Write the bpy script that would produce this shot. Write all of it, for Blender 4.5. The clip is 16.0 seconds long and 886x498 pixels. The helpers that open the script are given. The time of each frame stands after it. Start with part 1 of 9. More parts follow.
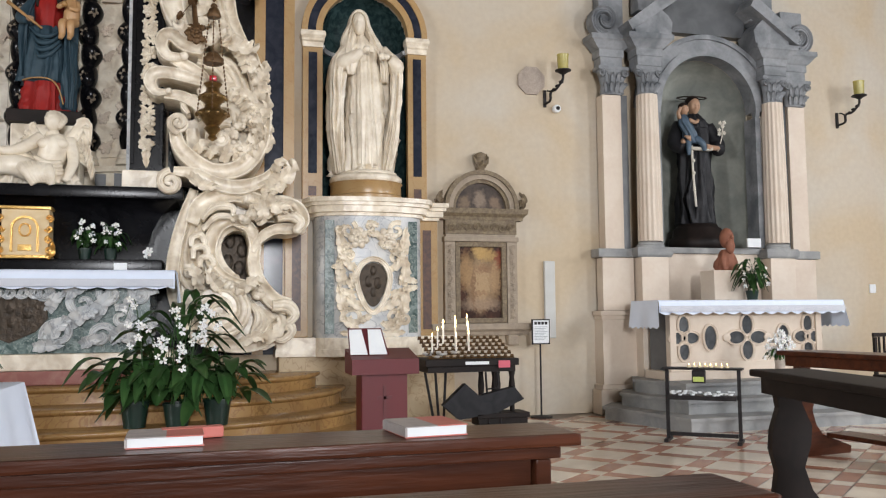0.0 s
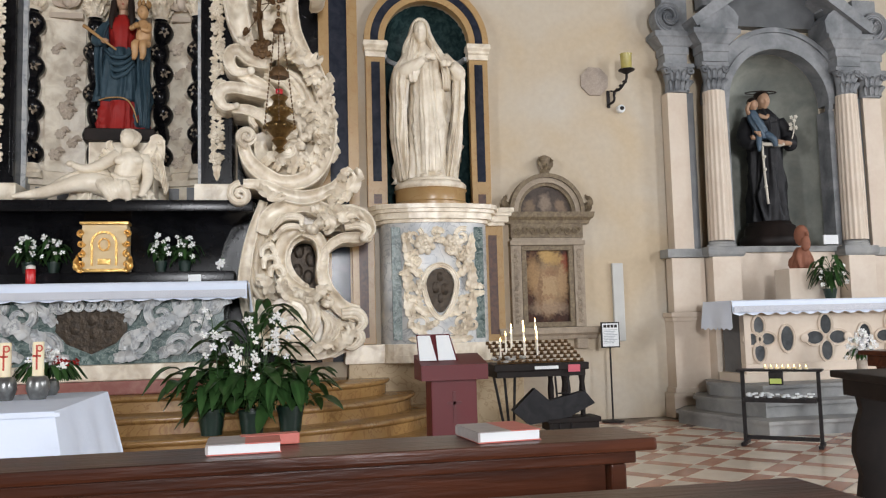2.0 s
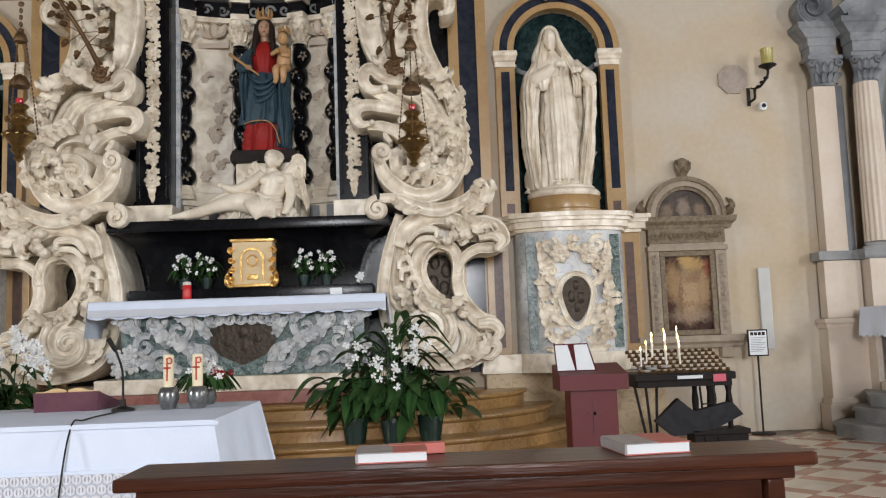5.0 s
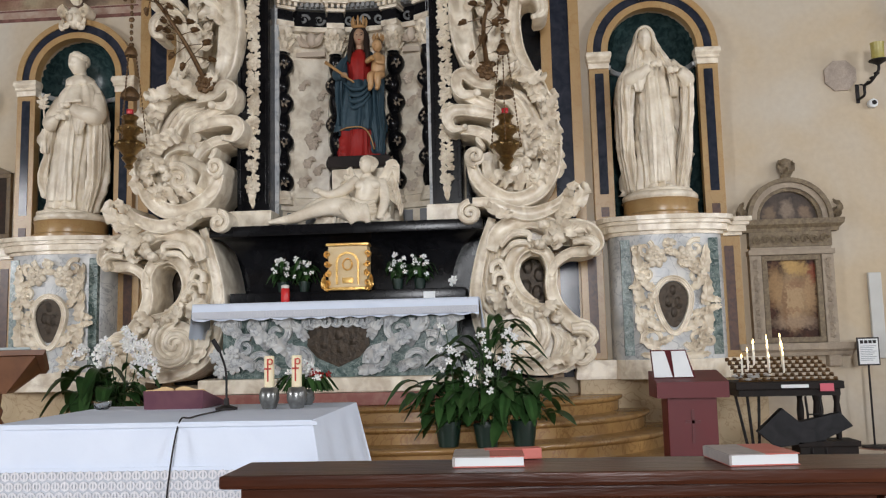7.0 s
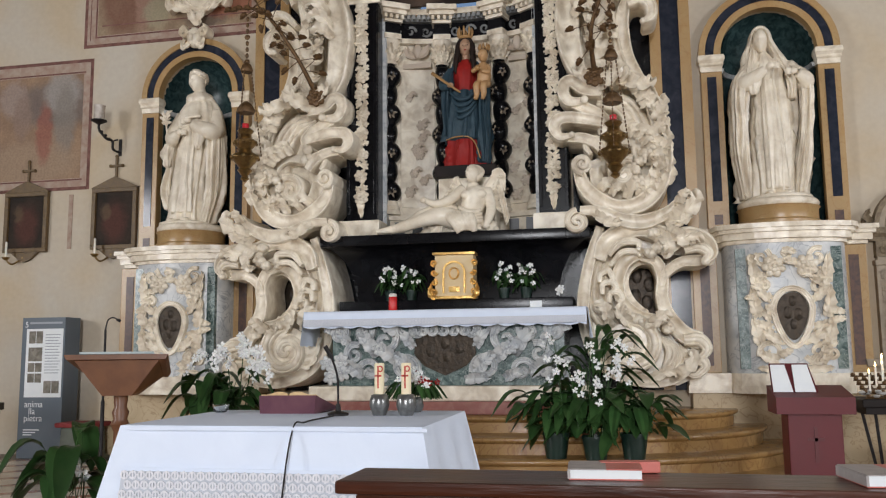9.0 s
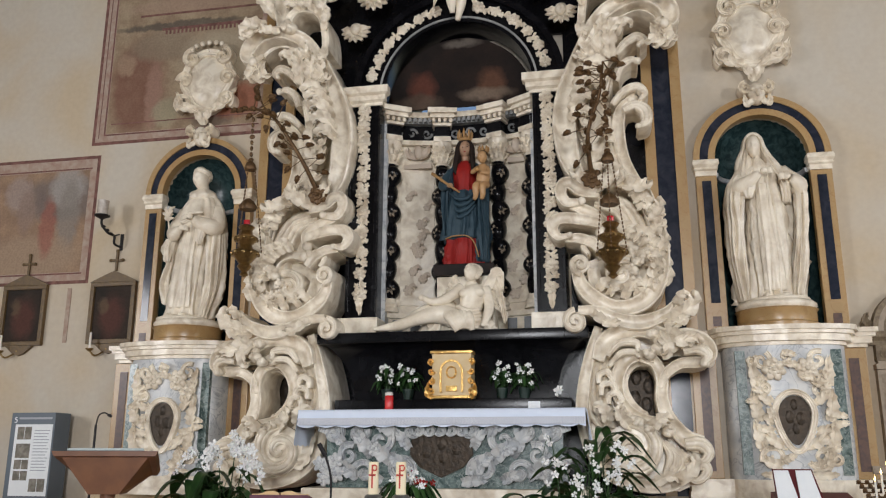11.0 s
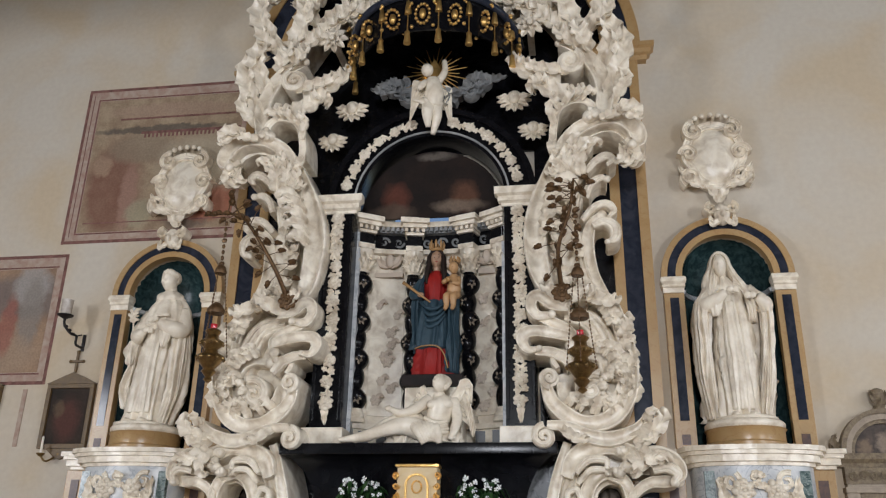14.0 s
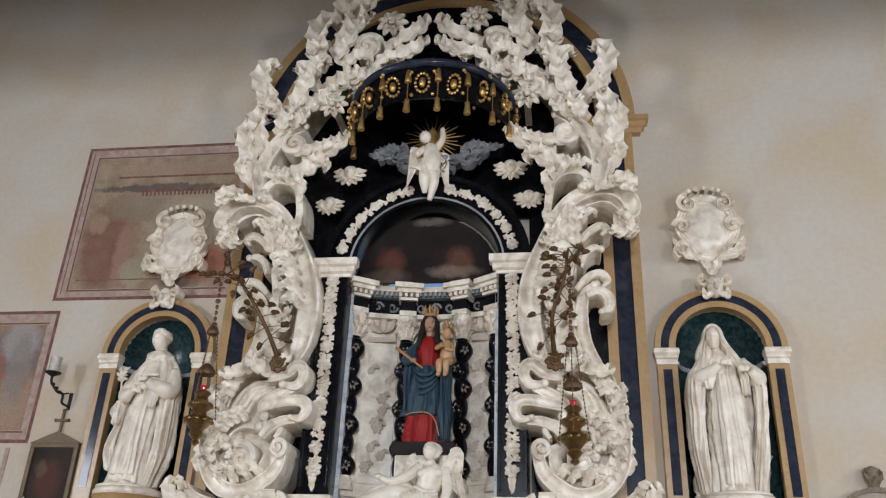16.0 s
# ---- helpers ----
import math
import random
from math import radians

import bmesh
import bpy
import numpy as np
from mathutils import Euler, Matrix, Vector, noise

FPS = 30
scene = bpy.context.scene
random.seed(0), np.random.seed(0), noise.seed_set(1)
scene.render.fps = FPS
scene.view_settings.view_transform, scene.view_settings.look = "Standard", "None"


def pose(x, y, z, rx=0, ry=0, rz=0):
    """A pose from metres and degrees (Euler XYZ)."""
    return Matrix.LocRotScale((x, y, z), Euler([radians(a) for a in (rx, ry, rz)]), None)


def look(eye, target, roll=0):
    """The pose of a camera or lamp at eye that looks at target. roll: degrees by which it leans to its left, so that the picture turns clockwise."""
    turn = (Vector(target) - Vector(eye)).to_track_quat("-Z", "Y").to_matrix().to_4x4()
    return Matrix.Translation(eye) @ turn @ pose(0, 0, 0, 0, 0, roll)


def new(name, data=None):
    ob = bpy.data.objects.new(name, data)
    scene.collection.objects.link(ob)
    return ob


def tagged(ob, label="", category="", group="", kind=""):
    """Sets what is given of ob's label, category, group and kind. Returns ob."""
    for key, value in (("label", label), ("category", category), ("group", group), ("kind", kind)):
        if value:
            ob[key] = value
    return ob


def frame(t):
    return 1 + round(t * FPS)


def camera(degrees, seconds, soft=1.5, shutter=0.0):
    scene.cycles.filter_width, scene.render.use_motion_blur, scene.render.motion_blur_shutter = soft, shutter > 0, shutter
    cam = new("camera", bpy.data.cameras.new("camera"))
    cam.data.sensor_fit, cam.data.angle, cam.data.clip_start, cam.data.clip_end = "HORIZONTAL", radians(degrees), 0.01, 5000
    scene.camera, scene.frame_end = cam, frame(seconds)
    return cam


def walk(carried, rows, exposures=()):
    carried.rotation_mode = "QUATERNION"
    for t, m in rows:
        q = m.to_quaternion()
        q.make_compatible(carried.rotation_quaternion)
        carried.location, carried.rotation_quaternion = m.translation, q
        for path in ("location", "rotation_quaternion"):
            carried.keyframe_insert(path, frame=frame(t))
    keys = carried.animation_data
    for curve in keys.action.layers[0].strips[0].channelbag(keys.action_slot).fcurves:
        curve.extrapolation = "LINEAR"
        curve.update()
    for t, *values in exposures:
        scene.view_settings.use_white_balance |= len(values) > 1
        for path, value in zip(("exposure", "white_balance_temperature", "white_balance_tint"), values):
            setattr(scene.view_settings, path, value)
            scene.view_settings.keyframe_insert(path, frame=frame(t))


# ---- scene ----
cam = camera(55.7, 16.0, soft=1.2)
PATH = [
    (0, (1.761, -9.676, 1.209), (2.292, -7.755, 1.369), -0.5),
    (0.5, (1.76, -9.674, 1.209), (2.264, -7.746, 1.38), -0.9),
    (1, (1.759, -9.675, 1.21), (2.229, -7.739, 1.384), -1.1),
    (1.5, (1.753, -9.675, 1.209), (2.183, -7.73, 1.385), -1.3),
    (2, (1.751, -9.681, 1.21), (2.131, -7.725, 1.385), -1.5),
    (2.5, (1.749, -9.679, 1.211), (2.085, -7.715, 1.386), -1.6),
    (3, (1.747, -9.681, 1.21), (2.038, -7.71, 1.388), -1.8),
    (3.5, (1.741, -9.685, 1.212), (1.983, -7.709, 1.399), -1.9),
    (4, (1.739, -9.684, 1.212), (1.923, -7.702, 1.405), -1.9),
    (6.5, (1.719, -9.689, 1.214), (1.623, -7.704, 1.438), -1.8),
    (7, (1.717, -9.687, 1.214), (1.567, -7.705, 1.437), -1.4),
    (7.5, (1.707, -9.669, 1.212), (1.491, -7.694, 1.438), -1.1),
    (8, (1.7, -9.673, 1.211), (1.416, -7.707, 1.443), -0.9),
    (8.5, (1.695, -9.672, 1.21), (1.354, -7.716, 1.447), -0.7),
    (9, (1.689, -9.671, 1.21), (1.295, -7.726, 1.46), -0.6),
    (11.5, (1.693, -9.671, 1.186), (1.322, -7.782, 1.727), 0.3),
    (12, (1.699, -9.663, 1.188), (1.366, -7.779, 1.773), 0.3),
    (12.5, (1.675, -9.676, 1.174), (1.374, -7.802, 1.805), 0.3),
    (13, (1.694, -9.672, 1.181), (1.395, -7.81, 1.846), 0.7),
    (13.5, (1.678, -9.692, 1.205), (1.38, -7.841, 1.901), 0.9),
    (14, (1.678, -9.673, 1.202), (1.38, -7.835, 1.933), 1.1),
    (14.5, (1.665, -9.681, 1.197), (1.381, -7.853, 1.956), 1.3),
    (15, (1.669, -9.685, 1.186), (1.39, -7.874, 1.987), 1.6),
    (15.5, (1.639, -9.701, 1.191), (1.365, -7.91, 2.036), 2.0),
    (16, (1.651, -9.703, 1.224), (1.377, -7.923, 2.093), 2.3),
]
walk(cam, [(t, look(eye, target, roll)) for t, eye, target, roll in PATH],
     exposures=[(0, 0.1, 6500, 10), (2, 0.04, 6500, 10), (4, -0.06, 6500, 10), (8, -0.17, 6500, 10), (11.5, -0.15, 6500, 10), (13, -0.18, 6400, 10), (14.5, -0.14, 6120, 10), (16, -0.05, 5960, 10)])


# ---- light ----
world = bpy.data.worlds.new("world")
scene.world = world
world.use_nodes = True
sky = world.node_tree.nodes.new("ShaderNodeTexSky")
sky.sky_type, sky.sun_disc, sky.sun_elevation, sky.sun_rotation = "NISHITA", False, radians(40), radians(200)
world.node_tree.links.new(sky.outputs[0], world.node_tree.nodes["Background"].inputs[0])
world.node_tree.nodes["Background"].inputs[1].default_value = 0.12


def window_light(name, m, w, h, power, colour):
    """Area lamp at an unseen window's opening that stands in for daylight."""
    d = bpy.data.lights.new(name, "AREA")
    d.shape, d.size, d.size_y, d.energy, d.color = "RECTANGLE", w, h, power, colour
    new(name, d).matrix_world = m


DAY = (0.94, 0.955, 1.0)
# Windows out of view, set low and aimed down to brighten walls and floor.
window_light("daylight_back", look((2.6, -23.6, 3.9), (1.5, 0, 2.2)), 2.6, 3.8, 2050, DAY)
window_light("daylight_east_a", look((13.2, -5.0, 3.9), (4, -4.0, 0.0)), 2.0, 3.6, 260, DAY)
window_light("daylight_east_b", look((13.2, -12.5, 3.9), (3, -2.0, 1.0)), 2.0, 3.6, 760, DAY)
window_light("daylight_west", look((-11.2, -11.0, 4.0), (4, -1.0, 1.2)), 1.8, 3.2, 760, (0.97, 0.97, 1.0))

# ---- materials ----


def mat(name, base, rough=0.5, metal=0.0, vary=None, scale=4.0, amount=0.6, fine=0.0, fscale=60.0, bump=0.0, bscale=25.0, veins=None, vscale=2.5, random=0.0,
        island=0.0, coat=0.0, sub=0.0, stretch=None):
    """A procedural surface: base colour, blotches towards vary, fine grain, veins and relief."""
    m = bpy.data.materials.new(name)
    m.use_nodes = True
    t = m.node_tree
    b = t.nodes["Principled BSDF"]
    N, L = t.nodes.new, t.links.new
    co = N("ShaderNodeNewGeometry").outputs["Position"]
    if stretch:
        sv = N("ShaderNodeVectorMath")
        sv.operation = "MULTIPLY"
        L(co, sv.inputs[0])
        sv.inputs[1].default_value = stretch
        co = sv.outputs[0]

    def noise_at(sc, detail=5, dist=0.0):
        n = N("ShaderNodeTexNoise")
        n.inputs["Scale"].default_value, n.inputs["Detail"].default_value, n.inputs["Distortion"].default_value = sc, detail, dist
        L(co, n.inputs["Vector"])
        return n.outputs["Fac"]

    def ramp(fac, a, z):
        r = N("ShaderNodeMapRange")
        r.inputs["From Min"].default_value, r.inputs["From Max"].default_value = a, z
        L(fac, r.inputs["Value"])
        return r.outputs["Result"]

    def mix(fac, a, z, how="MIX"):
        x = N("ShaderNodeMix")
        x.data_type, x.blend_type = "RGBA", how
        for sock, v in ((x.inputs[0], fac), (x.inputs[6], a), (x.inputs[7], z)):
            if isinstance(v, (float, int)):
                sock.default_value = v
            elif isinstance(v, tuple):
                sock.default_value = (*v, 1)
            else:
                L(v, sock)
        return x.outputs[2]

    def scaled(fac, k):
        x = N("ShaderNodeMath")
        x.operation = "MULTIPLY"
        L(fac, x.inputs[0])
        x.inputs[1].default_value = k
        return x.outputs[0]

    c = base
    if vary:
        c = mix(scaled(ramp(noise_at(scale, 6, 0.6), 0.38, 0.66), amount), c, vary)
    if veins:
        v = ramp(noise_at(vscale, 8, 2.2), 0.47, 0.5)
        w = ramp(noise_at(vscale, 8, 2.2), 0.53, 0.5)
        x = N("ShaderNodeMath")
        x.operation = "MULTIPLY"
        L(v, x.inputs[0]), L(w, x.inputs[1])
        c = mix(scaled(x.outputs[0], 0.75), c, veins)
    if fine:
        g = ramp(noise_at(fscale, 3), 0.3, 0.7)
        c = mix(fine, c, mix(g, (0.35, 0.35, 0.35), (0.65, 0.65, 0.65)), "OVERLAY")
    if random or island:
        o = N("ShaderNodeObjectInfo").outputs["Random"] if random else N("ShaderNodeNewGeometry").outputs["Random Per Island"]
        k = random or island
        h = N("ShaderNodeHueSaturation")
        r = N("ShaderNodeMapRange")
        r.inputs["To Min"].default_value, r.inputs["To Max"].default_value = 1 - k, 1 + k
        L(o, r.inputs["Value"])
        L(r.outputs["Result"], h.inputs["Value"])
        if isinstance(c, tuple):
            h.inputs["Color"].default_value = (*c, 1)
        else:
            L(c, h.inputs["Color"])
        c = h.outputs["Color"]
    if isinstance(c, tuple):
        b.inputs["Base Color"].default_value = (*c, 1)
    else:
        L(c, b.inputs["Base Color"])
    b.inputs["Roughness"].default_value, b.inputs["Metallic"].default_value = rough, metal
    b.inputs["Coat Weight"].default_value = coat
    if sub:
        b.inputs["Subsurface Weight"].default_value, b.inputs["Subsurface Radius"].default_value = sub, (0.02, 0.015, 0.01)
    if bump:
        n = N("ShaderNodeBump")
        n.inputs["Strength"].default_value, n.inputs["Distance"].default_value = bump, 0.02
        L(noise_at(bscale, 5), n.inputs["Height"])
        L(n.outputs["Normal"], b.inputs["Normal"])
    return m


def glow(name, colour, strength):
    m = bpy.data.materials.new(name)
    m.use_nodes = True
    b = m.node_tree.nodes["Principled BSDF"]
    b.inputs["Emission Color"].default_value, b.inputs["Emission Strength"].default_value = (*colour, 1), strength
    b.inputs["Base Color"].default_value = (*colour, 1)
    return m


def picture_mat(name, base, vary, patches, scale=3.0, rough=0.6, soft=0.35):
    """A faded picture: mottled ground and soft-edged patches of colour (x, z, half width, half height, colour)."""
    m = bpy.data.materials.new(name)
    m.use_nodes = True
    t = m.node_tree
    N, L = t.nodes.new, t.links.new
    b = t.nodes["Principled BSDF"]
    b.inputs["Roughness"].default_value, b.inputs["Specular IOR Level"].default_value = rough, 0.2
    pos = N("ShaderNodeNewGeometry").outputs["Position"]
    no = N("ShaderNodeTexNoise")
    no.inputs["Scale"].default_value, no.inputs["Detail"].default_value = scale, 8
    L(pos, no.inputs["Vector"])
    warp = N("ShaderNodeTexNoise")
    warp.inputs["Scale"].default_value, warp.inputs["Detail"].default_value = scale * 2.2, 6
    L(pos, warp.inputs["Vector"])
    wv = N("ShaderNodeVectorMath")
    wv.operation = "MULTIPLY_ADD"
    L(warp.outputs["Color"], wv.inputs[0])
    wv.inputs[1].default_value = (0.15, 0.15, 0.15)
    L(pos, wv.inputs[2])
    mr = N("ShaderNodeMapRange")
    mr.inputs["From Min"].default_value, mr.inputs["From Max"].default_value = 0.35, 0.65
    L(no.outputs["Fac"], mr.inputs["Value"])

    def mixed(fac, a, z):
        x = N("ShaderNodeMix")
        x.data_type = "RGBA"
        L(fac, x.inputs[0])
        for sock, v in ((x.inputs[6], a), (x.inputs[7], z)):
            if isinstance(v, tuple):
                sock.default_value = (*v, 1)
            else:
                L(v, sock)
        return x.outputs[2]

    c = mixed(mr.outputs["Result"], base, vary)
    for x, z, rx, rz, col in patches:
        a = N("ShaderNodeVectorMath")
        a.operation = "SUBTRACT"
        L(wv.outputs[0], a.inputs[0])
        a.inputs[1].default_value = (x + 0.075, 0, z + 0.075)
        d = N("ShaderNodeVectorMath")
        d.operation = "MULTIPLY"
        L(a.outputs[0], d.inputs[0])
        d.inputs[1].default_value = (1 / rx, 0, 1 / rz)
        n = N("ShaderNodeVectorMath")
        n.operation = "LENGTH"
        L(d.outputs[0], n.inputs[0])
        r = N("ShaderNodeMapRange")
        r.inputs["From Min"].default_value, r.inputs["From Max"].default_value = 1 + soft, 1 - soft
        r.inputs["To Max"].default_value = 0.78
        L(n.outputs["Value"], r.inputs["Value"])
        c = mixed(r.outputs["Result"], c, col)
    g = N("ShaderNodeTexNoise")
    g.inputs["Scale"].default_value, g.inputs["Detail"].default_value = 38, 4
    L(pos, g.inputs["Vector"])
    hs = N("ShaderNodeHueSaturation")
    gr = N("ShaderNodeMapRange")
    gr.inputs["To Min"].default_value, gr.inputs["To Max"].default_value = 0.68, 1.2
    L(g.outputs["Fac"], gr.inputs["Value"])
    L(gr.outputs["Result"], hs.inputs["Value"])
    L(c, hs.inputs["Color"])
    L(hs.outputs["Color"], b.inputs["Base Color"])
    return m


PLASTER = mat("old_plaster", (0.545, 0.49, 0.405), 0.85, vary=(0.52, 0.40, 0.25), scale=0.8, amount=0.7, fine=0.14, fscale=14, bump=0.12, bscale=9)
# For the unseen ceiling; dark so that little light bounces.
DARKBLOCKER = mat("dark_light_blocker", (0.10, 0.065, 0.04), 0.8, vary=(0.06, 0.04, 0.03), scale=2, amount=0.7)
BASESTONE = mat("buff_base_stone", (0.50, 0.39, 0.24), 0.5, vary=(0.42, 0.31, 0.18), scale=4, amount=0.7, veins=(0.3, 0.2, 0.1), vscale=4)
MARBLE = mat("white_marble", (0.91, 0.83, 0.685), 0.28, vary=(0.50, 0.40, 0.28), scale=6.5, amount=0.7, fine=0.22, fscale=24, bump=0.25, bscale=18)
STATUE = mat("statue_marble", (0.90, 0.82, 0.675), 0.34, vary=(0.52, 0.42, 0.30), scale=5, amount=0.6, fine=0.2, fscale=24, bump=0.25, bscale=14)
GREYMARBLE = mat("veined_grey_marble", (0.66, 0.66, 0.64), 0.35, vary=(0.38, 0.41, 0.44), scale=6, amount=0.7, veins=(0.25, 0.27, 0.3), vscale=3)
YELLOW = mat("yellow_marble", (0.43, 0.285, 0.13), 0.3, vary=(0.40, 0.24, 0.095), scale=5, amount=0.7, veins=(0.36, 0.2, 0.08), vscale=4, fine=0.08)
STEPSTONE = mat("yellow_step_marble", (0.36, 0.21, 0.075), 0.26, vary=(0.25, 0.135, 0.05), scale=4, amount=0.7, veins=(0.22, 0.11, 0.04), vscale=3, fine=0.1)
BLACK = mat("black_marble", (0.004, 0.004, 0.005), 0.22, vary=(0.012, 0.012, 0.014), scale=6, amount=0.5)
BLUEBLACK = mat("dark_blue_marble", (0.018, 0.022, 0.034), 0.14, vary=(0.05, 0.055, 0.075), scale=8, amount=0.6)
GREEN = mat("green_marble", (0.05, 0.085, 0.08), 0.25, vary=(0.26, 0.33, 0.31), scale=16, amount=0.8, veins=(0.4, 0.45, 0.42), vscale=9)
DARKGREEN = mat("dark_green_marble", (0.016, 0.034, 0.036), 0.25, vary=(0.05, 0.09, 0.09), scale=14, amount=0.8)
BROWNMARBLE = mat("brown_breccia", (0.16, 0.10, 0.08), 0.3, vary=(0.09, 0.07, 0.07), scale=18, amount=0.8)
BRONZE = mat("dark_bronze", (0.05, 0.035, 0.022), 0.42, metal=0.6, vary=(0.02, 0.018, 0.016), scale=20, bump=0.4, bscale=24)
REDMARBLE = mat("red_verona_marble", (0.28, 0.10, 0.08), 0.35, vary=(0.4, 0.2, 0.16), scale=12, amount=0.6)
STONE = mat("grey_istrian_stone", (0.31, 0.31, 0.30), 0.6, vary=(0.15, 0.16, 0.165), scale=3.5, amount=0.7, fine=0.12, fscale=25, bump=0.1, bscale=30)
PINKSTONE = mat("warm_limestone", (0.64, 0.55, 0.45), 0.55, vary=(0.56, 0.45, 0.35), scale=2.5, amount=0.6, fine=0.1, fscale=20, bump=0.06, bscale=30)
# Grimy grey stone, with the upper parts' weaker light put into its colour.
DIMSTONE = mat("grimy_dimmed_stone", (0.25, 0.26, 0.27), 0.65, vary=(0.085, 0.095, 0.105), scale=3.0, amount=0.8, fine=0.3, fscale=22, bump=0.12, bscale=30)
DARKSTONE = mat("dark_grey_marble", (0.085, 0.09, 0.095), 0.4, vary=(0.14, 0.145, 0.15), scale=5, amount=0.6)
NICHEGREY = mat("grey_green_plaster", (0.27, 0.28, 0.245), 0.8, vary=(0.14, 0.155, 0.145), scale=2.4, amount=0.85, fine=0.2, fscale=20)
OLDSTONE = mat("carved_old_stone", (0.38, 0.31, 0.23), 0.75, vary=(0.27, 0.22, 0.17), scale=10, amount=0.7, bump=0.4, bscale=40)
WORNWOOD = mat("gilded_dark_carving", (0.15, 0.11, 0.07), 0.65, vary=(0.28, 0.22, 0.13), scale=24, amount=0.7, bump=0.5, bscale=45)
WOOD = mat("dark_walnut", (0.085, 0.026, 0.012), 0.30, vary=(0.030, 0.010, 0.006), scale=16, amount=0.8, fine=0.35, fscale=70, bump=0.12, bscale=60, stretch=(0.10, 1, 1))
BLACKWOOD = mat("black_stained_wood", (0.010, 0.007, 0.006), 0.58, vary=(0.025, 0.016, 0.013), scale=7, amount=0.5)
REDPAINT = mat("dark_red_paint", (0.105, 0.004, 0.007), 0.5, vary=(0.09, 0.007, 0.009), scale=4, amount=0.5, fine=0.05)
CLOTH = mat("white_linen", (0.74, 0.81, 0.93), 0.85, vary=(0.66, 0.73, 0.86), scale=5, amount=0.4, bump=0.08, bscale=60)
LACE = mat("white_lace", (0.80, 0.80, 0.83), 0.9, vary=(0.66, 0.67, 0.72), scale=60, amount=0.7)
LACEBACK = mat("grey_blue_lining", (0.54, 0.57, 0.63), 0.9, vary=(0.60, 0.63, 0.68), scale=30)
GOLD = mat("gilded_metal", (0.78, 0.50, 0.17), 0.34, metal=0.85, vary=(0.5, 0.3, 0.09), scale=18, bump=0.25, bscale=50)
PALEGOLD = mat("pale_gilding", (0.66, 0.52, 0.31), 0.5, metal=0.1, vary=(0.62, 0.45, 0.22), scale=14, bump=0.2, bscale=60)
BRASS = mat("tarnished_brass", (0.30, 0.20, 0.08), 0.3, metal=0.9, vary=(0.16, 0.09, 0.04), scale=26)
RUST = mat("dark_gilt_iron", (0.10, 0.055, 0.025), 0.5, metal=0.5, vary=(0.2, 0.11, 0.04), scale=30)
IRON = mat("black_iron", (0.018, 0.016, 0.016), 0.5, metal=0.3, vary=(0.04, 0.035, 0.035), scale=20)
LEAF = mat("dark_green_leaf", (0.024, 0.062, 0.018), 0.3, vary=(0.04, 0.085, 0.025), scale=9, amount=0.7, island=0.35)
PETAL = mat("white_petal", (0.82, 0.82, 0.80), 0.6, island=0.06, sub=0.1)
POT = mat("green_plastic_pot", (0.006, 0.022, 0.015), 0.4, vary=(0.01, 0.03, 0.022), scale=9)
WAX = mat("ivory_wax", (0.80, 0.70, 0.48), 0.5, sub=0.2)
WHITEWAX = mat("white_wax", (0.85, 0.80, 0.70), 0.5, sub=0.2)
REDWAX = mat("red_glass_candle", (0.62, 0.02, 0.02), 0.25, vary=(0.45, 0.01, 0.01), scale=20)
PAPER = mat("white_paper", (0.80, 0.82, 0.82), 0.8, vary=(0.72, 0.75, 0.77), scale=9)
REDCOVER = mat("red_book_cover", (0.52, 0.13, 0.10), 0.5, vary=(0.58, 0.2, 0.16), scale=9)
GREYCOVER = mat("grey_book_cover", (0.40, 0.36, 0.34), 0.5, vary=(0.28, 0.25, 0.24), scale=30)
TERRACOTTA = mat("terracotta", (0.27, 0.105, 0.06), 0.75, vary=(0.2, 0.075, 0.045), scale=14, bump=0.2, bscale=50)
CREAMTILE = mat("cream_floor_marble", (0.80, 0.71, 0.58), 0.2, vary=(0.64, 0.54, 0.42), scale=5, amount=0.6, fine=0.08, random=0.10)
REDTILE = mat("red_floor_marble", (0.44, 0.21, 0.135), 0.2, vary=(0.35, 0.155, 0.10), scale=6, amount=0.6, fine=0.1, random=0.12)
MORTAR = mat("floor_mortar", (0.30, 0.25, 0.2), 0.8, vary=(0.24, 0.2, 0.16), scale=9)
TEALROBE = mat("painted_dark_blue", (0.028, 0.055, 0.075), 0.5, vary=(0.05, 0.085, 0.105), scale=12)
REDROBE = mat("painted_red", (0.30, 0.018, 0.014), 0.5, vary=(0.25, 0.015, 0.015), scale=12)
SKIN = mat("painted_carving", (0.40, 0.25, 0.16), 0.5, vary=(0.40, 0.22, 0.13), scale=12)
OCHRE = mat("painted_ochre", (0.38, 0.22, 0.09), 0.5, vary=(0.4, 0.2, 0.05), scale=12)
BODYPAINT = mat("painted_pale_ochre", (0.50, 0.30, 0.14), 0.45, vary=(0.40, 0.21, 0.09), scale=12)
HAIR = mat("painted_brown", (0.018, 0.011, 0.008), 0.6)
BLACKROBE = mat("painted_black_habit", (0.012, 0.012, 0.014), 0.5, vary=(0.03, 0.03, 0.033), scale=9)
BLUEROBE = mat("painted_blue", (0.05, 0.085, 0.12), 0.5, vary=(0.08, 0.12, 0.18), scale=9)
CORD = mat("pale_cord", (0.6, 0.56, 0.48), 0.8)
PANELGREY = mat("grey_board", (0.10, 0.125, 0.15), 0.5, vary=(0.13, 0.15, 0.175), scale=3)
RUBY = mat("ruby_glass", (0.5, 0.02, 0.03), 0.1)
FLAME = glow("candle_flame", (1.0, 0.66, 0.26), 9.0)
VELVET = mat("red_velvet", (0.22, 0.03, 0.03), 0.9, vary=(0.3, 0.05, 0.05), scale=30)

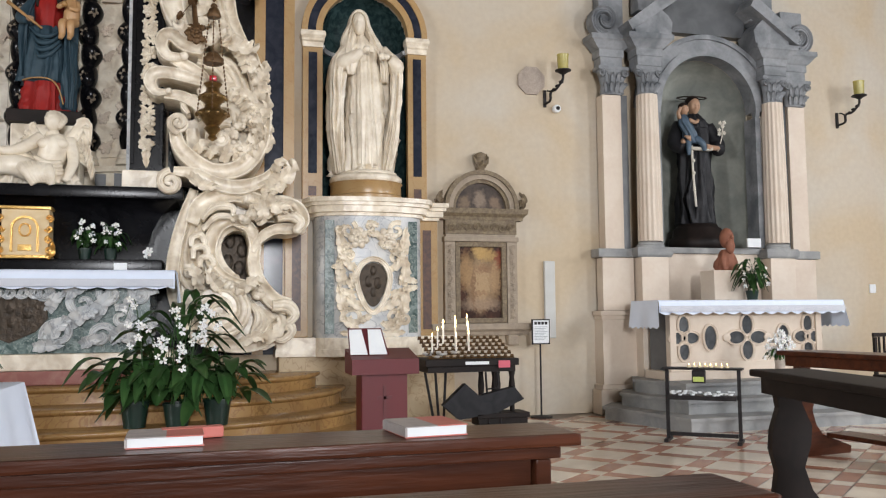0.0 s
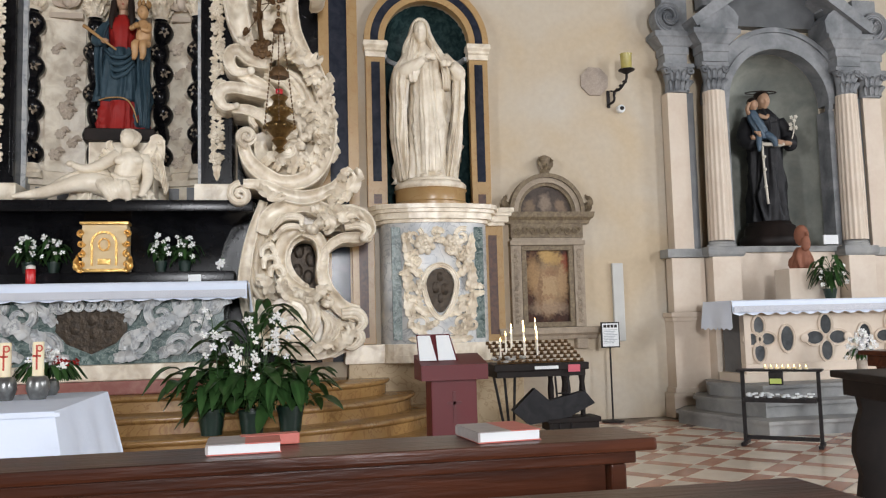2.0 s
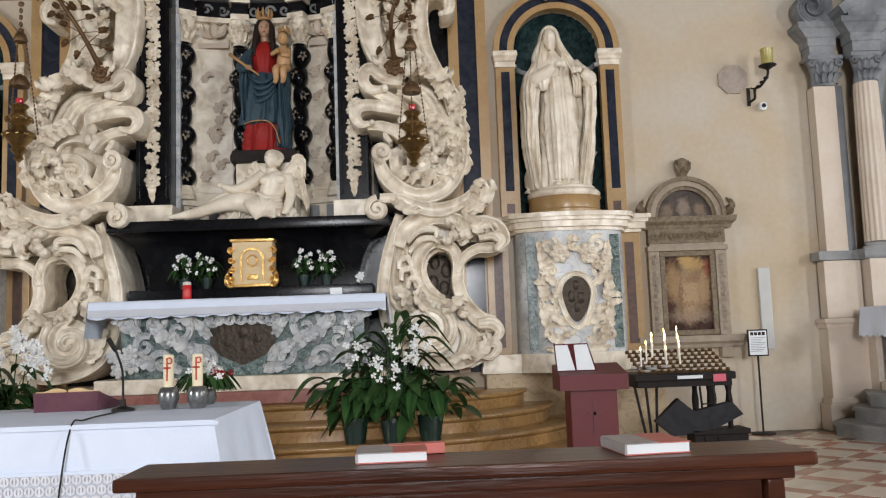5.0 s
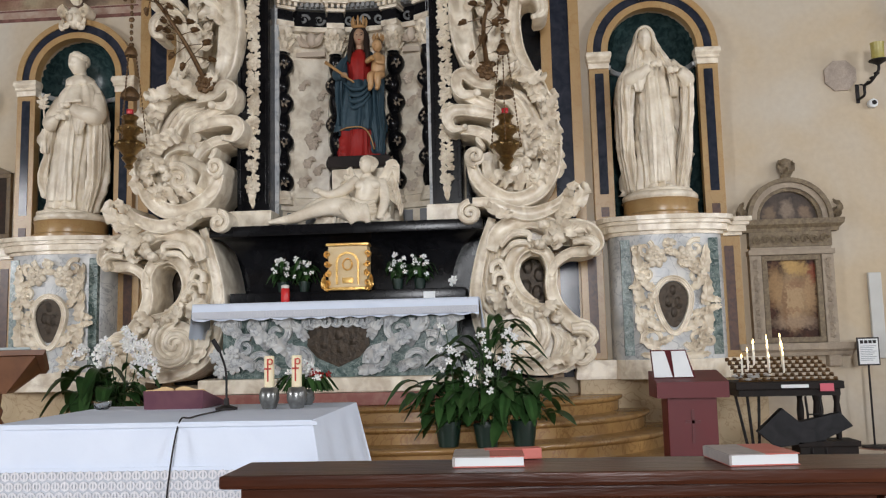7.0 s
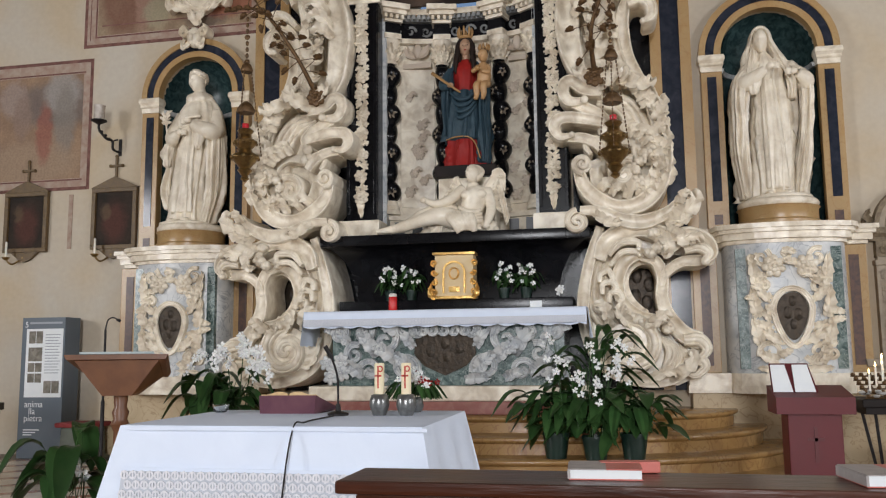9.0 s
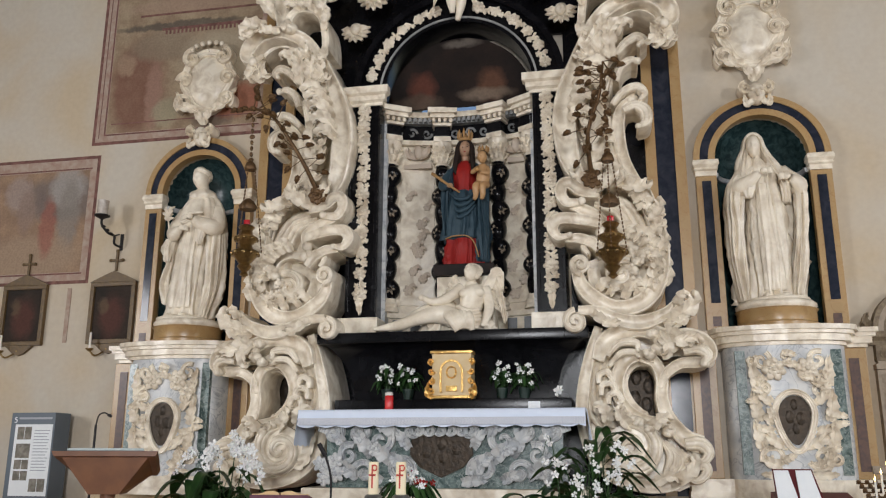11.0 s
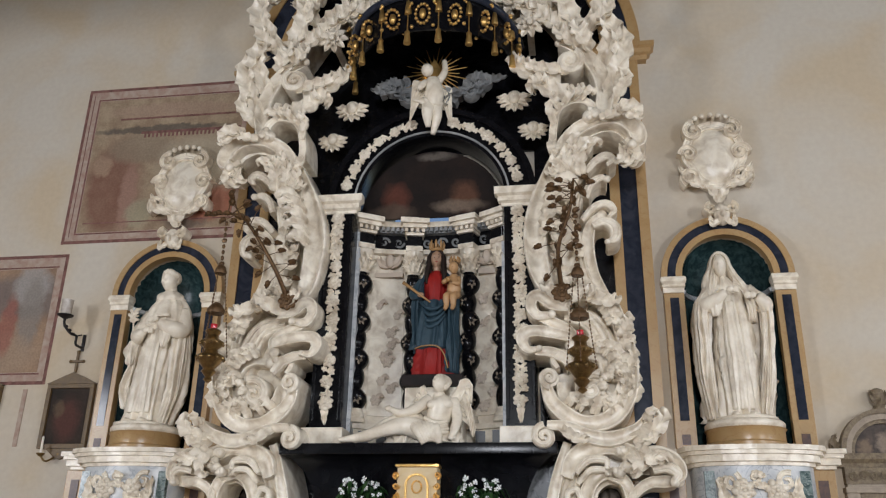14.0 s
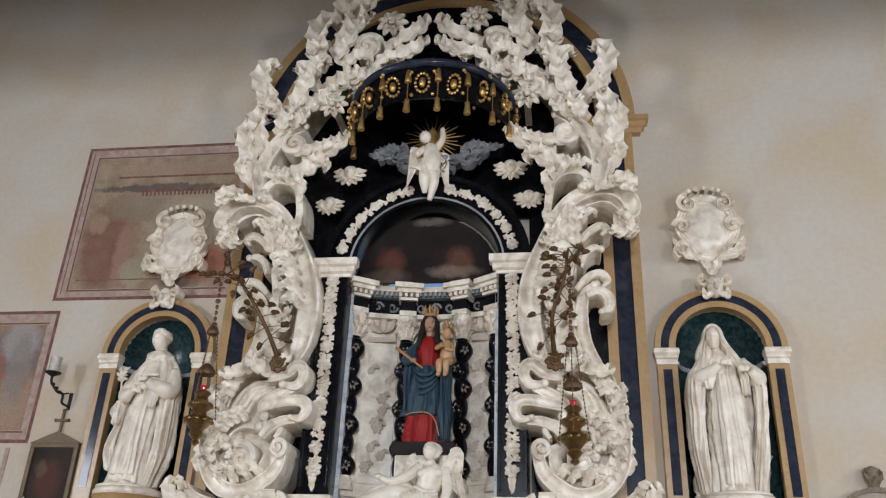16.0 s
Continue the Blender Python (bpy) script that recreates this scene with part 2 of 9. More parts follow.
for m in (BLACK, BLUEBLACK, BLACKWOOD, BLACKROBE, TEALROBE, REDROBE, BROWNMARBLE, DARKGREEN, IRON, LEAF, WOOD, HAIR):
    m.node_tree.nodes["Principled BSDF"].inputs["Specular IOR Level"].default_value = 0.22

# ---- mesh helpers ----


def part(name, bm, material, parent=None, label="", smooth=False, kind=""):
    """Links a bmesh as one mesh object under a thing."""
    me = bpy.data.meshes.new(name)
    bmesh.ops.recalc_face_normals(bm, faces=bm.faces)
    bm.to_mesh(me)
    bm.free()
    for m in material if isinstance(material, (list, tuple)) else [material]:
        me.materials.append(m)
    if smooth:
        me.polygons.foreach_set("use_smooth", [True] * len(me.polygons))
        if smooth != "all":
            me.set_sharp_from_angle(angle=radians(50))
    ob = new(name, me)
    ob.parent = parent
    return tagged(ob, label, kind=kind)


def thing(name, label, category, at=(0, 0, 0), group="", kind="", turn=0):
    ob = new(name)
    ob.empty_display_size = 0.1
    ob.matrix_world = pose(*at, 0, 0, turn)
    return tagged(ob, label, category, group, kind)


def single(name, bm, material, label, category, smooth=False, group="", kind=""):
    return tagged(part(name, bm, material, None, label, smooth), label, category, group, kind)


def B():
    return bmesh.new()


def box(bm, x0, x1, y0, y1, z0, z1, bevel=0.0, mi=0):
    vs = [bm.verts.new(p) for p in ((x0, y0, z0), (x1, y0, z0), (x1, y1, z0), (x0, y1, z0), (x0, y0, z1), (x1, y0, z1), (x1, y1, z1), (x0, y1, z1))]
    fs = [bm.faces.new([vs[i] for i in f]) for f in ((3, 2, 1, 0), (4, 5, 6, 7), (0, 1, 5, 4), (1, 2, 6, 5), (2, 3, 7, 6), (3, 0, 4, 7))]
    for f in fs:
        f.material_index = mi
    if bevel:
        es = list({e for f in fs for e in f.edges})
        bmesh.ops.bevel(bm, geom=es, offset=bevel, segments=2, affect="EDGES", profile=0.6)
    return bm


def boxed(*a, bevel=0.0):
    return box(B(), *a, bevel=bevel)


def rings(bm, loops, close=True, caps=True, mi=0):
    """Skin over a row of rings of points."""
    vl = [[bm.verts.new(p) for p in lp] for lp in loops]
    n = len(vl[0])
    for a, b in zip(vl, vl[1:]):
        for i in range(n if close else n - 1):
            j = (i + 1) % n
            bm.faces.new((a[i], a[j], b[j], b[i])).material_index = mi
    if caps and close and n > 2:
        bm.faces.new(vl[0][::-1]).material_index = mi
        bm.faces.new(vl[-1]).material_index = mi
    return bm


def lathe(bm, prof, at=(0, 0, 0), seg=24, mi=0, squash=1.0, a0=0.0, a1=360.0):
    """Turned body; prof: (radius, height) from bottom to top."""
    full = a1 - a0 >= 360
    n = seg if full else seg + 1
    loops = [[(at[0] + r * math.cos(radians(a0 + (a1 - a0) * i / seg)), at[1] + squash * r * math.sin(radians(a0 + (a1 - a0) * i / seg)), at[2] + z) for i in range(n)]
             for r, z in [(max(r, 1e-4), z) for r, z in prof]]
    return rings(bm, loops, close=full, caps=full, mi=mi)


def prism(bm, pts, y0, y1, mi=0):
    """A flat outline (x, z) drawn out from y0 to y1."""
    return rings(bm, [[(x, y0, z) for x, z in pts], [(x, y1, z) for x, z in pts]], mi=mi)


def slab(bm, pts, z0, z1, mi=0):
    return rings(bm, [[(x, y, z0) for x, y in pts], [(x, y, z1) for x, y in pts]], mi=mi)


def spline(pts, n):
    """n points along a smooth curve through pts (any dimension)."""
    p = np.array(pts, float)
    p = np.vstack([2 * p[0] - p[1], p, 2 * p[-1] - p[-2]])
    out = []
    for u in np.linspace(0, len(pts) - 1 - 1e-6, n):
        k, f = int(u), u - int(u)
        a, b, c, d = p[k:k + 4]
        out.append(0.5 * (2 * b + (c - a) * f + (2 * a - 5 * b + 4 * c - d) * f * f + (3 * b - a - 3 * c + d) * f ** 3))
    return np.array(out)


def tube(bm, pts, r, seg=8, n=None, mi=0):
    """A round bar along a curve; r: a radius, or one for each given point."""
    rr = [r] * len(pts) if isinstance(r, (int, float)) else r
    n = n or max(2, 6 * (len(pts) - 1))
    q = spline([(*p, k) for p, k in zip(pts, rr)], n)
    P, R = q[:, :3], np.maximum(q[:, 3], 0.0008)
    T = np.gradient(P, axis=0)
    T /= np.linalg.norm(T, axis=1)[:, None] + 1e-9
    up = np.array((0, 0, 1.0)) if abs(T[0][2]) < 0.9 else np.array((1.0, 0, 0))
    loops = []
    for p, t, k in zip(P, T, R):
        s = np.cross(t, up)
        s /= np.linalg.norm(s) + 1e-9
        up = np.cross(s, t)
        loops.append([tuple(p + k * (math.cos(a) * s + math.sin(a) * up)) for a in np.linspace(0, 2 * math.pi, seg, endpoint=False)])
    return rings(bm, loops, mi=mi)


def ball(bm, c, r, seg=12, mi=0, rot=0.0, lean=0.0):
    rx, ry, rz = (r, r, r) if isinstance(r, (int, float)) else r
    ca, sa = math.cos(rot), math.sin(rot)
    cl, sl = math.cos(lean), math.sin(lean)
    loops = []
    for i in range(seg // 2 + 1):
        ph = math.pi * (i / (seg // 2)) * 0.998 + 0.001
        lp = []
        for j in range(seg):
            th = 2 * math.pi * j / seg
            x, y, z = rx * math.sin(ph) * math.cos(th), ry * math.sin(ph) * math.sin(th), -rz * math.cos(ph)
            x, z = x * cl + z * sl, -x * sl + z * cl
            lp.append((c[0] + x * ca - y * sa, c[1] + x * sa + y * ca, c[2] + z))
        loops.append(lp)
    return rings(bm, loops, mi=mi)


def spiral(cx, cz, r0, r1, a0, turns, n=22):
    """Points (x, z) of a spiral from radius r0 to r1; turns < 0 is clockwise."""
    return [(cx + (r0 + (r1 - r0) * (k / n) ** 0.85) * math.cos(radians(a0) + 2 * math.pi * turns * k / n),
             cz + (r0 + (r1 - r0) * (k / n) ** 0.85) * math.sin(radians(a0) + 2 * math.pi * turns * k / n)) for k in range(n + 1)]


def ribbon(bm, pts, width, y, depth, n=None, swell=0.0, mi=0):
    """A carved scroll: a moulded band along a curve (x, z), its face at y, going back by depth. width: (start, ..., end)."""
    n = n or max(14, 5 * len(pts))
    P = spline(pts, n)
    W = np.interp(np.linspace(0, 1, n), np.linspace(0, 1, len(width)), width)
    T = np.gradient(P, axis=0)
    T /= np.linalg.norm(T, axis=1)[:, None] + 1e-9
    prof = ((-0.5, 1.0), (-0.5, 0.06), (-0.47, 0.01), (-0.42, 0.0), (-0.37, 0.02), (-0.33, 0.08), (-0.2, 0.17), (-0.08, 0.17), (0, 0.10), (0.08, 0.17), (0.2, 0.17), (0.33, 0.08), (0.37, 0.02), (0.42, 0.0), (0.47, 0.01), (0.5, 0.06), (0.5, 1.0))
    loops = []
    for k, (p, t, w) in enumerate(zip(P, T, W)):
        nx, nz = -t[1], t[0]
        f = y - swell * math.sin(math.pi * k / (n - 1))
        loops.append([(p[0] + nx * w * a, f + depth * b, p[1] + nz * w * a) for a, b in prof])
    return rings(bm, loops, mi=mi)


def leaf(bm, pts, width, lobes=5, curl=-0.16, thick=0.007, nu=26, nv=6, side=None, mi=0, cut=0.30):
    """A carved acanthus leaf along a 3D curve: pointed lobes that lean forward, grooved between, with a sunk midrib and a rolled tip."""
    lobes, nu = (lobes, max(nu, 6 * lobes + 5)) if nu > 10 else (lobes, nu)
    width = width * 0.98
    P = spline(pts, nu)
    T = np.gradient(P, axis=0)
    T /= np.linalg.norm(T, axis=1)[:, None] + 1e-9
    S0 = np.array(side if side is not None else (0, -1.0, 0), float)
    loops = []
    for k in range(nu):
        u = k / (nu - 1)
        s = np.cross(T[k], S0)
        s /= np.linalg.norm(s) + 1e-9
        nrm = np.cross(s, T[k])
        env = (math.sin(math.pi * min(1, 0.14 + 0.84 * u)) ** 0.65) * (1.12 - 0.35 * u)
        p = (lobes * u) % 1.0
        w = width * max(0.04, env * (1 - cut * p ** 1.4))
        groove = math.cos(2 * math.pi * p)
        rf, rb = [], []
        for j in range(nv + 1):
            v = 2 * j / nv - 1
            e = abs(v)
            lift = -curl * width * v * v - 0.12 * width * (1 - e) ** 2 + 0.09 * width * e * groove - 0.9 * width * max(0.0, u - 0.8) * 0.6
            q = P[k] + s * v * w * 0.5 + nrm * lift + T[k] * e * e * width * 0.22
            rf.append(tuple(q + nrm * thick)), rb.append(tuple(q - nrm * thick))
        loops.append(rf + rb[::-1])
    return rings(bm, loops, mi=mi)


def rosette(bm, c, r, petals=6, mi=0, depth=0.5, spin=0.0, layers=2):
    """A carved flower that faces -y."""
    for ring in range(layers):
        rr = r * (1 - 0.42 * ring)
        for k in range(petals):
            a = 2 * math.pi * (k + 0.5 * ring) / petals + spin
            ux, uz = math.cos(a), math.sin(a)
            ball(bm, (c[0] + ux * rr * 0.55, c[1] - depth * r * (0.3 + 0.45 * ring), c[2] + uz * rr * 0.55), (rr * 0.46, rr * 0.26, rr * 0.36), 8, mi, 0, -a)
    ball(bm, (c[0], c[1] - depth * r * 1.05, c[2]), r * 0.2, 8, mi)


def moulding(bm, x0, x1, y_wall, prof, mi=0, ends=True):
    """A straight cornice on a wall; prof: (projection, z). It returns at both ends."""
    loops = [[(x0 - d if ends else x0, y_wall, z), (x0 - d if ends else x0, y_wall - d, z), (x1 + d if ends else x1, y_wall - d, z), (x1 + d if ends else x1, y_wall, z)] for d, z in prof]
    return rings(bm, loops, mi=mi)


def arch_band(bm, cx, cz, r0, r1, y0, y1, a0=0, a1=180, seg=32, mi=0):
    loops = []
    for k in range(seg + 1):
        a = radians(a0 + (a1 - a0) * k / seg)
        c, d = math.cos(a), math.sin(a)
        loops.append([(cx + r0 * c, y0, cz + r0 * d), (cx + r1 * c, y0, cz + r1 * d), (cx + r1 * c, y1, cz + r1 * d), (cx + r0 * c, y1, cz + r0 * d)])
    return rings(bm, loops, mi=mi)


def robe(bm, levels, folds=11, amp=0.06, seg=84, nz=64, twist=1.5, phase=0.0, mi=0, sharp=0.6):
    """A draped body: levels (z, x, y, half width, half depth), with folds that run down and deepen towards the hem."""
    L = spline(levels, nz)
    z0, z1 = L[0][0], L[-1][0]
    loops = []
    for z, x, y, rx, ry in L:
        h = (z - z0) / (z1 - z0)
        lp = []
        for j in range(seg):
            a = 2 * math.pi * j / seg
            wv = noise.noise((1.7 * math.cos(a), 1.7 * math.sin(a), 1.6 * z + 3 * phase))
            g1 = abs(math.sin(0.5 * folds * a + phase + twist * h + 1.7 * wv))
            g2 = abs(math.sin(0.5 * (folds + 5) * a + 2.1 * phase - 1.4 * twist * h + 2.6 * wv))
            f = (1 - 2 * g1 ** 0.75) + 0.55 * (1 - 2 * g2 ** 0.8)
            k = 1 + 4.0 * amp * f * (1.25 - 0.6 * h) * (0.75 + 0.6 * wv)
            lp.append((x + rx * k * math.cos(a), y + ry * k * math.sin(a), z))
        loops.append(lp)
    return rings(bm, loops, mi=mi)


def face(bm, c, r, turn=0.0, nod=0.0, mi=0, seg=40):
    """A head with brow, eye hollows, nose, mouth and chin, looking along -y."""
    def g(v, m, s):
        return math.exp(-((v - m) / s) ** 2)
    ct, st, cn, sn = math.cos(turn), math.sin(turn), math.cos(nod), math.sin(nod)
    loops = []
    for i in range(seg // 2 + 1):
        el = -math.pi / 2 * 0.998 + math.pi * 0.998 * i / (seg // 2)
        lp = []
        for j in range(seg):
            a = 2 * math.pi * j / seg - math.pi
            d = 1.0
            if abs(a) < 1.6:
                d += -0.27 * g(abs(a), 0.36, 0.17) * g(el, 0.06, 0.12) + 0.05 * g(abs(a), 0.36, 0.13) * g(el, 0.05, 0.05)
                d += 0.15 * g(a, 0, 0.55) * g(el, 0.27, 0.09) + 0.42 * g(a, 0, 0.10) * g(el, -0.14, 0.14) + 0.10 * g(a, 0, 0.2) * g(el, -0.23, 0.06)
                d += 0.07 * g(a, 0, 0.22) * g(el, -0.45, 0.045) - 0.18 * g(a, 0, 0.24) * g(el, -0.53, 0.035) + 0.08 * g(a, 0, 0.18) * g(el, -0.60, 0.045)
                d += 0.16 * g(a, 0, 0.4) * g(el, -0.9, 0.16) + 0.05 * g(abs(a), 0.62, 0.25) * g(el, -0.18, 0.18)
            d -= 0.10 * g(abs(a), 1.0, 0.5) * g(el, -0.75, 0.3)
            x, y, z = r[0] * d * math.cos(el) * math.sin(a), -r[1] * d * math.cos(el) * math.cos(a), r[2] * math.sin(el) * (1 + 0.4 * (d - 1))
            y, z = y * cn - z * sn, y * sn + z * cn
            lp.append((c[0] + x * ct - y * st, c[1] + x * st + y * ct, c[2] + z))
        loops.append(lp)
    return rings(bm, loops, mi=mi)

# ---- the church: walls, floor, ceiling ----
NICHES = ((-3.46, 0.515, 2.52, 4.535), (0.02, 0.93, 2.52, 5.30), (3.48, 0.515, 2.52, 4.535), (8.0, 0.705, 2.06, 3.885))


def arch_pts(cx, half, spring, seg=20):
    return [(cx - half * math.cos(math.pi * k / seg), spring + half * math.sin(math.pi * k / seg)) for k in range(seg + 1)]


bm = B()
edge = -11.0
for cx, half, zb, spring in NICHES:
    box(bm, edge, cx - half, 0.0, 0.9, 0, 13)
    box(bm, cx - half, cx + half, 0.0, 0.9, 0, zb)
    prism(bm, arch_pts(cx, half, spring) + [(cx + half, 13), (cx - half, 13)], 0.0, 0.9)
    edge = cx + half
box(bm, edge, 13.0, 0.0, 0.9, 0, 13)
bmesh.ops.remove_doubles(bm, verts=bm.verts, dist=1e-5)
single("wall_north", bm, PLASTER, "old cream plaster wall with ochre stains", "wall", kind="structure")


def wall_with_windows(name, axis, at, thick, lo, hi, wins, zs):
    bm = B()
    e = lo
    z0, z1 = zs

    def put(a, b, c, d):
        if axis == "x":
            box(bm, min(at, at + thick), max(at, at + thick), a, b, c, d)
        else:
            box(bm, a, b, min(at, at + thick), max(at, at + thick), c, d)

    for a, b in wins:
        put(e, a, 0, 13), put(a, b, 0, z0), put(a, b, z1, 13)
        e = b
    put(e, hi, 0, 13)
    single(name, bm, NICHEGREY, "unseen closing wall, dark grey to cut bounced light", "wall", kind="structure")


# Unseen walls close the room; their dark plaster is chosen to cut bounced light.
wall_with_windows("wall_east", "x", 13.0, 0.5, -24.0, 0.9, ((-13.6, -11.4), (-6.1, -3.9)), (1.9, 5.9))
wall_with_windows("wall_west", "x", -11.0, -0.5, -24.0, 0.9, ((-12.1, -9.9),), (2.2, 5.8))
wall_with_windows("wall_south", "y", -24.0, -0.5, -11.5, 13.5, ((1.0, 4.4),), (1.8, 6.0))
# Unseen ceiling, lowered over the nave to keep window light off the crown.
bm = boxed(-11.5, 13.5, -4.5, 0.9, 13.0, 13.3)
box(bm, -11.0, 13.0, -24.0, -4.5, 8.1, 8.4)
box(bm, -11.0, 13.0, -4.8, -4.5, 8.4, 13.0)
single("ceiling", bm, DARKBLOCKER, "unseen dark ceiling, low over the nave to shade the altar's top", "ceiling", kind="structure")
floor = single("floor", boxed(-11.5, 13.5, -24.5, 0.9, -0.2, -0.006), MORTAR, "cream and red marble floor laid in diamonds", "floor", kind="structure")


def niche_shell(cx, half, zb, spring, depth, seg=20):
    bm = B()
    prof = [(half * math.cos(math.pi * k / seg), depth * math.sin(math.pi * k / seg)) for k in range(seg + 1)]
    loops = [[(cx + x, 0.003 + y, z) for x, y in prof] for z in (zb, spring)]
    for k in range(1, 9):
        a = math.pi / 2 * k / 8.0
        loops.append([(cx + x * max(math.cos(a), 0.002), 0.003 + y * max(math.cos(a), 0.002), spring + half * math.sin(a)) for x, y in prof])
    return rings(bm, loops, close=False)


# ---- the high altar's architecture ----
def moulded(x0, x1, y0, y1, z0, z1, bevel=0.012):
    return boxed(x0, x1, y0, y1, z0, z1, bevel=bevel)


def side_bay(cx, s):
    """A statue bay of the altar: plinth, carved pedestal, ledge, pilasters, arch and niche. s: 1 right of the altar, -1 left of it."""
    t = thing("statue_bay", "yellow and black marble statue niche on a carved white pedestal", "niche", (cx, 0, 0), group="statue niches")
    b = B()
    box(b, -1.0, 1.0, -0.30, 0, 0.0, 0.78, 0.01)
    part("stone_base", b, BASESTONE, t)
    b = B()
    pts = [(-1.03, 0), (-1.03, -0.34)] + [(0.60 * -math.cos(math.pi * k / 12), -0.34 - 0.27 * math.sin(math.pi * k / 12)) for k in range(13)] + [(1.03, -0.34), (1.03, 0)]
    slab(b, [(x * 1.01, y * 1.02) for x, y in pts], 0.78, 0.86), slab(b, pts, 0.86, 0.985)
    part("plinth", b, MARBLE, t)
    # bowed carved panel between veined marble strips
    bow = lambda x: -0.30 - 0.24 * math.sqrt(max(0, 1 - (x / 0.60) ** 2))
    b = B()
    slab(b, [(-0.60, 0)] + [(x, bow(x)) for x in np.linspace(-0.60, 0.60, 17)] + [(0.60, 0)], 0.985, 2.33)
    part("pedestal_core", b, GREYMARBLE, t, smooth=True)
    for x in (-0.47, 0.47):
        b = B()
        prism(b, [(x - 0.05, 1.03), (x + 0.05, 1.03), (x + 0.05, 2.28), (x - 0.05, 2.28)], bow(x) - 0.03, bow(x) + 0.03)
        part("marble_strip", b, GREEN, t)
    b = B()
    # relief: framed heart medallion, two roses above and leaf scrolls round it
    for sx in (-1, 1):
        rosette(b, (sx * 0.16, bow(0.16) - 0.01, 2.08), 0.125, 7, spin=0.3 * sx)
        for z, r, a in ((2.17, 0.10, 60), (1.86, 0.10, -40), (1.20, 0.13, 200), (1.34, 0.09, 120)):
            q = spiral(sx * (0.27 if z > 1.3 else 0.22), z, r, 0.02, a, 1.2 * sx, 16)
            ribbon(b, q, (0.055, 0.05, 0.03), bow(0.27) - 0.035, 0.07, 26)
        for k, (x, z, dx, dz, w) in enumerate(((0.10, 1.10, 0.24, 0.10, 0.13), (0.30, 1.25, 0.08, 0.30, 0.14), (0.33, 1.55, 0.05, 0.30, 0.14), (0.30, 1.85, 0.08, 0.34, 0.14), (0.08, 1.30, 0.22, 0.14, 0.12),
                                               (0.05, 1.02, 0.30, 0.02, 0.10), (0.18, 1.72, 0.16, 0.16, 0.10), (0.16, 1.45, 0.2, 0.06, 0.1))):
            y = bow(x + dx) - 0.015
            leaf(b, [(sx * x, y, z), (sx * (x + dx * 0.6), y - 0.05, z + dz * 0.4), (sx * (x + dx), y - 0.02, z + dz)], w, 4, nu=18)
    rr = random.Random(21)
    for k in range(34):
        x, z = rr.uniform(-0.38, 0.38), rr.uniform(1.05, 2.26)
        if (x / 0.24) ** 2 + ((z - 1.6) / 0.34) ** 2 < 1:
            continue
        a = rr.uniform(0, 6.28)
        y = bow(x) - 0.02
        if k % 3:
            leaf(b, [(x, y, z), (x + 0.06 * math.cos(a), y - 0.05, z + 0.06 * math.sin(a)), (x + 0.12 * math.cos(a), y - 0.03, z + 0.12 * math.sin(a))], 0.085, 4, nu=14)
        else:
            ribbon(b, spiral(x, z, 0.06, 0.012, rr.uniform(0, 360), rr.choice((-1.2, 1.2)), 12), (0.04, 0.035, 0.02), y - 0.03, 0.06, 20)
    heart = [(0.155 * math.sin(a) * (1.0 if math.cos(a) > 0 else 1 - 0.25 * abs(math.cos(a))), 1.62 + (0.19 if math.cos(a) > 0 else 0.30) * math.cos(a)) for a in np.linspace(0, 2 * math.pi, 26)]
    ribbon(b, [(x * 1.22, z * 1.0 + (z - 1.62) * 0.2) for x, z in heart], (0.06,), bow(0) - 0.05, 0.08, 52)
    part("carved_relief", b, MARBLE, t, "white marble scrolls and roses", smooth=True)
    b = B()
    prism(b, heart[:-1], bow(0) - 0.02, bow(0) + 0.05)
    for x, z, r in ((0, 1.72, 0.05), (-0.05, 1.6, 0.06), (0.05, 1.58, 0.06), (0, 1.48, 0.05)):
        ball(b, (x, bow(0) - 0.018, z), (r * 0.8, 0.010, r * 1.2), 8)
    part("medallion", b, BRONZE, t, "dark bronze heart-shaped relief", smooth=True)
    # narrow pilasters either side of the pedestal
    for x in (-0.80, 0.72):
        b = B()
        box(b, x - 0.13, x + 0.13, -0.14, 0, 0.985, 2.33, 0.006)
        p = part("lower_pilaster", b, YELLOW, t)
        b = B()
        box(b, x - 0.05, x + 0.05, -0.15, -0.13, 1.06, 2.22)
        part("inlay", b, BROWNMARBLE, p)
    # ledge
    b = B()
    for k, (z0, z1, g) in enumerate(((2.33, 2.37, 0.02), (2.37, 2.44, 0.06), (2.44, 2.48, 0.09), (2.48, 2.53, 0.115))):
        q = [(-0.84 - g, 0), (-0.84 - g, -0.17 - g), (-0.64 - g, -0.17 - g)] + [(-(0.60 + g) * math.cos(math.pi * j / 12), -0.30 - g - 0.24 * math.sin(math.pi * j / 12)) for j in range(13)] + [(0.64 + g, -0.17 - g), (0.84 + g, -0.17 - g), (0.84 + g, 0)]
        slab(b, q, z0, z1)
    part("ledge", b, MARBLE, t, "white marble ledge")
    # drum under the statue
    b = lathe(B(), [(0.44, 2.53), (0.44, 2.58), (0.41, 2.60), (0.41, 2.72), (0.43, 2.74)], (0, -0.10, 0), 32)
    part("drum", b, YELLOW, t, smooth=True)
    b = lathe(B(), [(0.40, 2.742), (0.42, 2.77), (0.42, 2.80), (0.39, 2.83)], (0, -0.10, 0), 32)
    part("drum_cap", b, MARBLE, t, smooth=True)
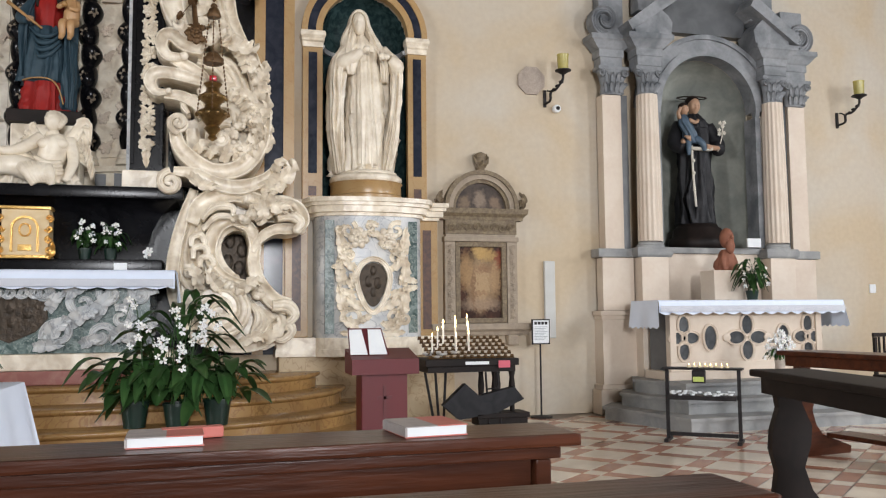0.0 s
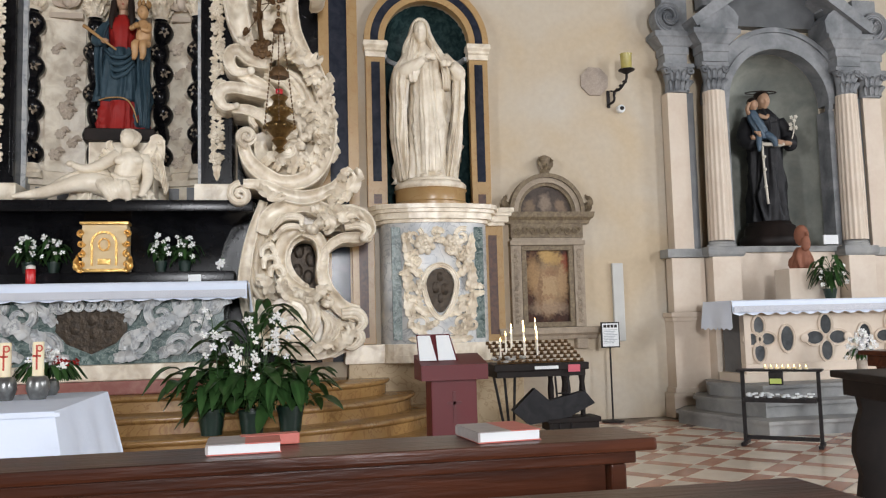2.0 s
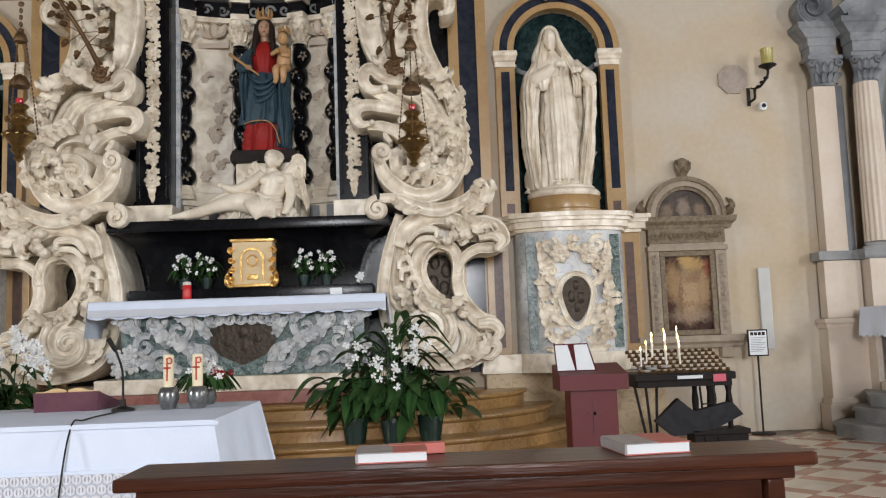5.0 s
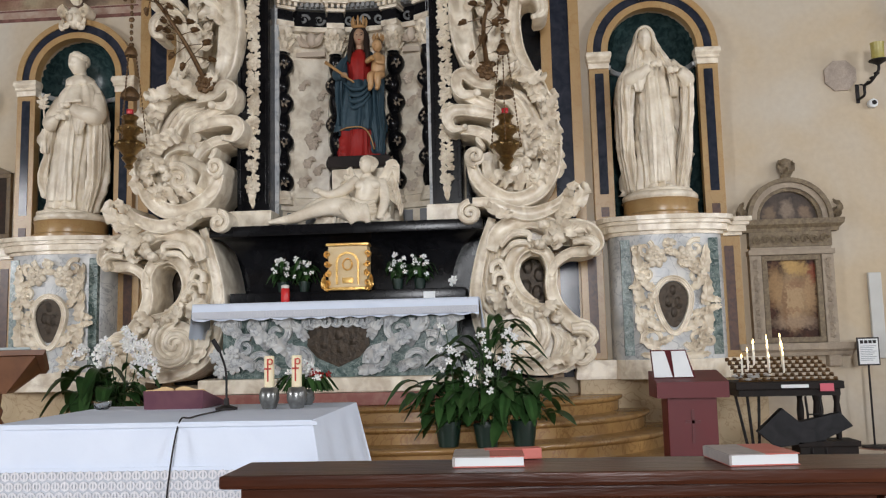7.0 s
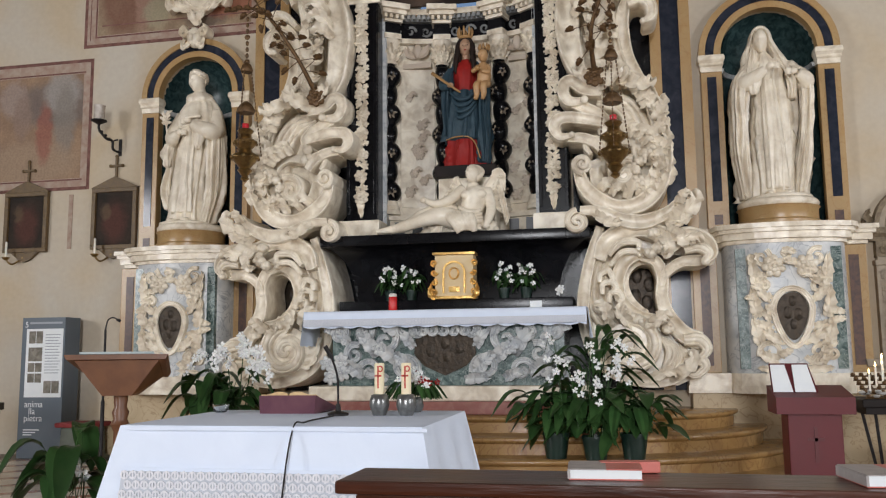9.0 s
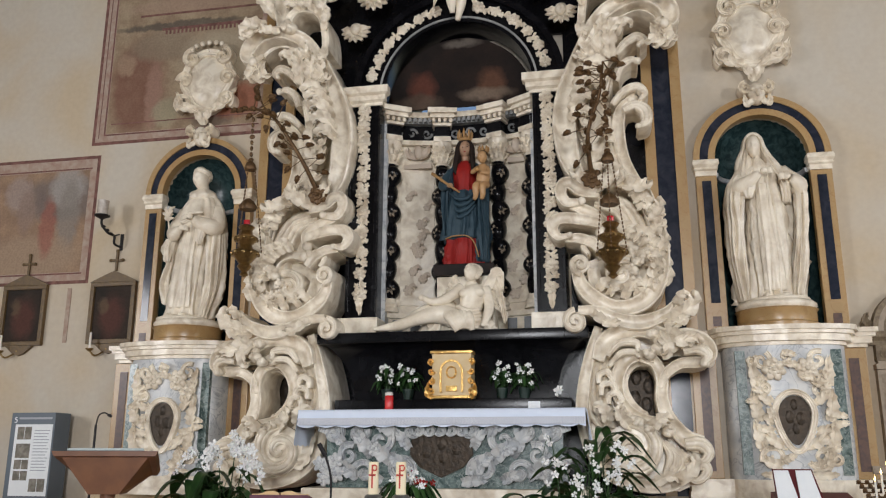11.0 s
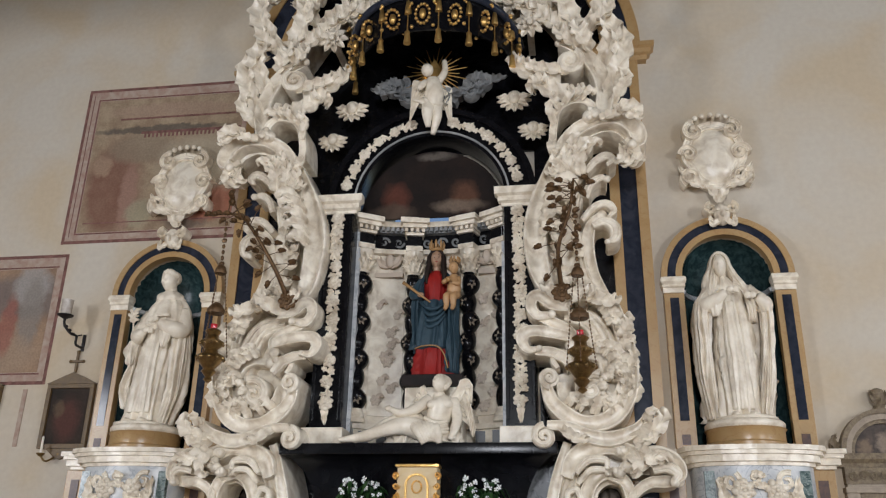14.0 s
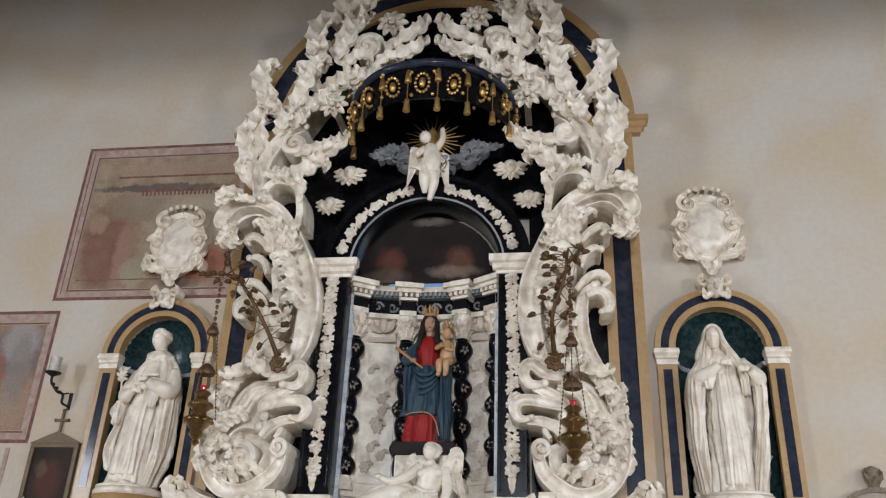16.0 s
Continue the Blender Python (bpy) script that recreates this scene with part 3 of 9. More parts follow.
    # pilasters, capitals, arch
    for sx in (-1, 1):
        b = B()
        box(b, sx * 0.62 - 0.115, sx * 0.62 + 0.115, -0.11, 0.0, 2.535, 4.34, 0.006)
        p = part("pilaster", b, YELLOW, t)
        b = B()
        box(b, sx * 0.62 - 0.05, sx * 0.62 + 0.05, -0.118, -0.10, 2.86, 4.28)
        part("inlay", b, BLUEBLACK, p)
        b = B()
        box(b, sx * 0.62 - 0.045, sx * 0.62 + 0.045, -0.118, -0.10, 2.60, 2.71)
        part("base_inlay", b, BROWNMARBLE, p)
        b = B()
        moulding(b, sx * 0.62 - 0.115, sx * 0.62 + 0.115, 0, [(0.115, 4.342), (0.118, 4.40), (0.14, 4.415), (0.135, 4.44), (0.165, 4.47), (0.165, 4.50), (0.15, 4.53)])
        for v in b.verts:
            v.co.x = sx * 0.62 + (v.co.x - sx * 0.62) * 0.52
        part("capital", b, MARBLE, t)
    for r0, r1, y, m, nm in ((0.68, 0.75, -0.12, YELLOW, "arch_outer"), (0.585, 0.68, -0.105, BLUEBLACK, "arch_inlay"), (0.51, 0.585, -0.12, YELLOW, "arch_inner")):
        part(nm, arch_band(B(), 0, 4.535, r0, r1, y, 0.0), m, t, smooth=True)
    b = niche_shell(0, 0.518, 2.535, 4.537, 0.42)
    part("niche_lining", b, DARKGREEN, t, "dark green marble lining", smooth=True)
    b = B()
    loops = []
    for j in range(21):
        a = math.pi * j / 20
        loops.append([(0.515 * math.cos(a) * f, 0.004 + 0.42 * math.sin(a) * f, z) for f, z in ((1, 4.36), (0.93, 4.36), (0.90, 4.41), (1, 4.41))])
    rings(b, loops)
    part("impost_band", b, GREYMARBLE, t, smooth=True)
    # shield and mask over the arch
    b = B()
    z = 6.10
    ribbon(b, [(0.34 * math.sin(a) * (1 if math.cos(a) > -0.2 else 0.85), z + 0.42 * math.cos(a)) for a in np.linspace(0, 2 * math.pi, 20)], (0.10,), -0.13, 0.12, 60)
    ball(b, (0, -0.06, z), (0.30, 0.12, 0.38), 28)
    for sx in (-1, 1):
        for cz, r, a, tr in ((z + 0.33, 0.13, 90, -1.3), (z + 0.02, 0.11, 0, 1.3), (z - 0.30, 0.12, -60, 1.3)):
            ribbon(b, [(sx * (px), pz) for px, pz in spiral(0.30 if cz < z + 0.3 else 0.22, cz, r, 0.02, a, tr, 16)], (0.075, 0.06, 0.04), -0.17, 0.16, 28)
        leaf(b, [(sx * 0.1, -0.1, z - 0.42), (sx * 0.3, -0.16, z - 0.36), (sx * 0.42, -0.1, z - 0.15)], 0.15, 4, nu=16)
        leaf(b, [(0, -0.08, z - 0.62), (sx * 0.06, -0.14, z - 0.52), (sx * 0.13, -0.1, z - 0.40)], 0.12, 3, nu=14)
    for k in range(9):
        a = math.pi * (k / 8)
        ball(b, (0.26 * math.cos(a), -0.12, z + 0.44 + 0.12 * math.sin(a)), 0.035, 8)
    part("armorial_shield", b, MARBLE, t, "blank white marble shield in a scrolled frame", smooth=True)
    b = B()
    ball(b, (0, -0.16, 5.28), (0.10, 0.10, 0.14), 12)
    ball(b, (0, -0.26, 5.26), (0.03, 0.04, 0.05), 8)
    for sx in (-1, 1):
        ribbon(b, [(sx * px, pz) for px, pz in spiral(0.12, 5.35, 0.075, 0.015, 90, -1.3, 14)], (0.05, 0.03), -0.22, 0.18, 24)
        leaf(b, [(sx * 0.03, -0.2, 5.2), (sx * 0.12, -0.22, 5.14), (sx * 0.14, -0.18, 5.26)], 0.09, 3, nu=12)
        ball(b, (sx * 0.05, -0.24, 5.31), (0.03, 0.03, 0.02), 6)
    part("keystone_mask", b, MARBLE, t, smooth=True)
    return t


side_bay(-3.46, -1)
side_bay(3.48, 1)

# great arch frame on the wall
frame_arch = thing("altar_arch", "tall yellow and black marble arch round the altar", "arch")
for s in (-1, 1):
    for x0, x1, y, m, nm in ((2.53, 2.65, -0.10, YELLOW, "outer_strip"), (2.32, 2.53, -0.08, BLUEBLACK, "black_strip"), (2.20, 2.32, -0.10, YELLOW, "inner_strip")):
        a, c = sorted((s * x0, s * x1))
        part(nm, boxed(a, c, y, 0, 0.8, 7.56), m, frame_arch)
    b = moulding(B(), *sorted((s * 2.24, s * 2.66)), 0, [(0.11, 7.56), (0.12, 7.62), (0.16, 7.64), (0.17, 7.70), (0.21, 7.72), (0.21, 7.78)])
    part("impost", b, YELLOW, frame_arch)
for r0, r1, y, m, nm in ((2.57, 2.71, -0.10, YELLOW, "arch_outer"), (2.33, 2.57, -0.08, BLUEBLACK, "arch_inlay"), (2.19, 2.33, -0.10, YELLOW, "arch_inner")):
    part(nm, arch_band(B(), 0, 7.785, r0, r1, y, 0, seg=48), m, frame_arch, smooth=True)
b = B()
for s in (-1, 1):
    box(b, *sorted((s * 1.28, s * 2.199)), -0.05, -0.002, 0.8, 7.79)
box(b, -1.28, 1.28, -0.05, -0.002, 6.35, 7.79)
box(b, -1.28, 1.28, -0.05, -0.002, 0.8, 2.40)
prism(b, [(2.195 * math.cos(math.pi * k / 32), 7.79 + 2.195 * math.sin(math.pi * k / 32)) for k in range(33)], -0.05, -0.002)
part("back_panel", b, BLACK, frame_arch, "polished black marble field")

# steps in front of the altar
steps = thing("altar_steps", "curved yellow marble altar steps with worn rounded edges", "steps", kind="structure")


def step_plan(a, b, n=2.5, seg=40):
    out = []
    for k in range(seg + 1):
        t = math.pi * k / seg
        c, s = math.cos(t), math.sin(t)
        out.append((a * math.copysign(abs(c) ** (2 / n), c), -b * abs(s) ** (2 / n)))
    return out


for k, (a, b_, z) in enumerate(((2.95, 1.65, 0.62), (3.22, 2.08, 0.465), (3.47, 2.42, 0.31), (3.72, 2.78, 0.155))):
    b = B()
    o = step_plan(a, b_)
    rings(b, [[(x * (a - d) / a, y * (b_ - d) / b_, zz) for x, y in o] for d, zz in ((0.045, z - 0.155), (0.045, z - 0.06), (0.03, z - 0.05), (0.008, z - 0.04), (0.0, z - 0.022), (0.006, z - 0.006), (0.02, z))])
    part("step", b, STEPSTONE, steps, smooth=True)
single("predella", boxed(-1.62, 1.62, -1.44, -0.1, 0.624, 0.75, bevel=0.01), REDMARBLE, "red marble step under the altar table", "step", kind="structure")

# altar block
altar = thing("high_altar", "carved white and green marble altar with black marble gradine", "altar")
part("base_course", boxed(-1.42, 1.42, -1.38, -0.2, 0.752, 0.90, bevel=0.015), MARBLE, altar)
part("frontal", boxed(-1.2, 1.2, -1.26, -0.2, 0.902, 1.60), GREEN, altar, "mottled green marble front")
part("mensa", boxed(-1.42, 1.42, -1.40, -0.6, 1.602, 1.655, bevel=0.012), MARBLE, altar)
b = B()
Y = -1.27
for s in (-1, 1):
    for cx, cz, r, a, tr, w in ((1.12, 1.44, 0.12, 0, 1.4, 0.09), (0.62, 1.36, 0.15, 90, 1.2, 0.08), (0.42, 1.08, 0.14, 200, -1.3, 0.08), (0.78, 1.05, 0.13, -20, 1.3, 0.07), (0.95, 1.22, 0.11, 120, -1.2, 0.07), (0.27, 1.44, 0.09, 180, -1.2, 0.06),
                                (0.55, 1.50, 0.09, 20, 1.2, 0.06), (0.85, 1.44, 0.10, 160, 1.2, 0.06)):
        ribbon(b, [(s * x, z) for x, z in spiral(cx, cz, r, 0.02, a, tr, 18)], (w, w * 0.8, w * 0.5), Y - 0.06, 0.1, 34)
    for x, z, dx, dz, w in ((0.3, 1.0, 0.2, 0.22, 0.16), (0.5, 1.15, 0.22, 0.16, 0.16), (0.7, 1.2, 0.18, 0.25, 0.16), (0.85, 1.0, 0.2, 0.14, 0.15), (0.2, 0.96, 0.25, 0.02, 0.12), (0.45, 1.42, 0.2, 0.1, 0.14), (0.98, 1.3, 0.14, 0.16, 0.12), (0.32, 1.28, 0.12, 0.16, 0.12), (0.6, 0.97, 0.2, 0.08, 0.12)):
        leaf(b, [(s * x, Y, z), (s * (x + dx * 0.5), Y - 0.09, z + dz * 0.6), (s * (x + dx), Y - 0.04, z + dz)], w, 4, nu=18)
    for dx, dz in ((0, 0), (0.09, 0.05), (0.05, -0.09), (-0.08, -0.05), (-0.06, 0.08)):
        rosette(b, (s * (1.13 + dx), Y - 0.1, 1.08 + dz), 0.085, 6, spin=dx * 9)
    rosette(b, (s * 0.68, Y - 0.06, 1.28), 0.08, 6)
for k in range(7):
    a = -0.33 + 0.11 * k
    ribbon(b, spiral(a, 1.46, 0.055, 0.012, 200, 1.1, 10), (0.045, 0.03), Y - 0.07, 0.1, 18)
# Grey-white carving, its colour greyed further for the weaker light below the mensa.
part("frontal_carving", b, GREYMARBLE, altar, "greyed white marble scrolls and leaves", smooth=True)
b = B()
prism(b, [(-0.30, 1.42), (-0.32, 1.22), (-0.22, 1.10), (0, 1.0), (0.22, 1.10), (0.32, 1.22), (0.30, 1.42)][::-1], Y - 0.02, Y + 0.01)
for x, z in ((-0.15, 1.25), (0.02, 1.2), (0.15, 1.28), (0, 1.33)):
    ball(b, (x, Y - 0.015, z), (0.06, 0.010, 0.08), 8)
part("bronze_relief", b, BRONZE, altar, smooth=True)
b = B()
box(b, -1.28, 1.28, -0.82, -0.055, 1.66, 1.80, 0.01)
rings(b, [[(-x, y, z), (x, y, z), (x, -0.06, z), (-x, -0.06, z)] for x, y, z in ((1.12, -0.60, 1.80), (1.13, -0.60, 1.95), (1.17, -0.63, 2.1), (1.25, -0.70, 2.25), (1.36, -0.82, 2.37), (1.42, -0.86, 2.40))])
box(b, -1.48, 1.48, -0.92, -0.055, 2.40, 2.52, 0.018)
part("gradine", b, BLACK, altar, "black marble gradine", smooth=True)

# tabernacle frame: piers with garlands, arch and niche for the painted statue
shrine = thing("madonna_shrine", "black marble niche frame with carved white garlands", "shrine", (0.0, 0, 0))


def garland(b, pts, r, step=0.13):
    """Roses with buds and small leaves between them, strung along a curve."""
    n = max(3, int(sum(math.dist(p, q) for p, q in zip(pts, pts[1:])) / (step * 0.8)))
    P = spline(pts, n)
    for k, p in enumerate(P):
        if k % 2 == 0:
            rosette(b, (p[0] + random.uniform(-.1, .1) * r, p[1], p[2]), r * random.uniform(0.78, 0.95), 7, spin=random.random() * 6, depth=0.75, layers=3)
        else:
            for e in (-1, 1):
                rosette(b, (p[0] + e * r * 0.42, p[1], p[2] + random.uniform(-.25, .25) * r), r * random.uniform(0.36, 0.5), 5, spin=random.random() * 6, depth=0.8)
        for q in range(3):
            a = random.random() * 6.28
            d = (math.cos(a) * r * 0.75, math.sin(a) * r * 0.75)
            leaf(b, [tuple(p), (p[0] + d[0] * 0.6, p[1] - r * 0.25, p[2] + d[1] * 0.6), (p[0] + d[0], p[1] - r * 0.1, p[2] + d[1])], r * 0.42, 2, nu=8, nv=4, thick=0.007)


for s, x0, x1 in ((-1, -1.27, -0.90), (1, 0.93, 1.26)):
    cx = (x0 + x1) / 2
    part("pier_base", boxed(x0 - 0.06, x1 + 0.05, -0.72, -0.055, 2.522, 2.72, bevel=0.012), MARBLE, shrine)
    b = B()
    box(b, x0, x1, -0.60, -0.055, 2.722, 5.32, 0.008)
    pier = part("pier", b, BLACK, shrine)
    for e in (x0 + 0.025, x1 - 0.025):
        part("fillet", boxed(e - 0.02, e + 0.02, -0.63, -0.601, 2.80, 5.28, bevel=0.006), BLACK, pier)
    b = B()
    garland(b, [(cx, -0.63, 5.24), (cx + 0.01, -0.63, 4.2), (cx, -0.63, 3.0)], 0.10)
    leaf(b, [(cx, -0.62, 3.0), (cx, -0.64, 2.9), (cx, -0.62, 2.78)], 0.1, 3)
    part("garland", b, MARBLE, shrine, "hanging garland of white marble roses", smooth=True)
    b = moulding(B(), x0 + 0.02, x1 - 0.02, -0.56, [(0.05, 5.322), (0.05, 5.36), (0.09, 5.38), (0.09, 5.44), (0.13, 5.46), (0.13, 5.55)])
    part("pier_capital", b, MARBLE, shrine)
    b = B()
    box(b, *sorted((x1 + 0.002, x1 + 0.05) if s < 0 else (x0 - 0.05, x0 - 0.002)), -0.40, 0.10, 2.60, 5.40)
    part("jamb", b, GREYMARBLE, shrine)
for r0, r1, y, m, nm in ((1.22, 1.30, -0.50, BLACK, "arch_moulding"), (0.98, 1.22, -0.44, BLACK, "arch_field"), (0.915, 0.98, -0.46, BLACK, "arch_lining"), (0.955, 0.98, -0.475, STONE, "arch_edge")):
    part(nm, arch_band(B(), 0.02, 5.50, r0, r1, y, -0.06 if nm != "arch_edge" else -0.462, seg=40), m, shrine, smooth=True)
b = B()
for a0, a1 in ((14, 76), (104, 166)):
    garland(b, [(0.02 + 1.1 * math.cos(radians(a)), -0.47, 5.50 + 1.1 * math.sin(radians(a))) for a in np.linspace(a0, a1, 7)], 0.09)
part("arch_garland", b, MARBLE, shrine, "arched garland of white marble roses", smooth=True)
lun = picture_mat("dark_lunette_picture", (0.010, 0.007, 0.006), (0.02, 0.012, 0.009), [(-0.45, 5.62, 0.16, 0.2, (0.12, 0.04, 0.025)), (0.42, 5.62, 0.16, 0.2, (0.13, 0.06, 0.035)), (0.35, 5.5, 0.3, 0.08, (0.2, 0.15, 0.11)), (-0.5, 5.45, 0.25, 0.1, (0.1, 0.07, 0.05)), (0.05, 6.2, 0.22, 0.05, (0.14, 0.12, 0.1))], rough=0.7)
b = B()
prism(b, arch_pts(0.02, 0.913, 5.36), -0.30, -0.26)
part("lunette_picture", b, lun, shrine, "darkened oil picture in an arch")
# concave lining with pale carved panels, cornice and dwarf base
def curved(b, x0, x1, z0, z1, inset, thick, seg=10):
    """A slice of the concave niche wall between two sides."""
    f = lambda x: -0.30 + 0.34 * math.sqrt(max(0.0, 1 - ((x - 0.02) / 0.95) ** 2)) - inset
    lo = [(x, f(x)) for x in np.linspace(x0, x1, seg + 1)]
    loops = [[(x, y, z0), (x, y - thick, z0), (x, y - thick, z1), (x, y, z1)] for x, y in lo]
    return rings(b, loops)
part("niche_wall", curved(B(), -0.90, 0.94, 2.53, 5.40, -0.04, 0.05, 24), MARBLE, shrine, smooth=True)
for x0, x1 in ((-0.74, -0.35), (0.55, 0.80), (-0.15, 0.36)):
    b = curved(B(), x0, x1, 2.95, 4.62, 0.012, 0.03)
    part("pale_panel", b, MARBLE, shrine, "pale marble panel with carved flowers", smooth=True)
    b = B()
    cx = (x0 + x1) / 2
    yy = lambda x: -0.30 + 0.34 * math.sqrt(max(0.0, 1 - ((x - 0.02) / 0.95) ** 2)) - 0.05
    for k in range(9):
        x, z = cx + random.uniform(-.12, .12), 3.1 + 0.15 * k + random.uniform(-.05, .05)
        rosette(b, (x, yy(x), z), random.uniform(0.05, 0.075), 6, depth=0.3)
        leaf(b, [(x, yy(x), z), (x + 0.05, yy(x) - 0.02, z + 0.05), (x + 0.09, yy(x), z + 0.04)], 0.07, 2, nu=8, nv=4, thick=0.005)
    box(b, x0 + 0.02, x1 - 0.02, yy(cx) - 0.03, yy(cx) + 0.03, 4.66, 4.72)
    ball(b, (cx, yy(cx) - 0.01, 4.88), (0.06, 0.05, 0.09), 10)
    for sx in (-1, 1):
        leaf(b, [(cx, yy(cx), 4.8), (cx + sx * 0.1, yy(cx) - 0.03, 4.84), (cx + sx * 0.14, yy(cx), 4.95)], 0.1, 3, nu=10, nv=4)
    part("panel_carving", b, PINKSTONE, shrine, smooth=True, kind="stuff")
niche_y = lambda x: -0.30 + 0.34 * math.sqrt(max(0.0, 1 - ((x - 0.02) / 0.95) ** 2))
for x in (-0.84, -0.24, 0.46, 0.88):
    y = niche_y(x) - 0.11
    b = B()
    n = 120
    loops = []
    for k in range(n):
        z = 3.0 + 1.66 * k / (n - 1)
        ph = 2 * math.pi * (z - 3.0) / 0.47
        w = 0.058 + 0.052 * abs(math.sin(ph)) ** 0.8
        loops.append([(x + 0.022 * math.sin(ph) + w * math.cos(a), y + 0.022 * math.cos(ph) + w * math.sin(a), z) for a in np.linspace(0, 2 * math.pi, 14, endpoint=False)])
    rings(b, loops)
    part("twisted_column", b, BLACK, shrine, "twisted black marble column", smooth=True)
    b = B()
    for k in range(7):
        z = 3.10 + k * 0.235
        e = -1 if k % 2 else 1
        rosette(b, (x + e * 0.045, y - 0.075, z), 0.036, 5)
        for q in range(5):
            a = 1.26 * q + k
            leaf(b, [(x + e * 0.045, y - 0.075, z), (x + e * 0.045 + 0.03 * math.cos(a), y - 0.10, z + 0.03 * math.sin(a)), (x + e * 0.045 + (0.04 + 0.02 * math.sin(5 * q + k)) * math.cos(a), y - 0.085, z + 0.055 * math.sin(a))], 0.03, 2, nu=8, nv=4, thick=0.006)
    part("column_foliage", b, OLDSTONE, shrine, "small carved stone flowers", smooth=True, kind="stuff")
    b = B()
    lathe(b, [(0.085, 4.66), (0.095, 4.68), (0.075, 4.70), (0.078, 4.78), (0.10, 4.88), (0.125, 4.92), (0.125, 4.96)], (x, y, 0), 16)
    for row in range(2):
        for k in range(8):
            a = 2 * math.pi * (k + 0.5 * row) / 8
            z = 4.70 + 0.08 * row
            leaf(b, [(x + 0.07 * math.cos(a), y + 0.07 * math.sin(a), z), (x + 0.10 * math.cos(a), y + 0.10 * math.sin(a), z + 0.07), (x + 0.14 * math.cos(a), y + 0.14 * math.sin(a), z + 0.11)], 0.07, 3, nu=12, nv=4, thick=0.006)
    part("column_capital", b, MARBLE, shrine, "carved leafy capital", smooth=True)
    part("column_base", lathe(B(), [(0.12, 2.84), (0.12, 2.88), (0.10, 2.90), (0.11, 2.93), (0.09, 2.96), (0.085, 3.0)], (x, y, 0), 16), MARBLE, shrine, smooth=True)
    # entablature that breaks forward over the column
    turn = math.atan2(x - 0.02, 1.3)
    for z0, z1, w, d, m, nm in ((4.962, 5.03, 0.105, 0.12, MARBLE, "entablature_block"), (5.032, 5.16, 0.095, 0.11, BLACK, "frieze_block"), (5.162, 5.20, 0.115, 0.14, MARBLE, "bed_mould"), (5.25, 5.30, 0.15, 0.19, MARBLE, "corona"), (5.302, 5.37, 0.18, 0.23, MARBLE, "corona_lip")):
        b = B()
        box(b, -w, w, -d, 0.12, z0, z1, 0.008)
        ob = part(nm, b, m, shrine)
        ob.matrix_world = pose(x, y, 0, 0, 0, -math.degrees(turn))
    for k in range(4):
        b = B()
        box(b, -0.105 + 0.07 * k - 0.018, -0.105 + 0.07 * k + 0.018, -0.165, 0.1, 5.202, 5.248)
        part("dentil", b, MARBLE, shrine).matrix_world = pose(x, y, 0, 0, 0, -math.degrees(turn))
for z0, z1, ins, th, m, nm in ((5.28, 5.35, 0.08, 0.14, MARBLE, "cornice"), (5.22, 5.28, 0.05, 0.11, STONE, "cornice_bed"), (5.02, 5.22, 0.02, 0.05, BLACK, "frieze"), (4.96, 5.02, 0.03, 0.08, MARBLE, "architrave"), (2.78, 2.84, 0.02, 0.12, MARBLE, "dado_cap"), (2.53, 2.78, 0.0, 0.08, MARBLE, "dado")):
    part(nm, curved(B(), -0.88, 0.92, z0, z1, ins, th, 24), m, shrine, smooth=True)
b = B()
for k in range(30):
    x = -0.85 + 1.74 * k / 29
    y = -0.30 + 0.34 * math.sqrt(max(0.0, 1 - ((x - 0.02) / 0.95) ** 2)) - 0.22
    box(b, x - 0.018, x + 0.018, y + 0.0, y + 0.09, 5.225, 5.275)
for k in range(10):
    x = -0.8 + 1.62 * k / 9
    y = -0.30 + 0.34 * math.sqrt(max(0.0, 1 - ((x - 0.02) / 0.95) ** 2)) - 0.08
    q = spiral(x, 5.12, 0.07, 0.015, 0, 1.2 if k % 2 else -1.2, 12)
    ribbon(b, q, (0.03, 0.02), y, 0.03, 20)
part("frieze_carving", b, STONE, shrine, smooth=True, kind="stuff")
for x in (-0.75, -0.55, 0.60, 0.80):
    b = B()
    y = -0.30 + 0.34 * math.sqrt(max(0.0, 1 - ((x - 0.02) / 0.95) ** 2)) - 0.10
    box(b, x - 0.055, x + 0.055, y - 0.012, y + 0.05, 2.57, 2.76)
    part("dado_panel", b, DARKSTONE, shrine)

# ---- great carved scrolls either side of the shrine ----
# cross-sections of carved bands: (across, back) in widths
BANDS = {
    "cove": [(-0.5, 0.16), (-0.49, 0.07), (-0.46, 0.02), (-0.42, 0.0), (-0.37, 0.02), (-0.33, 0.09), (-0.26, 0.17), (-0.15, 0.24), (0, 0.27), (0.15, 0.24), (0.26, 0.17), (0.33, 0.09), (0.37, 0.02), (0.42, 0.0), (0.46, 0.02), (0.49, 0.07), (0.5, 0.16)],
    "half": [(-0.5, 0.1), (-0.47, 0.02), (-0.4, 0.0), (-0.33, 0.06), (-0.2, 0.24), (0, 0.42), (0.2, 0.52), (0.38, 0.56), (0.5, 0.6)],
    "round": [(-0.5, 0.5), (-0.48, 0.33), (-0.42, 0.2), (-0.34, 0.11), (-0.28, 0.10), (-0.24, 0.15), (-0.2, 0.08), (-0.1, 0.02), (0.02, 0.0), (0.12, 0.025), (0.18, 0.09), (0.22, 0.16), (0.27, 0.12), (0.34, 0.13), (0.42, 0.22), (0.48, 0.35), (0.5, 0.5)],
    "flute": [(-0.5 + k / 24, 0.16 - 0.10 * abs(math.sin(math.pi * 4 * k / 24)) + 0.3 * (k / 24 - 0.35) ** 2) for k in range(25)],
}


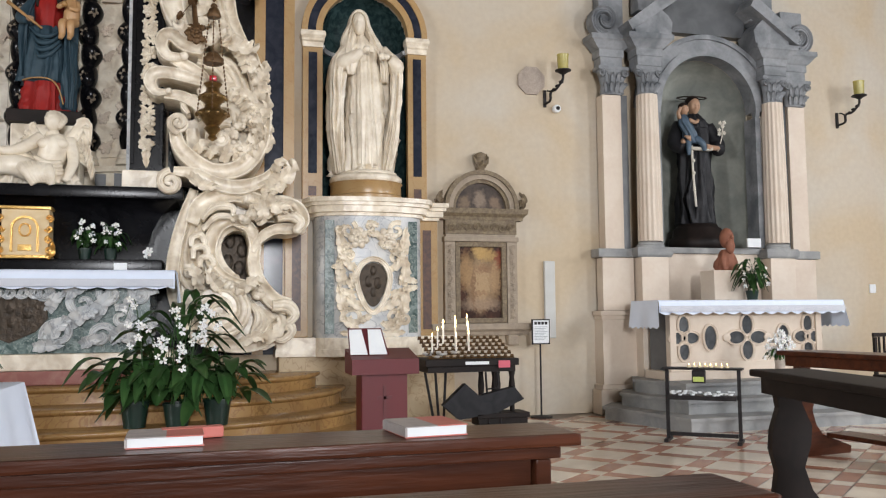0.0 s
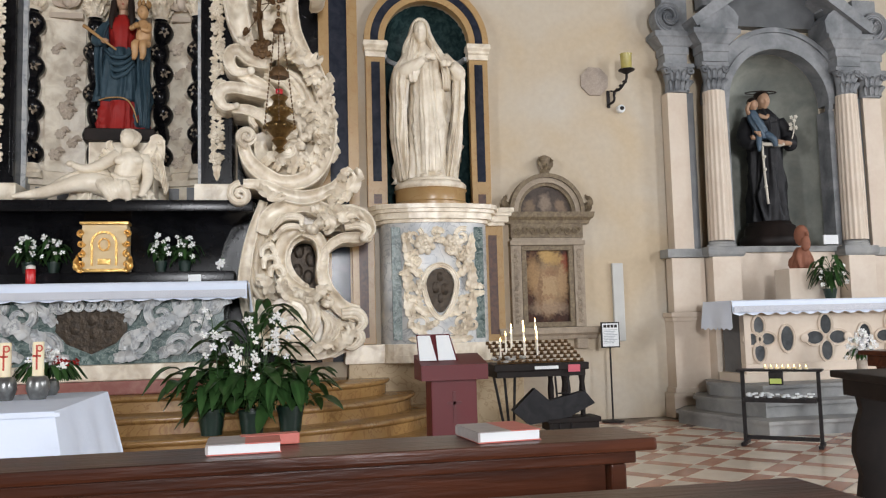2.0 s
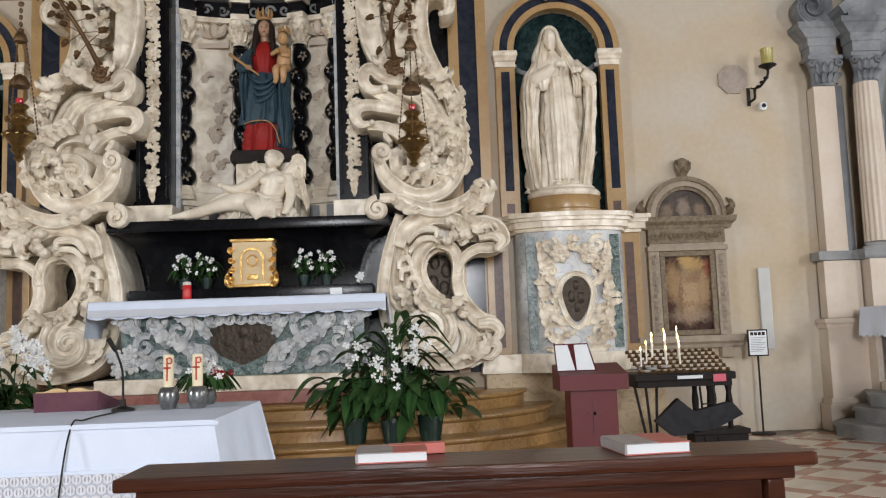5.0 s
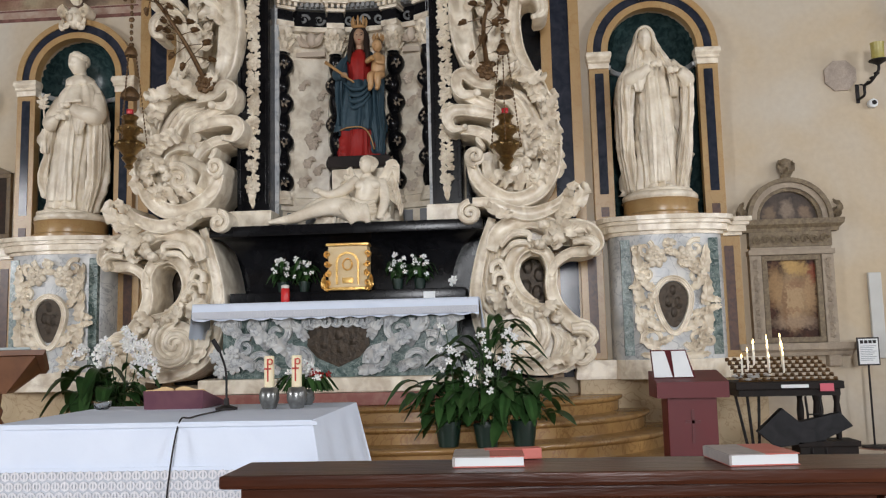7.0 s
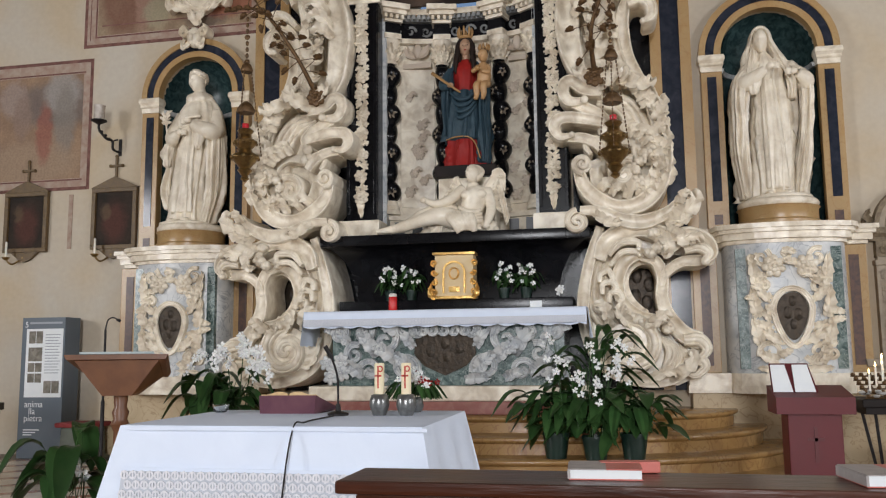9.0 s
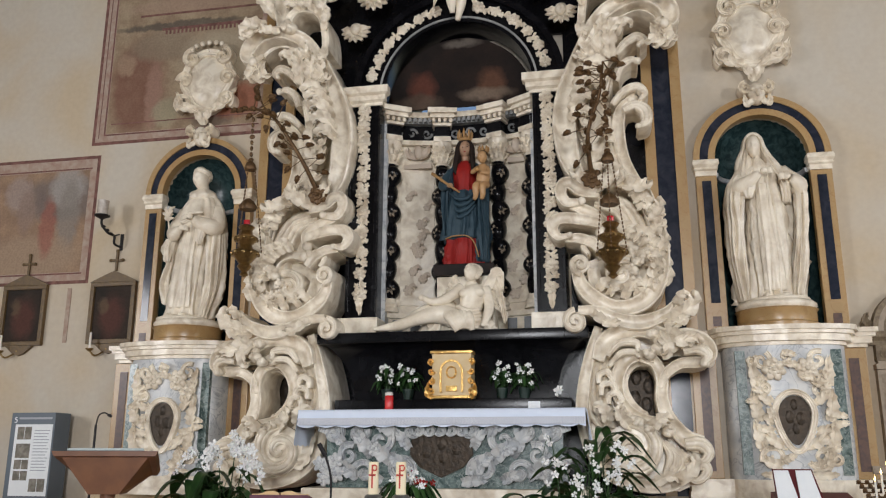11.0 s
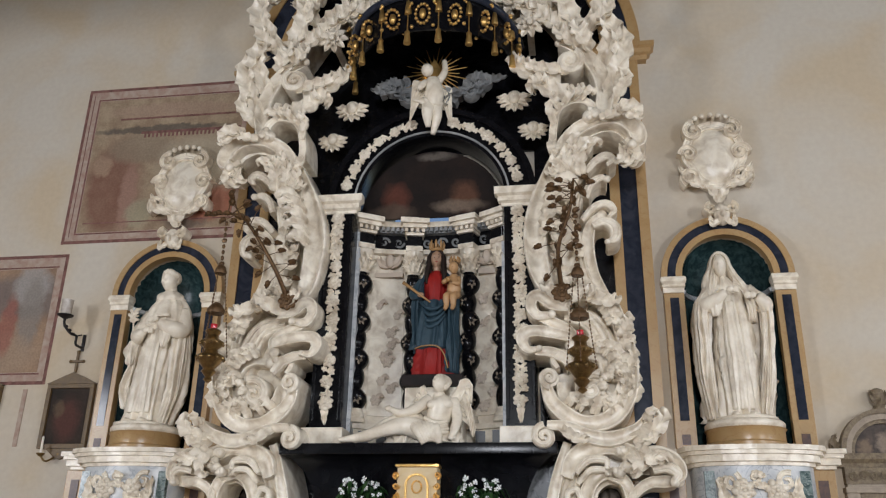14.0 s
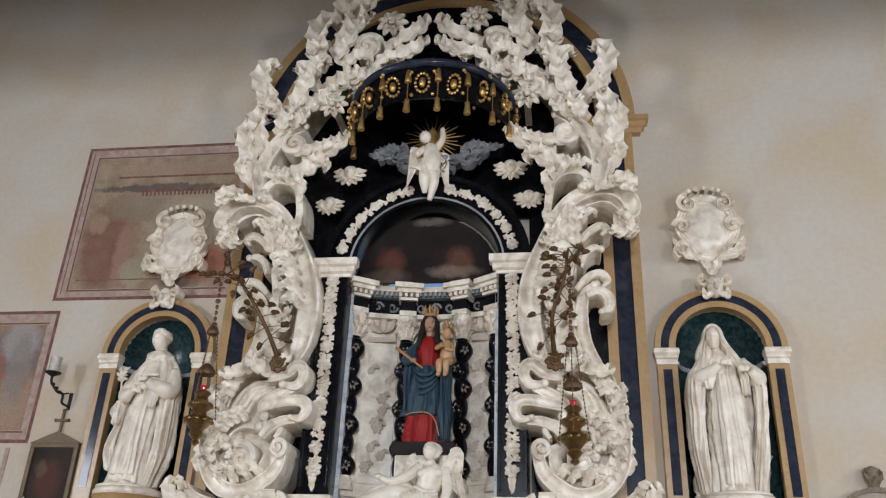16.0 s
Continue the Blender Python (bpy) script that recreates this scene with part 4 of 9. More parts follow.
def carved_band(bm, pts, width, y, depth, kind, n=None):
    """A carved stone band along a curve (x, z) that keeps its shape at every width, its face at y, going back by depth."""
    n = n or max(16, 8 * len(pts))
    P = spline(pts, n)
    W = spline([(w,) for w in width], n)[:, 0] if len(width) == len(pts) else np.interp(np.linspace(0, 1, n), np.linspace(0, 1, len(width)), width)
    T = np.gradient(P, axis=0)
    T /= np.linalg.norm(T, axis=1)[:, None] + 1e-9
    loops = []
    for k, (p, t, w) in enumerate(zip(P, T, W)):
        w = max(w, 0.006) * (1 + 0.035 * noise.noise((3 * p[0], 3 * p[1], y * 5)))
        lift = y + 0.05 * noise.noise((2.1 * p[0] + 4, 2.1 * p[1], y))
        row = [(a, lift + w * b) for a, b in BANDS[kind]]
        row = [(-0.5, y + depth)] + row + [(0.5, y + depth)]
        loops.append([(p[0] - t[1] * w * a, f, p[1] + t[0] * w * a) for a, f in row])
    return rings(bm, loops)


def altar_scroll(s):
    t = thing("altar_scroll", "huge white marble baroque scroll with acanthus leaves", "carving", group="altar scrolls")
    rnd = random.Random(11)

    def put(name, b):
        part(name, b, MARBLE, t, smooth=True)

    def band(name, kind, pts, w, y, depth):
        put(name, carved_band(B(), [(s * x, z) for x, z in pts], w, y, depth, kind))
        if w[-1] < 0.09:
            b = B()
            ball(b, (s * pts[-1][0], y + 0.01, pts[-1][1]), (w[-1] * 0.75, 0.05, w[-1] * 0.75), 10)
            put("bead", b)

    def volute(name, x, z, r, a0, turns, w, y, depth):
        q = spiral(x, z, r, 0.012, a0, turns, 28)
        b = carved_band(B(), [(s * px, pz) for px, pz in q], w, y, depth, "round", 70)
        put(name, b)
        put("volute_eye", lathe(B(), [(r * 0.9, 0.12), (r * 0.9, 0.06), (r * 0.5, 0.05), (0.001, 0.05)], seg=20))
        t.children[-1].matrix_world = pose(s * x, y, z, -90, 0, 0)

    def backing(pts, y):
        put("backing", prism(B(), [(s * x, z) for x, z in pts], y, -0.06))

    def frond(x, z, dx, dz, w, y, out, lobes, bend):
        """One acanthus leaf that bows to a side and rolls back at its tip."""
        c = math.copysign(max(0.16, abs(bend)), bend if bend else rnd.choice((-1, 1)))
        px, pz = -dz * c, dx * c
        b = B()
        leaf(b, [(s * x, y + 0.03, z), (s * (x + dx * 0.35 + px * 0.7), y - out * 0.7, z + dz * 0.35 + pz * 0.7), (s * (x + dx * 0.72 + px), y - out, z + dz * 0.72 + pz), (s * (x + dx * 1.0 + px * 0.2), y - out * 0.8, z + dz * 1.0 + pz * 0.2),
                 (s * (x + dx * 1.0 - px * 0.75), y - out * 0.3, z + dz * 1.0 - pz * 0.75)], w * 1.12, lobes, nu=28, thick=0.011, cut=0.36)
        put("acanthus_leaf", b)

    def knots(pts, r, y):
        for x, z in pts:
            b = B()
            f = rnd.uniform(0.8, 1.2)
            ball(b, (s * x, y + 0.02, z), (r * f, 0.09, r * f * 0.85), 10)
            for q in range(4):
                a = rnd.uniform(0, 6.28)
                ball(b, (s * (x + r * 0.6 * math.cos(a)), y - 0.05, z + r * 0.6 * math.sin(a)), r * rnd.uniform(0.3, 0.5), 8)
            put("leafy_boss", b)

    def bloom_at(x, z, r, y):
        b = B()
        for ring, (q, n) in enumerate(((1.0, 9), (0.62, 7))):
            for k in range(n):
                a = 2 * math.pi * (k + 0.5 * ring) / n
                ca, sa = math.cos(a), math.sin(a)
                leaf(b, [(s * x + 0.1 * r * ca, y, z + 0.1 * r * sa), (s * x + 0.6 * r * q * ca, y - 0.05 - 0.03 * ring, z + 0.6 * r * q * sa), (s * x + r * q * ca, y - 0.02 - 0.04 * ring, z + r * q * sa)], r * q * 0.62, 1, nu=10, nv=4, cut=0.1)
        for k in range(7):
            a = 0.9 * k
            ball(b, (s * x + 0.12 * r * math.cos(a) * (k > 0), y - 0.09, z + 0.12 * r * math.sin(a) * (k > 0)), r * 0.13, 8)
        put("flower", b)
        put("flower_stem", carved_band(B(), [(s * x, z - 0.02), (s * x, z + 0.02)], (r * 0.5, r * 0.5), y + 0.02, -0.06 - y - 0.02, "round", 4))

    def fringe(pts, y, n, length, w, side):
        """Small leaves that lean forward along a band's edge."""
        P = spline(pts, n + 2)
        T = np.gradient(P, axis=0)
        for k in range(1, n + 1):
            tx, tz = T[k] / (np.linalg.norm(T[k]) + 1e-9)
            f = length * rnd.uniform(0.75, 1.25)
            frond(round(P[k][0], 3), round(P[k][1], 3), (-tz * side * 0.75 + tx * 0.6) * f, (tx * side * 0.75 + tz * 0.6) * f, w * rnd.uniform(0.8, 1.2), y, 0.05, 3, 0.2 * side)

    b = B()
    prism(b, [(s * (2.0 + 0.27 * math.cos(a)), 1.93 + 0.36 * math.sin(a)) for a in np.linspace(0, 2 * math.pi, 20, endpoint=False)], -0.24, -0.18)
    for x, z in ((1.95, 2.05), (2.08, 1.95), (1.93, 1.82), (2.05, 1.75)):
        ball(b, (s * x, -0.235, z), (0.07, 0.012, 0.10), 10)
    part("bronze_relief", b, BRONZE, t, "dark bronze relief in the opening", smooth=True)
    # lower volute round its two openings
    backing([(1.58, 2.53), (1.96, 2.47), (1.83, 2.22), (1.76, 1.83), (1.86, 1.59), (1.47, 1.35), (1.39, 1.69), (1.44, 2.14)], -0.62)
    backing([(1.56, 2.48), (2.03, 2.51), (2.66, 2.37), (2.64, 2.21), (2.25, 2.22), (1.91, 2.25)], -0.66)
    backing([(1.47, 1.57), (2.23, 1.57), (2.6, 1.33), (2.58, 1.0), (2.31, 0.87), (1.74, 0.92), (1.5, 1.21)], -0.66)
    band("outer_sweep", "cove", [(1.58, 2.52), (1.48, 2.23), (1.41, 1.94), (1.38, 1.65), (1.43, 1.36), (1.55, 1.12), (1.74, 0.98), (2.02, 0.92), (2.27, 0.96), (2.43, 1.12)], (0.091, 0.114, 0.125, 0.136, 0.148, 0.148, 0.136, 0.136, 0.125, 0.091), -0.86, 0.75)
    band("inner_slope", "flute", [(1.71, 2.38), (1.58, 2.12), (1.53, 1.82), (1.62, 1.56), (1.82, 1.4)], (0.128, 0.244, 0.278, 0.244, 0.116), -0.78, 0.6)
    band("eye_rim", "cove", [(2.13, 2.18), (1.95, 2.22), (1.8, 2.12), (1.74, 1.9), (1.8, 1.71), (1.96, 1.59), (2.13, 1.55)], (0.091, 0.137, 0.148, 0.137, 0.125, 0.103, 0.091), -0.86, 0.55)
    band("eye_lip", "half", [(2.1, 2.13), (1.96, 2.15), (1.85, 2.06), (1.82, 1.91), (1.88, 1.75), (2.01, 1.63)], (0.046, 0.069, 0.069, 0.069, 0.069, 0.046), -0.74, 0.4)
    band("stem", "cove", [(1.99, 2.2), (2.13, 2.14), (2.19, 1.98), (2.18, 1.77), (2.24, 1.57), (2.38, 1.39), (2.53, 1.32)], (0.1, 0.123, 0.123, 0.134, 0.156, 0.178, 0.19), -0.86, 0.55)
    band("fork", "cove", [(2.17, 1.89), (2.24, 2.03), (2.38, 2.12), (2.54, 2.13), (2.65, 2.14)], (0.067, 0.1, 0.111, 0.122, 0.089), -0.86, 0.45)
    band("upper_arm", "cove", [(1.56, 2.17), (1.63, 2.34), (1.8, 2.44), (2.02, 2.47), (2.27, 2.38), (2.48, 2.36), (2.61, 2.3), (2.66, 2.2), (2.61, 2.12)], (0.133, 0.189, 0.2, 0.167, 0.189, 0.233, 0.211, 0.156, 0.067), -0.94, 0.6)
    band("curl", "round", [(1.66, 2.2), (1.78, 2.33), (1.95, 2.33), (1.96, 2.25)], (0.045, 0.084, 0.073, 0.034), -1.0, 0.3)
    band("curl", "round", [(1.67, 2.1), (1.79, 2.23), (1.93, 2.24), (1.97, 2.19)], (0.039, 0.067, 0.056, 0.028), -0.97, 0.3)
    band("curl", "round", [(2.4, 2.23), (2.55, 2.26), (2.64, 2.19), (2.59, 2.1)], (0.086, 0.119, 0.097, 0.043), -1.02, 0.4)
    knots([(2.12, 2.41), (2.19, 2.34), (2.15, 2.26), (2.08, 2.21)], 0.067, -1.0)
    frond(2.24, 2.45, 0.22, -0.12, 0.15, -1.0, 0.12, 5, 0.0)
    frond(2.17, 2.41, 0.06, -0.22, 0.12, -1.02, 0.12, 5, 0.0)
    frond(2.29, 2.25, 0.25, 0.08, 0.12, -1.0, 0.12, 5, 0.0)
    knots([(1.55, 1.67), (1.65, 1.61), (1.76, 1.65), (1.83, 1.58), (1.93, 1.55), (2.04, 1.49), (2.14, 1.53), (2.22, 1.45)], 0.063, -0.92)
    band("curl", "round", [(1.56, 1.93), (1.57, 2.02), (1.65, 2.05), (1.69, 1.97), (1.65, 1.94)], (0.046, 0.063, 0.068, 0.057, 0.028), -0.92, 0.3)
    band("curl", "round", [(1.58, 1.81), (1.59, 1.91), (1.68, 1.93), (1.72, 1.86), (1.67, 1.82)], (0.045, 0.063, 0.068, 0.057, 0.028), -0.92, 0.3)
    band("curl", "round", [(1.65, 1.72), (1.66, 1.81), (1.74, 1.83), (1.78, 1.76), (1.74, 1.73)], (0.045, 0.062, 0.068, 0.057, 0.028), -0.92, 0.3)
    frond(1.64, 1.5, -0.09, 0.2, 0.12, -0.9, 0.12, 5, 0.0)
    frond(1.87, 1.49, -0.11, 0.17, 0.12, -0.93, 0.12, 5, 0.0)
    frond(2.04, 1.46, 0.17, 0.11, 0.12, -0.93, 0.12, 5, 0.0)
    volute("inner_volute", 1.85, 1.27, 0.289, 100, -1.7, (0.144, 0.15, 0.133, 0.094, 0.05), -0.97, 0.5)
    band("flute", "round", [(2.13, 1.39), (2.22, 1.22), (2.15, 1.02)], (0.033, 0.066, 0.033), -0.86, 0.3)
    band("flute", "round", [(2.18, 1.36), (2.27, 1.2), (2.19, 1.02)], (0.033, 0.066, 0.033), -0.85, 0.3)
    band("flute", "round", [(2.23, 1.33), (2.31, 1.19), (2.22, 1.02)], (0.033, 0.066, 0.033), -0.84, 0.3)
    band("flute", "round", [(2.28, 1.3), (2.35, 1.17), (2.26, 1.02)], (0.033, 0.066, 0.033), -0.83, 0.3)
    band("flute", "round", [(2.33, 1.28), (2.4, 1.15), (2.3, 1.02)], (0.033, 0.066, 0.033), -0.82, 0.3)
    band("foot_lobe", "round", [(2.37, 1.33), (2.52, 1.33), (2.59, 1.24), (2.52, 1.16), (2.43, 1.2)], (0.118, 0.14, 0.107, 0.075, 0.038), -0.95, 0.5)
    band("foot_lobe", "round", [(2.36, 1.11), (2.52, 1.13), (2.56, 1.06), (2.47, 0.98), (2.37, 1.0)], (0.097, 0.118, 0.097, 0.075, 0.038), -0.95, 0.5)
    frond(2.21, 0.96, 0.23, 0.22, 0.13, -0.92, 0.12, 5, 0.0)
    frond(2.02, 0.94, 0.25, 0.06, 0.11, -0.93, 0.12, 5, 0.0)
    frond(1.48, 1.41, 0.1, -0.29, 0.13, -0.92, 0.12, 5, 0.0)
    # saddle between the volutes
    volute("saddle_volute", 1.35, 2.56, 0.121, 90, 1.5, (0.069, 0.069, 0.058, 0.04), -1.02, 0.6)
    band("saddle", "cove", [(1.38, 2.68), (1.59, 2.66), (1.8, 2.57), (2.02, 2.54), (2.25, 2.62), (2.38, 2.75)], (0.09, 0.123, 0.146, 0.157, 0.123, 0.067), -0.98, 0.7)
    frond(2.23, 2.53, 0.3, 0.23, 0.17, -0.95, 0.12, 5, 0.0)
    frond(2.29, 2.5, 0.15, 0.07, 0.11, -0.95, 0.12, 5, 0.0)
    frond(1.53, 2.64, 0.22, -0.12, 0.11, -1.04, 0.12, 5, 0.0)
    frond(2.37, 2.69, 0.08, 0.11, 0.1, -0.94, 0.12, 5, 0.0)
    # middle body: bowl, lobes and edge leaves
    backing([(1.41, 3.25), (1.49, 2.94), (1.69, 2.77), (2.11, 2.8), (2.28, 3.02), (2.31, 3.52), (2.21, 3.9), (1.85, 3.92), (1.66, 3.56), (1.59, 3.31)], -0.6)
    band("bowl", "cove", [(1.37, 3.18), (1.42, 2.97), (1.55, 2.82), (1.75, 2.71), (1.98, 2.73), (2.15, 2.87), (2.24, 3.11), (2.25, 3.41), (2.21, 3.68)], (0.102, 0.148, 0.17, 0.17, 0.182, 0.193, 0.193, 0.182, 0.159), -0.92, 0.7)
    volute("bowl_volute", 1.42, 3.18, 0.105, -90, -1.5, (0.058, 0.058, 0.047, 0.035), -0.98, 0.6)
    band("bowl_inside", "half", [(1.54, 3.16), (1.59, 2.97), (1.73, 2.85), (1.9, 2.84), (2.05, 2.95), (2.11, 3.16), (2.06, 3.38), (1.89, 3.46), (1.7, 3.42)], (0.126, 0.16, 0.172, 0.172, 0.16, 0.149, 0.137, 0.115, 0.08), -0.84, 0.5)
    volute("bowl_heart", 1.85, 3.07, 0.172, 60, 1.3, (0.103, 0.103, 0.08, 0.046), -0.9, 0.5)
    knots([(1.96, 3.1), (2.02, 3.19), (1.99, 2.97), (2.07, 3.27)], 0.069, -0.9)
    band("lobe", "cove", [(1.65, 3.62), (1.46, 3.67), (1.3, 3.69), (1.18, 3.67), (1.14, 3.58), (1.2, 3.49), (1.32, 3.5)], (0.107, 0.131, 0.131, 0.143, 0.131, 0.095, 0.048), -0.94, 0.6)
    band("lobe", "cove", [(1.27, 3.48), (1.42, 3.48), (1.57, 3.41), (1.65, 3.3)], (0.082, 0.117, 0.117, 0.094), -0.88, 0.55)
    band("curl", "round", [(1.51, 3.3), (1.46, 3.39), (1.53, 3.47), (1.63, 3.45)], (0.047, 0.071, 0.083, 0.059), -0.86, 0.5)
    frond(2.21, 2.92, 0.1, 0.15, 0.13, -0.82, 0.09, 4, 0.0)
    frond(2.2, 3.05, 0.1, 0.14, 0.13, -0.82, 0.09, 4, 0.0)
    frond(2.2, 3.18, 0.1, 0.14, 0.13, -0.82, 0.09, 4, 0.0)
    frond(2.2, 3.3, 0.09, 0.15, 0.13, -0.82, 0.09, 4, 0.0)
    frond(2.19, 3.43, 0.09, 0.15, 0.13, -0.82, 0.09, 4, 0.0)
    frond(2.19, 3.56, 0.08, 0.15, 0.13, -0.82, 0.09, 4, 0.0)
    frond(2.18, 3.69, 0.08, 0.14, 0.13, -0.82, 0.09, 4, 0.0)
    backing([(1.36, 4.19), (1.93, 4.29), (2.18, 3.96), (2.27, 3.5), (2.28, 3.12), (1.57, 3.15), (1.53, 3.79)], -0.55)
    band("lobe", "cove", [(1.65, 3.96), (1.47, 4.01), (1.35, 4.1), (1.26, 4.08), (1.24, 3.97), (1.31, 3.87), (1.46, 3.88)], (0.111, 0.148, 0.148, 0.136, 0.123, 0.111, 0.062), -0.92, 0.6)
    band("lobe", "cove", [(1.31, 3.87), (1.51, 3.78), (1.67, 3.66), (1.65, 3.53)], (0.096, 0.132, 0.12, 0.084), -0.88, 0.55)
    band("outer_edge", "cove", [(1.89, 4.2), (2.09, 4.03), (2.19, 3.77), (2.26, 3.45), (2.28, 3.14)], (0.12, 0.168, 0.168, 0.168, 0.156), -0.76, 0.65)
    band("cheek", "flute", [(1.6, 3.92), (1.85, 3.85), (1.99, 3.64), (2.06, 3.33), (2.03, 3.02)], (0.156, 0.24, 0.264, 0.24, 0.18), -0.78, 0.5)
    band("curl", "round", [(1.62, 4.12), (1.69, 4.24), (1.84, 4.24), (1.91, 4.13), (1.83, 4.05)], (0.061, 0.097, 0.109, 0.085, 0.036), -0.92, 0.45)
    band("curl", "round", [(1.73, 4.03), (1.86, 4.11), (2.01, 4.08), (2.06, 3.97)], (0.06, 0.096, 0.096, 0.048), -0.9, 0.4)
    frond(1.61, 4.0, 0.2, 0.19, 0.16, -0.92, 0.12, 5, 0.0)
    frond(1.86, 4.07, 0.28, -0.06, 0.16, -0.88, 0.12, 5, 0.0)
    frond(1.55, 4.07, -0.15, 0.14, 0.13, -0.9, 0.12, 5, 0.0)
    # upper crescent with its curls
    backing([(1.46, 5.68), (1.59, 6.01), (1.76, 6.12), (2.01, 6.05), (1.96, 5.74), (1.73, 5.42)], -0.6)
    backing([(1.41, 4.35), (1.94, 4.32), (1.83, 4.78), (1.83, 5.51), (1.57, 5.68), (1.35, 5.25), (1.33, 4.67)], -0.4)
    band("crescent", "cove", [(1.45, 4.16), (1.35, 4.4), (1.3, 4.72), (1.31, 5.03), (1.38, 5.33), (1.49, 5.61), (1.59, 5.87)], (0.154, 0.231, 0.27, 0.27, 0.244, 0.206, 0.154), -0.82, 0.6)
    band("inner_strand", "flute", [(1.87, 4.23), (1.77, 4.55), (1.72, 4.86), (1.73, 5.14), (1.81, 5.42)], (0.127, 0.19, 0.203, 0.178, 0.127), -0.74, 0.5)
    band("outer_strand", "cove", [(2.07, 4.1), (1.92, 4.4), (1.88, 4.73), (1.93, 4.99), (2.06, 5.11)], (0.101, 0.164, 0.164, 0.126, 0.088), -0.7, 0.5)
    band("curl", "round", [(1.83, 5.03), (1.97, 5.18), (2.12, 5.21), (2.19, 5.12), (2.14, 5.05)], (0.063, 0.088, 0.101, 0.088, 0.038), -0.8, 0.4)
    band("curl", "round", [(1.95, 4.95), (2.08, 5.0), (2.19, 4.93), (2.19, 4.8), (2.1, 4.74)], (0.075, 0.112, 0.137, 0.112, 0.044), -0.8, 0.4)
    band("curl", "round", [(1.88, 5.32), (1.94, 5.48), (2.05, 5.56), (2.14, 5.54)], (0.09, 0.096, 0.09, 0.058), -0.76, 0.4)
    band("curl", "round", [(1.9, 5.64), (2.01, 5.78), (2.14, 5.85), (2.22, 5.79), (2.16, 5.72)], (0.077, 0.103, 0.116, 0.09, 0.039), -0.78, 0.4)
    frond(1.41, 5.1, 0.24, 0.15, 0.14, -0.86, 0.07, 4, 0.2)
    frond(1.38, 4.96, 0.22, 0.12, 0.14, -0.86, 0.07, 4, 0.2)
    frond(1.37, 4.84, 0.18, 0.07, 0.13, -0.86, 0.07, 4, 0.2)
    frond(1.44, 5.25, 0.26, 0.12, 0.14, -0.86, 0.07, 4, 0.2)
    frond(1.51, 5.39, 0.24, 0.08, 0.13, -0.86, 0.07, 4, 0.2)
    frond(1.64, 4.82, -0.1, -0.27, 0.14, -0.86, 0.07, 4, 0.2)
    frond(1.67, 4.61, -0.1, -0.26, 0.14, -0.86, 0.07, 4, 0.2)
    frond(1.65, 5.03, -0.07, -0.31, 0.11, -0.86, 0.07, 4, 0.2)
    frond(1.67, 5.51, -0.08, 0.32, 0.15, -0.84, 0.08, 5, 0.1)
    frond(1.75, 5.56, -0.01, 0.34, 0.15, -0.84, 0.08, 5, 0.1)
    frond(1.85, 5.57, 0.07, 0.38, 0.17, -0.84, 0.08, 5, 0.1)
    frond(1.68, 5.66, -0.2, -0.06, 0.13, -0.84, 0.08, 5, 0.1)
    frond(1.87, 5.73, 0.18, 0.22, 0.12, -0.84, 0.08, 5, 0.1)
    frond(1.78, 5.74, 0.04, 0.29, 0.13, -0.84, 0.08, 5, 0.1)
    # hook, its pendant and the loop above
    band("hook", "cove", [(1.58, 5.73), (1.66, 5.95), (1.83, 6.14), (2.06, 6.25), (2.3, 6.25), (2.47, 6.14), (2.52, 5.98), (2.44, 5.89)], (0.128, 0.167, 0.18, 0.167, 0.18, 0.218, 0.192, 0.077), -0.92, 0.6)
    band("hook_underside", "half", [(1.81, 6.01), (1.97, 6.15), (2.18, 6.21), (2.34, 6.13), (2.41, 6.02)], (0.078, 0.091, 0.104, 0.091, 0.065), -0.76, 0.5)
    frond(2.26, 6.31, 0.25, -0.07, 0.17, -0.98, 0.08, 5, 0.0)
    frond(2.3, 6.37, 0.22, -0.2, 0.13, -0.98, 0.08, 5, 0.0)
    frond(2.09, 6.22, 0.23, 0.07, 0.12, -0.98, 0.06, 5, 0.0)
    frond(2.37, 6.01, 0.08, -0.33, 0.12, -0.8, 0.08, 4, 0.0)
    frond(2.34, 5.96, -0.06, -0.24, 0.12, -0.8, 0.08, 4, 0.0)
    frond(2.42, 5.97, 0.11, -0.24, 0.12, -0.8, 0.08, 4, 0.0)
    frond(2.39, 5.93, -0.03, -0.26, 0.12, -0.8, 0.08, 4, 0.0)
    band("loop", "cove", [(1.53, 5.97), (1.55, 6.23), (1.6, 6.43), (1.73, 6.55), (1.9, 6.56), (2.01, 6.47), (2.01, 6.36)], (0.093, 0.1, 0.093, 0.093, 0.093, 0.106, 0.08), -0.86, 0.5)
    knots([(2.02, 6.32), (1.97, 6.29)], 0.084, -0.92)
    frond(1.56, 6.26, -0.02, 0.25, 0.11, -0.86, 0.06, 4, 0.0)
    frond(1.62, 6.46, -0.05, 0.15, 0.11, -0.86, 0.06, 4, 0.0)
    frond(1.69, 6.53, 0.08, 0.16, 0.11, -0.86, 0.06, 4, 0.0)
    frond(1.79, 6.58, 0.1, 0.13, 0.11, -0.86, 0.06, 4, 0.0)
    frond(1.89, 6.57, 0.13, 0.06, 0.11, -0.86, 0.06, 4, 0.0)
    frond(1.53, 6.04, 0.04, -0.22, 0.11, -0.86, 0.06, 4, 0.0)
    # foliage that climbs over the arch
    band("crown_stem", "cove", [(2.14, 6.46), (2.18, 6.77), (2.13, 7.03), (1.99, 7.28), (1.82, 7.43), (1.64, 7.48)], (0.211, 0.225, 0.211, 0.197, 0.155, 0.063), -0.72, 0.6)
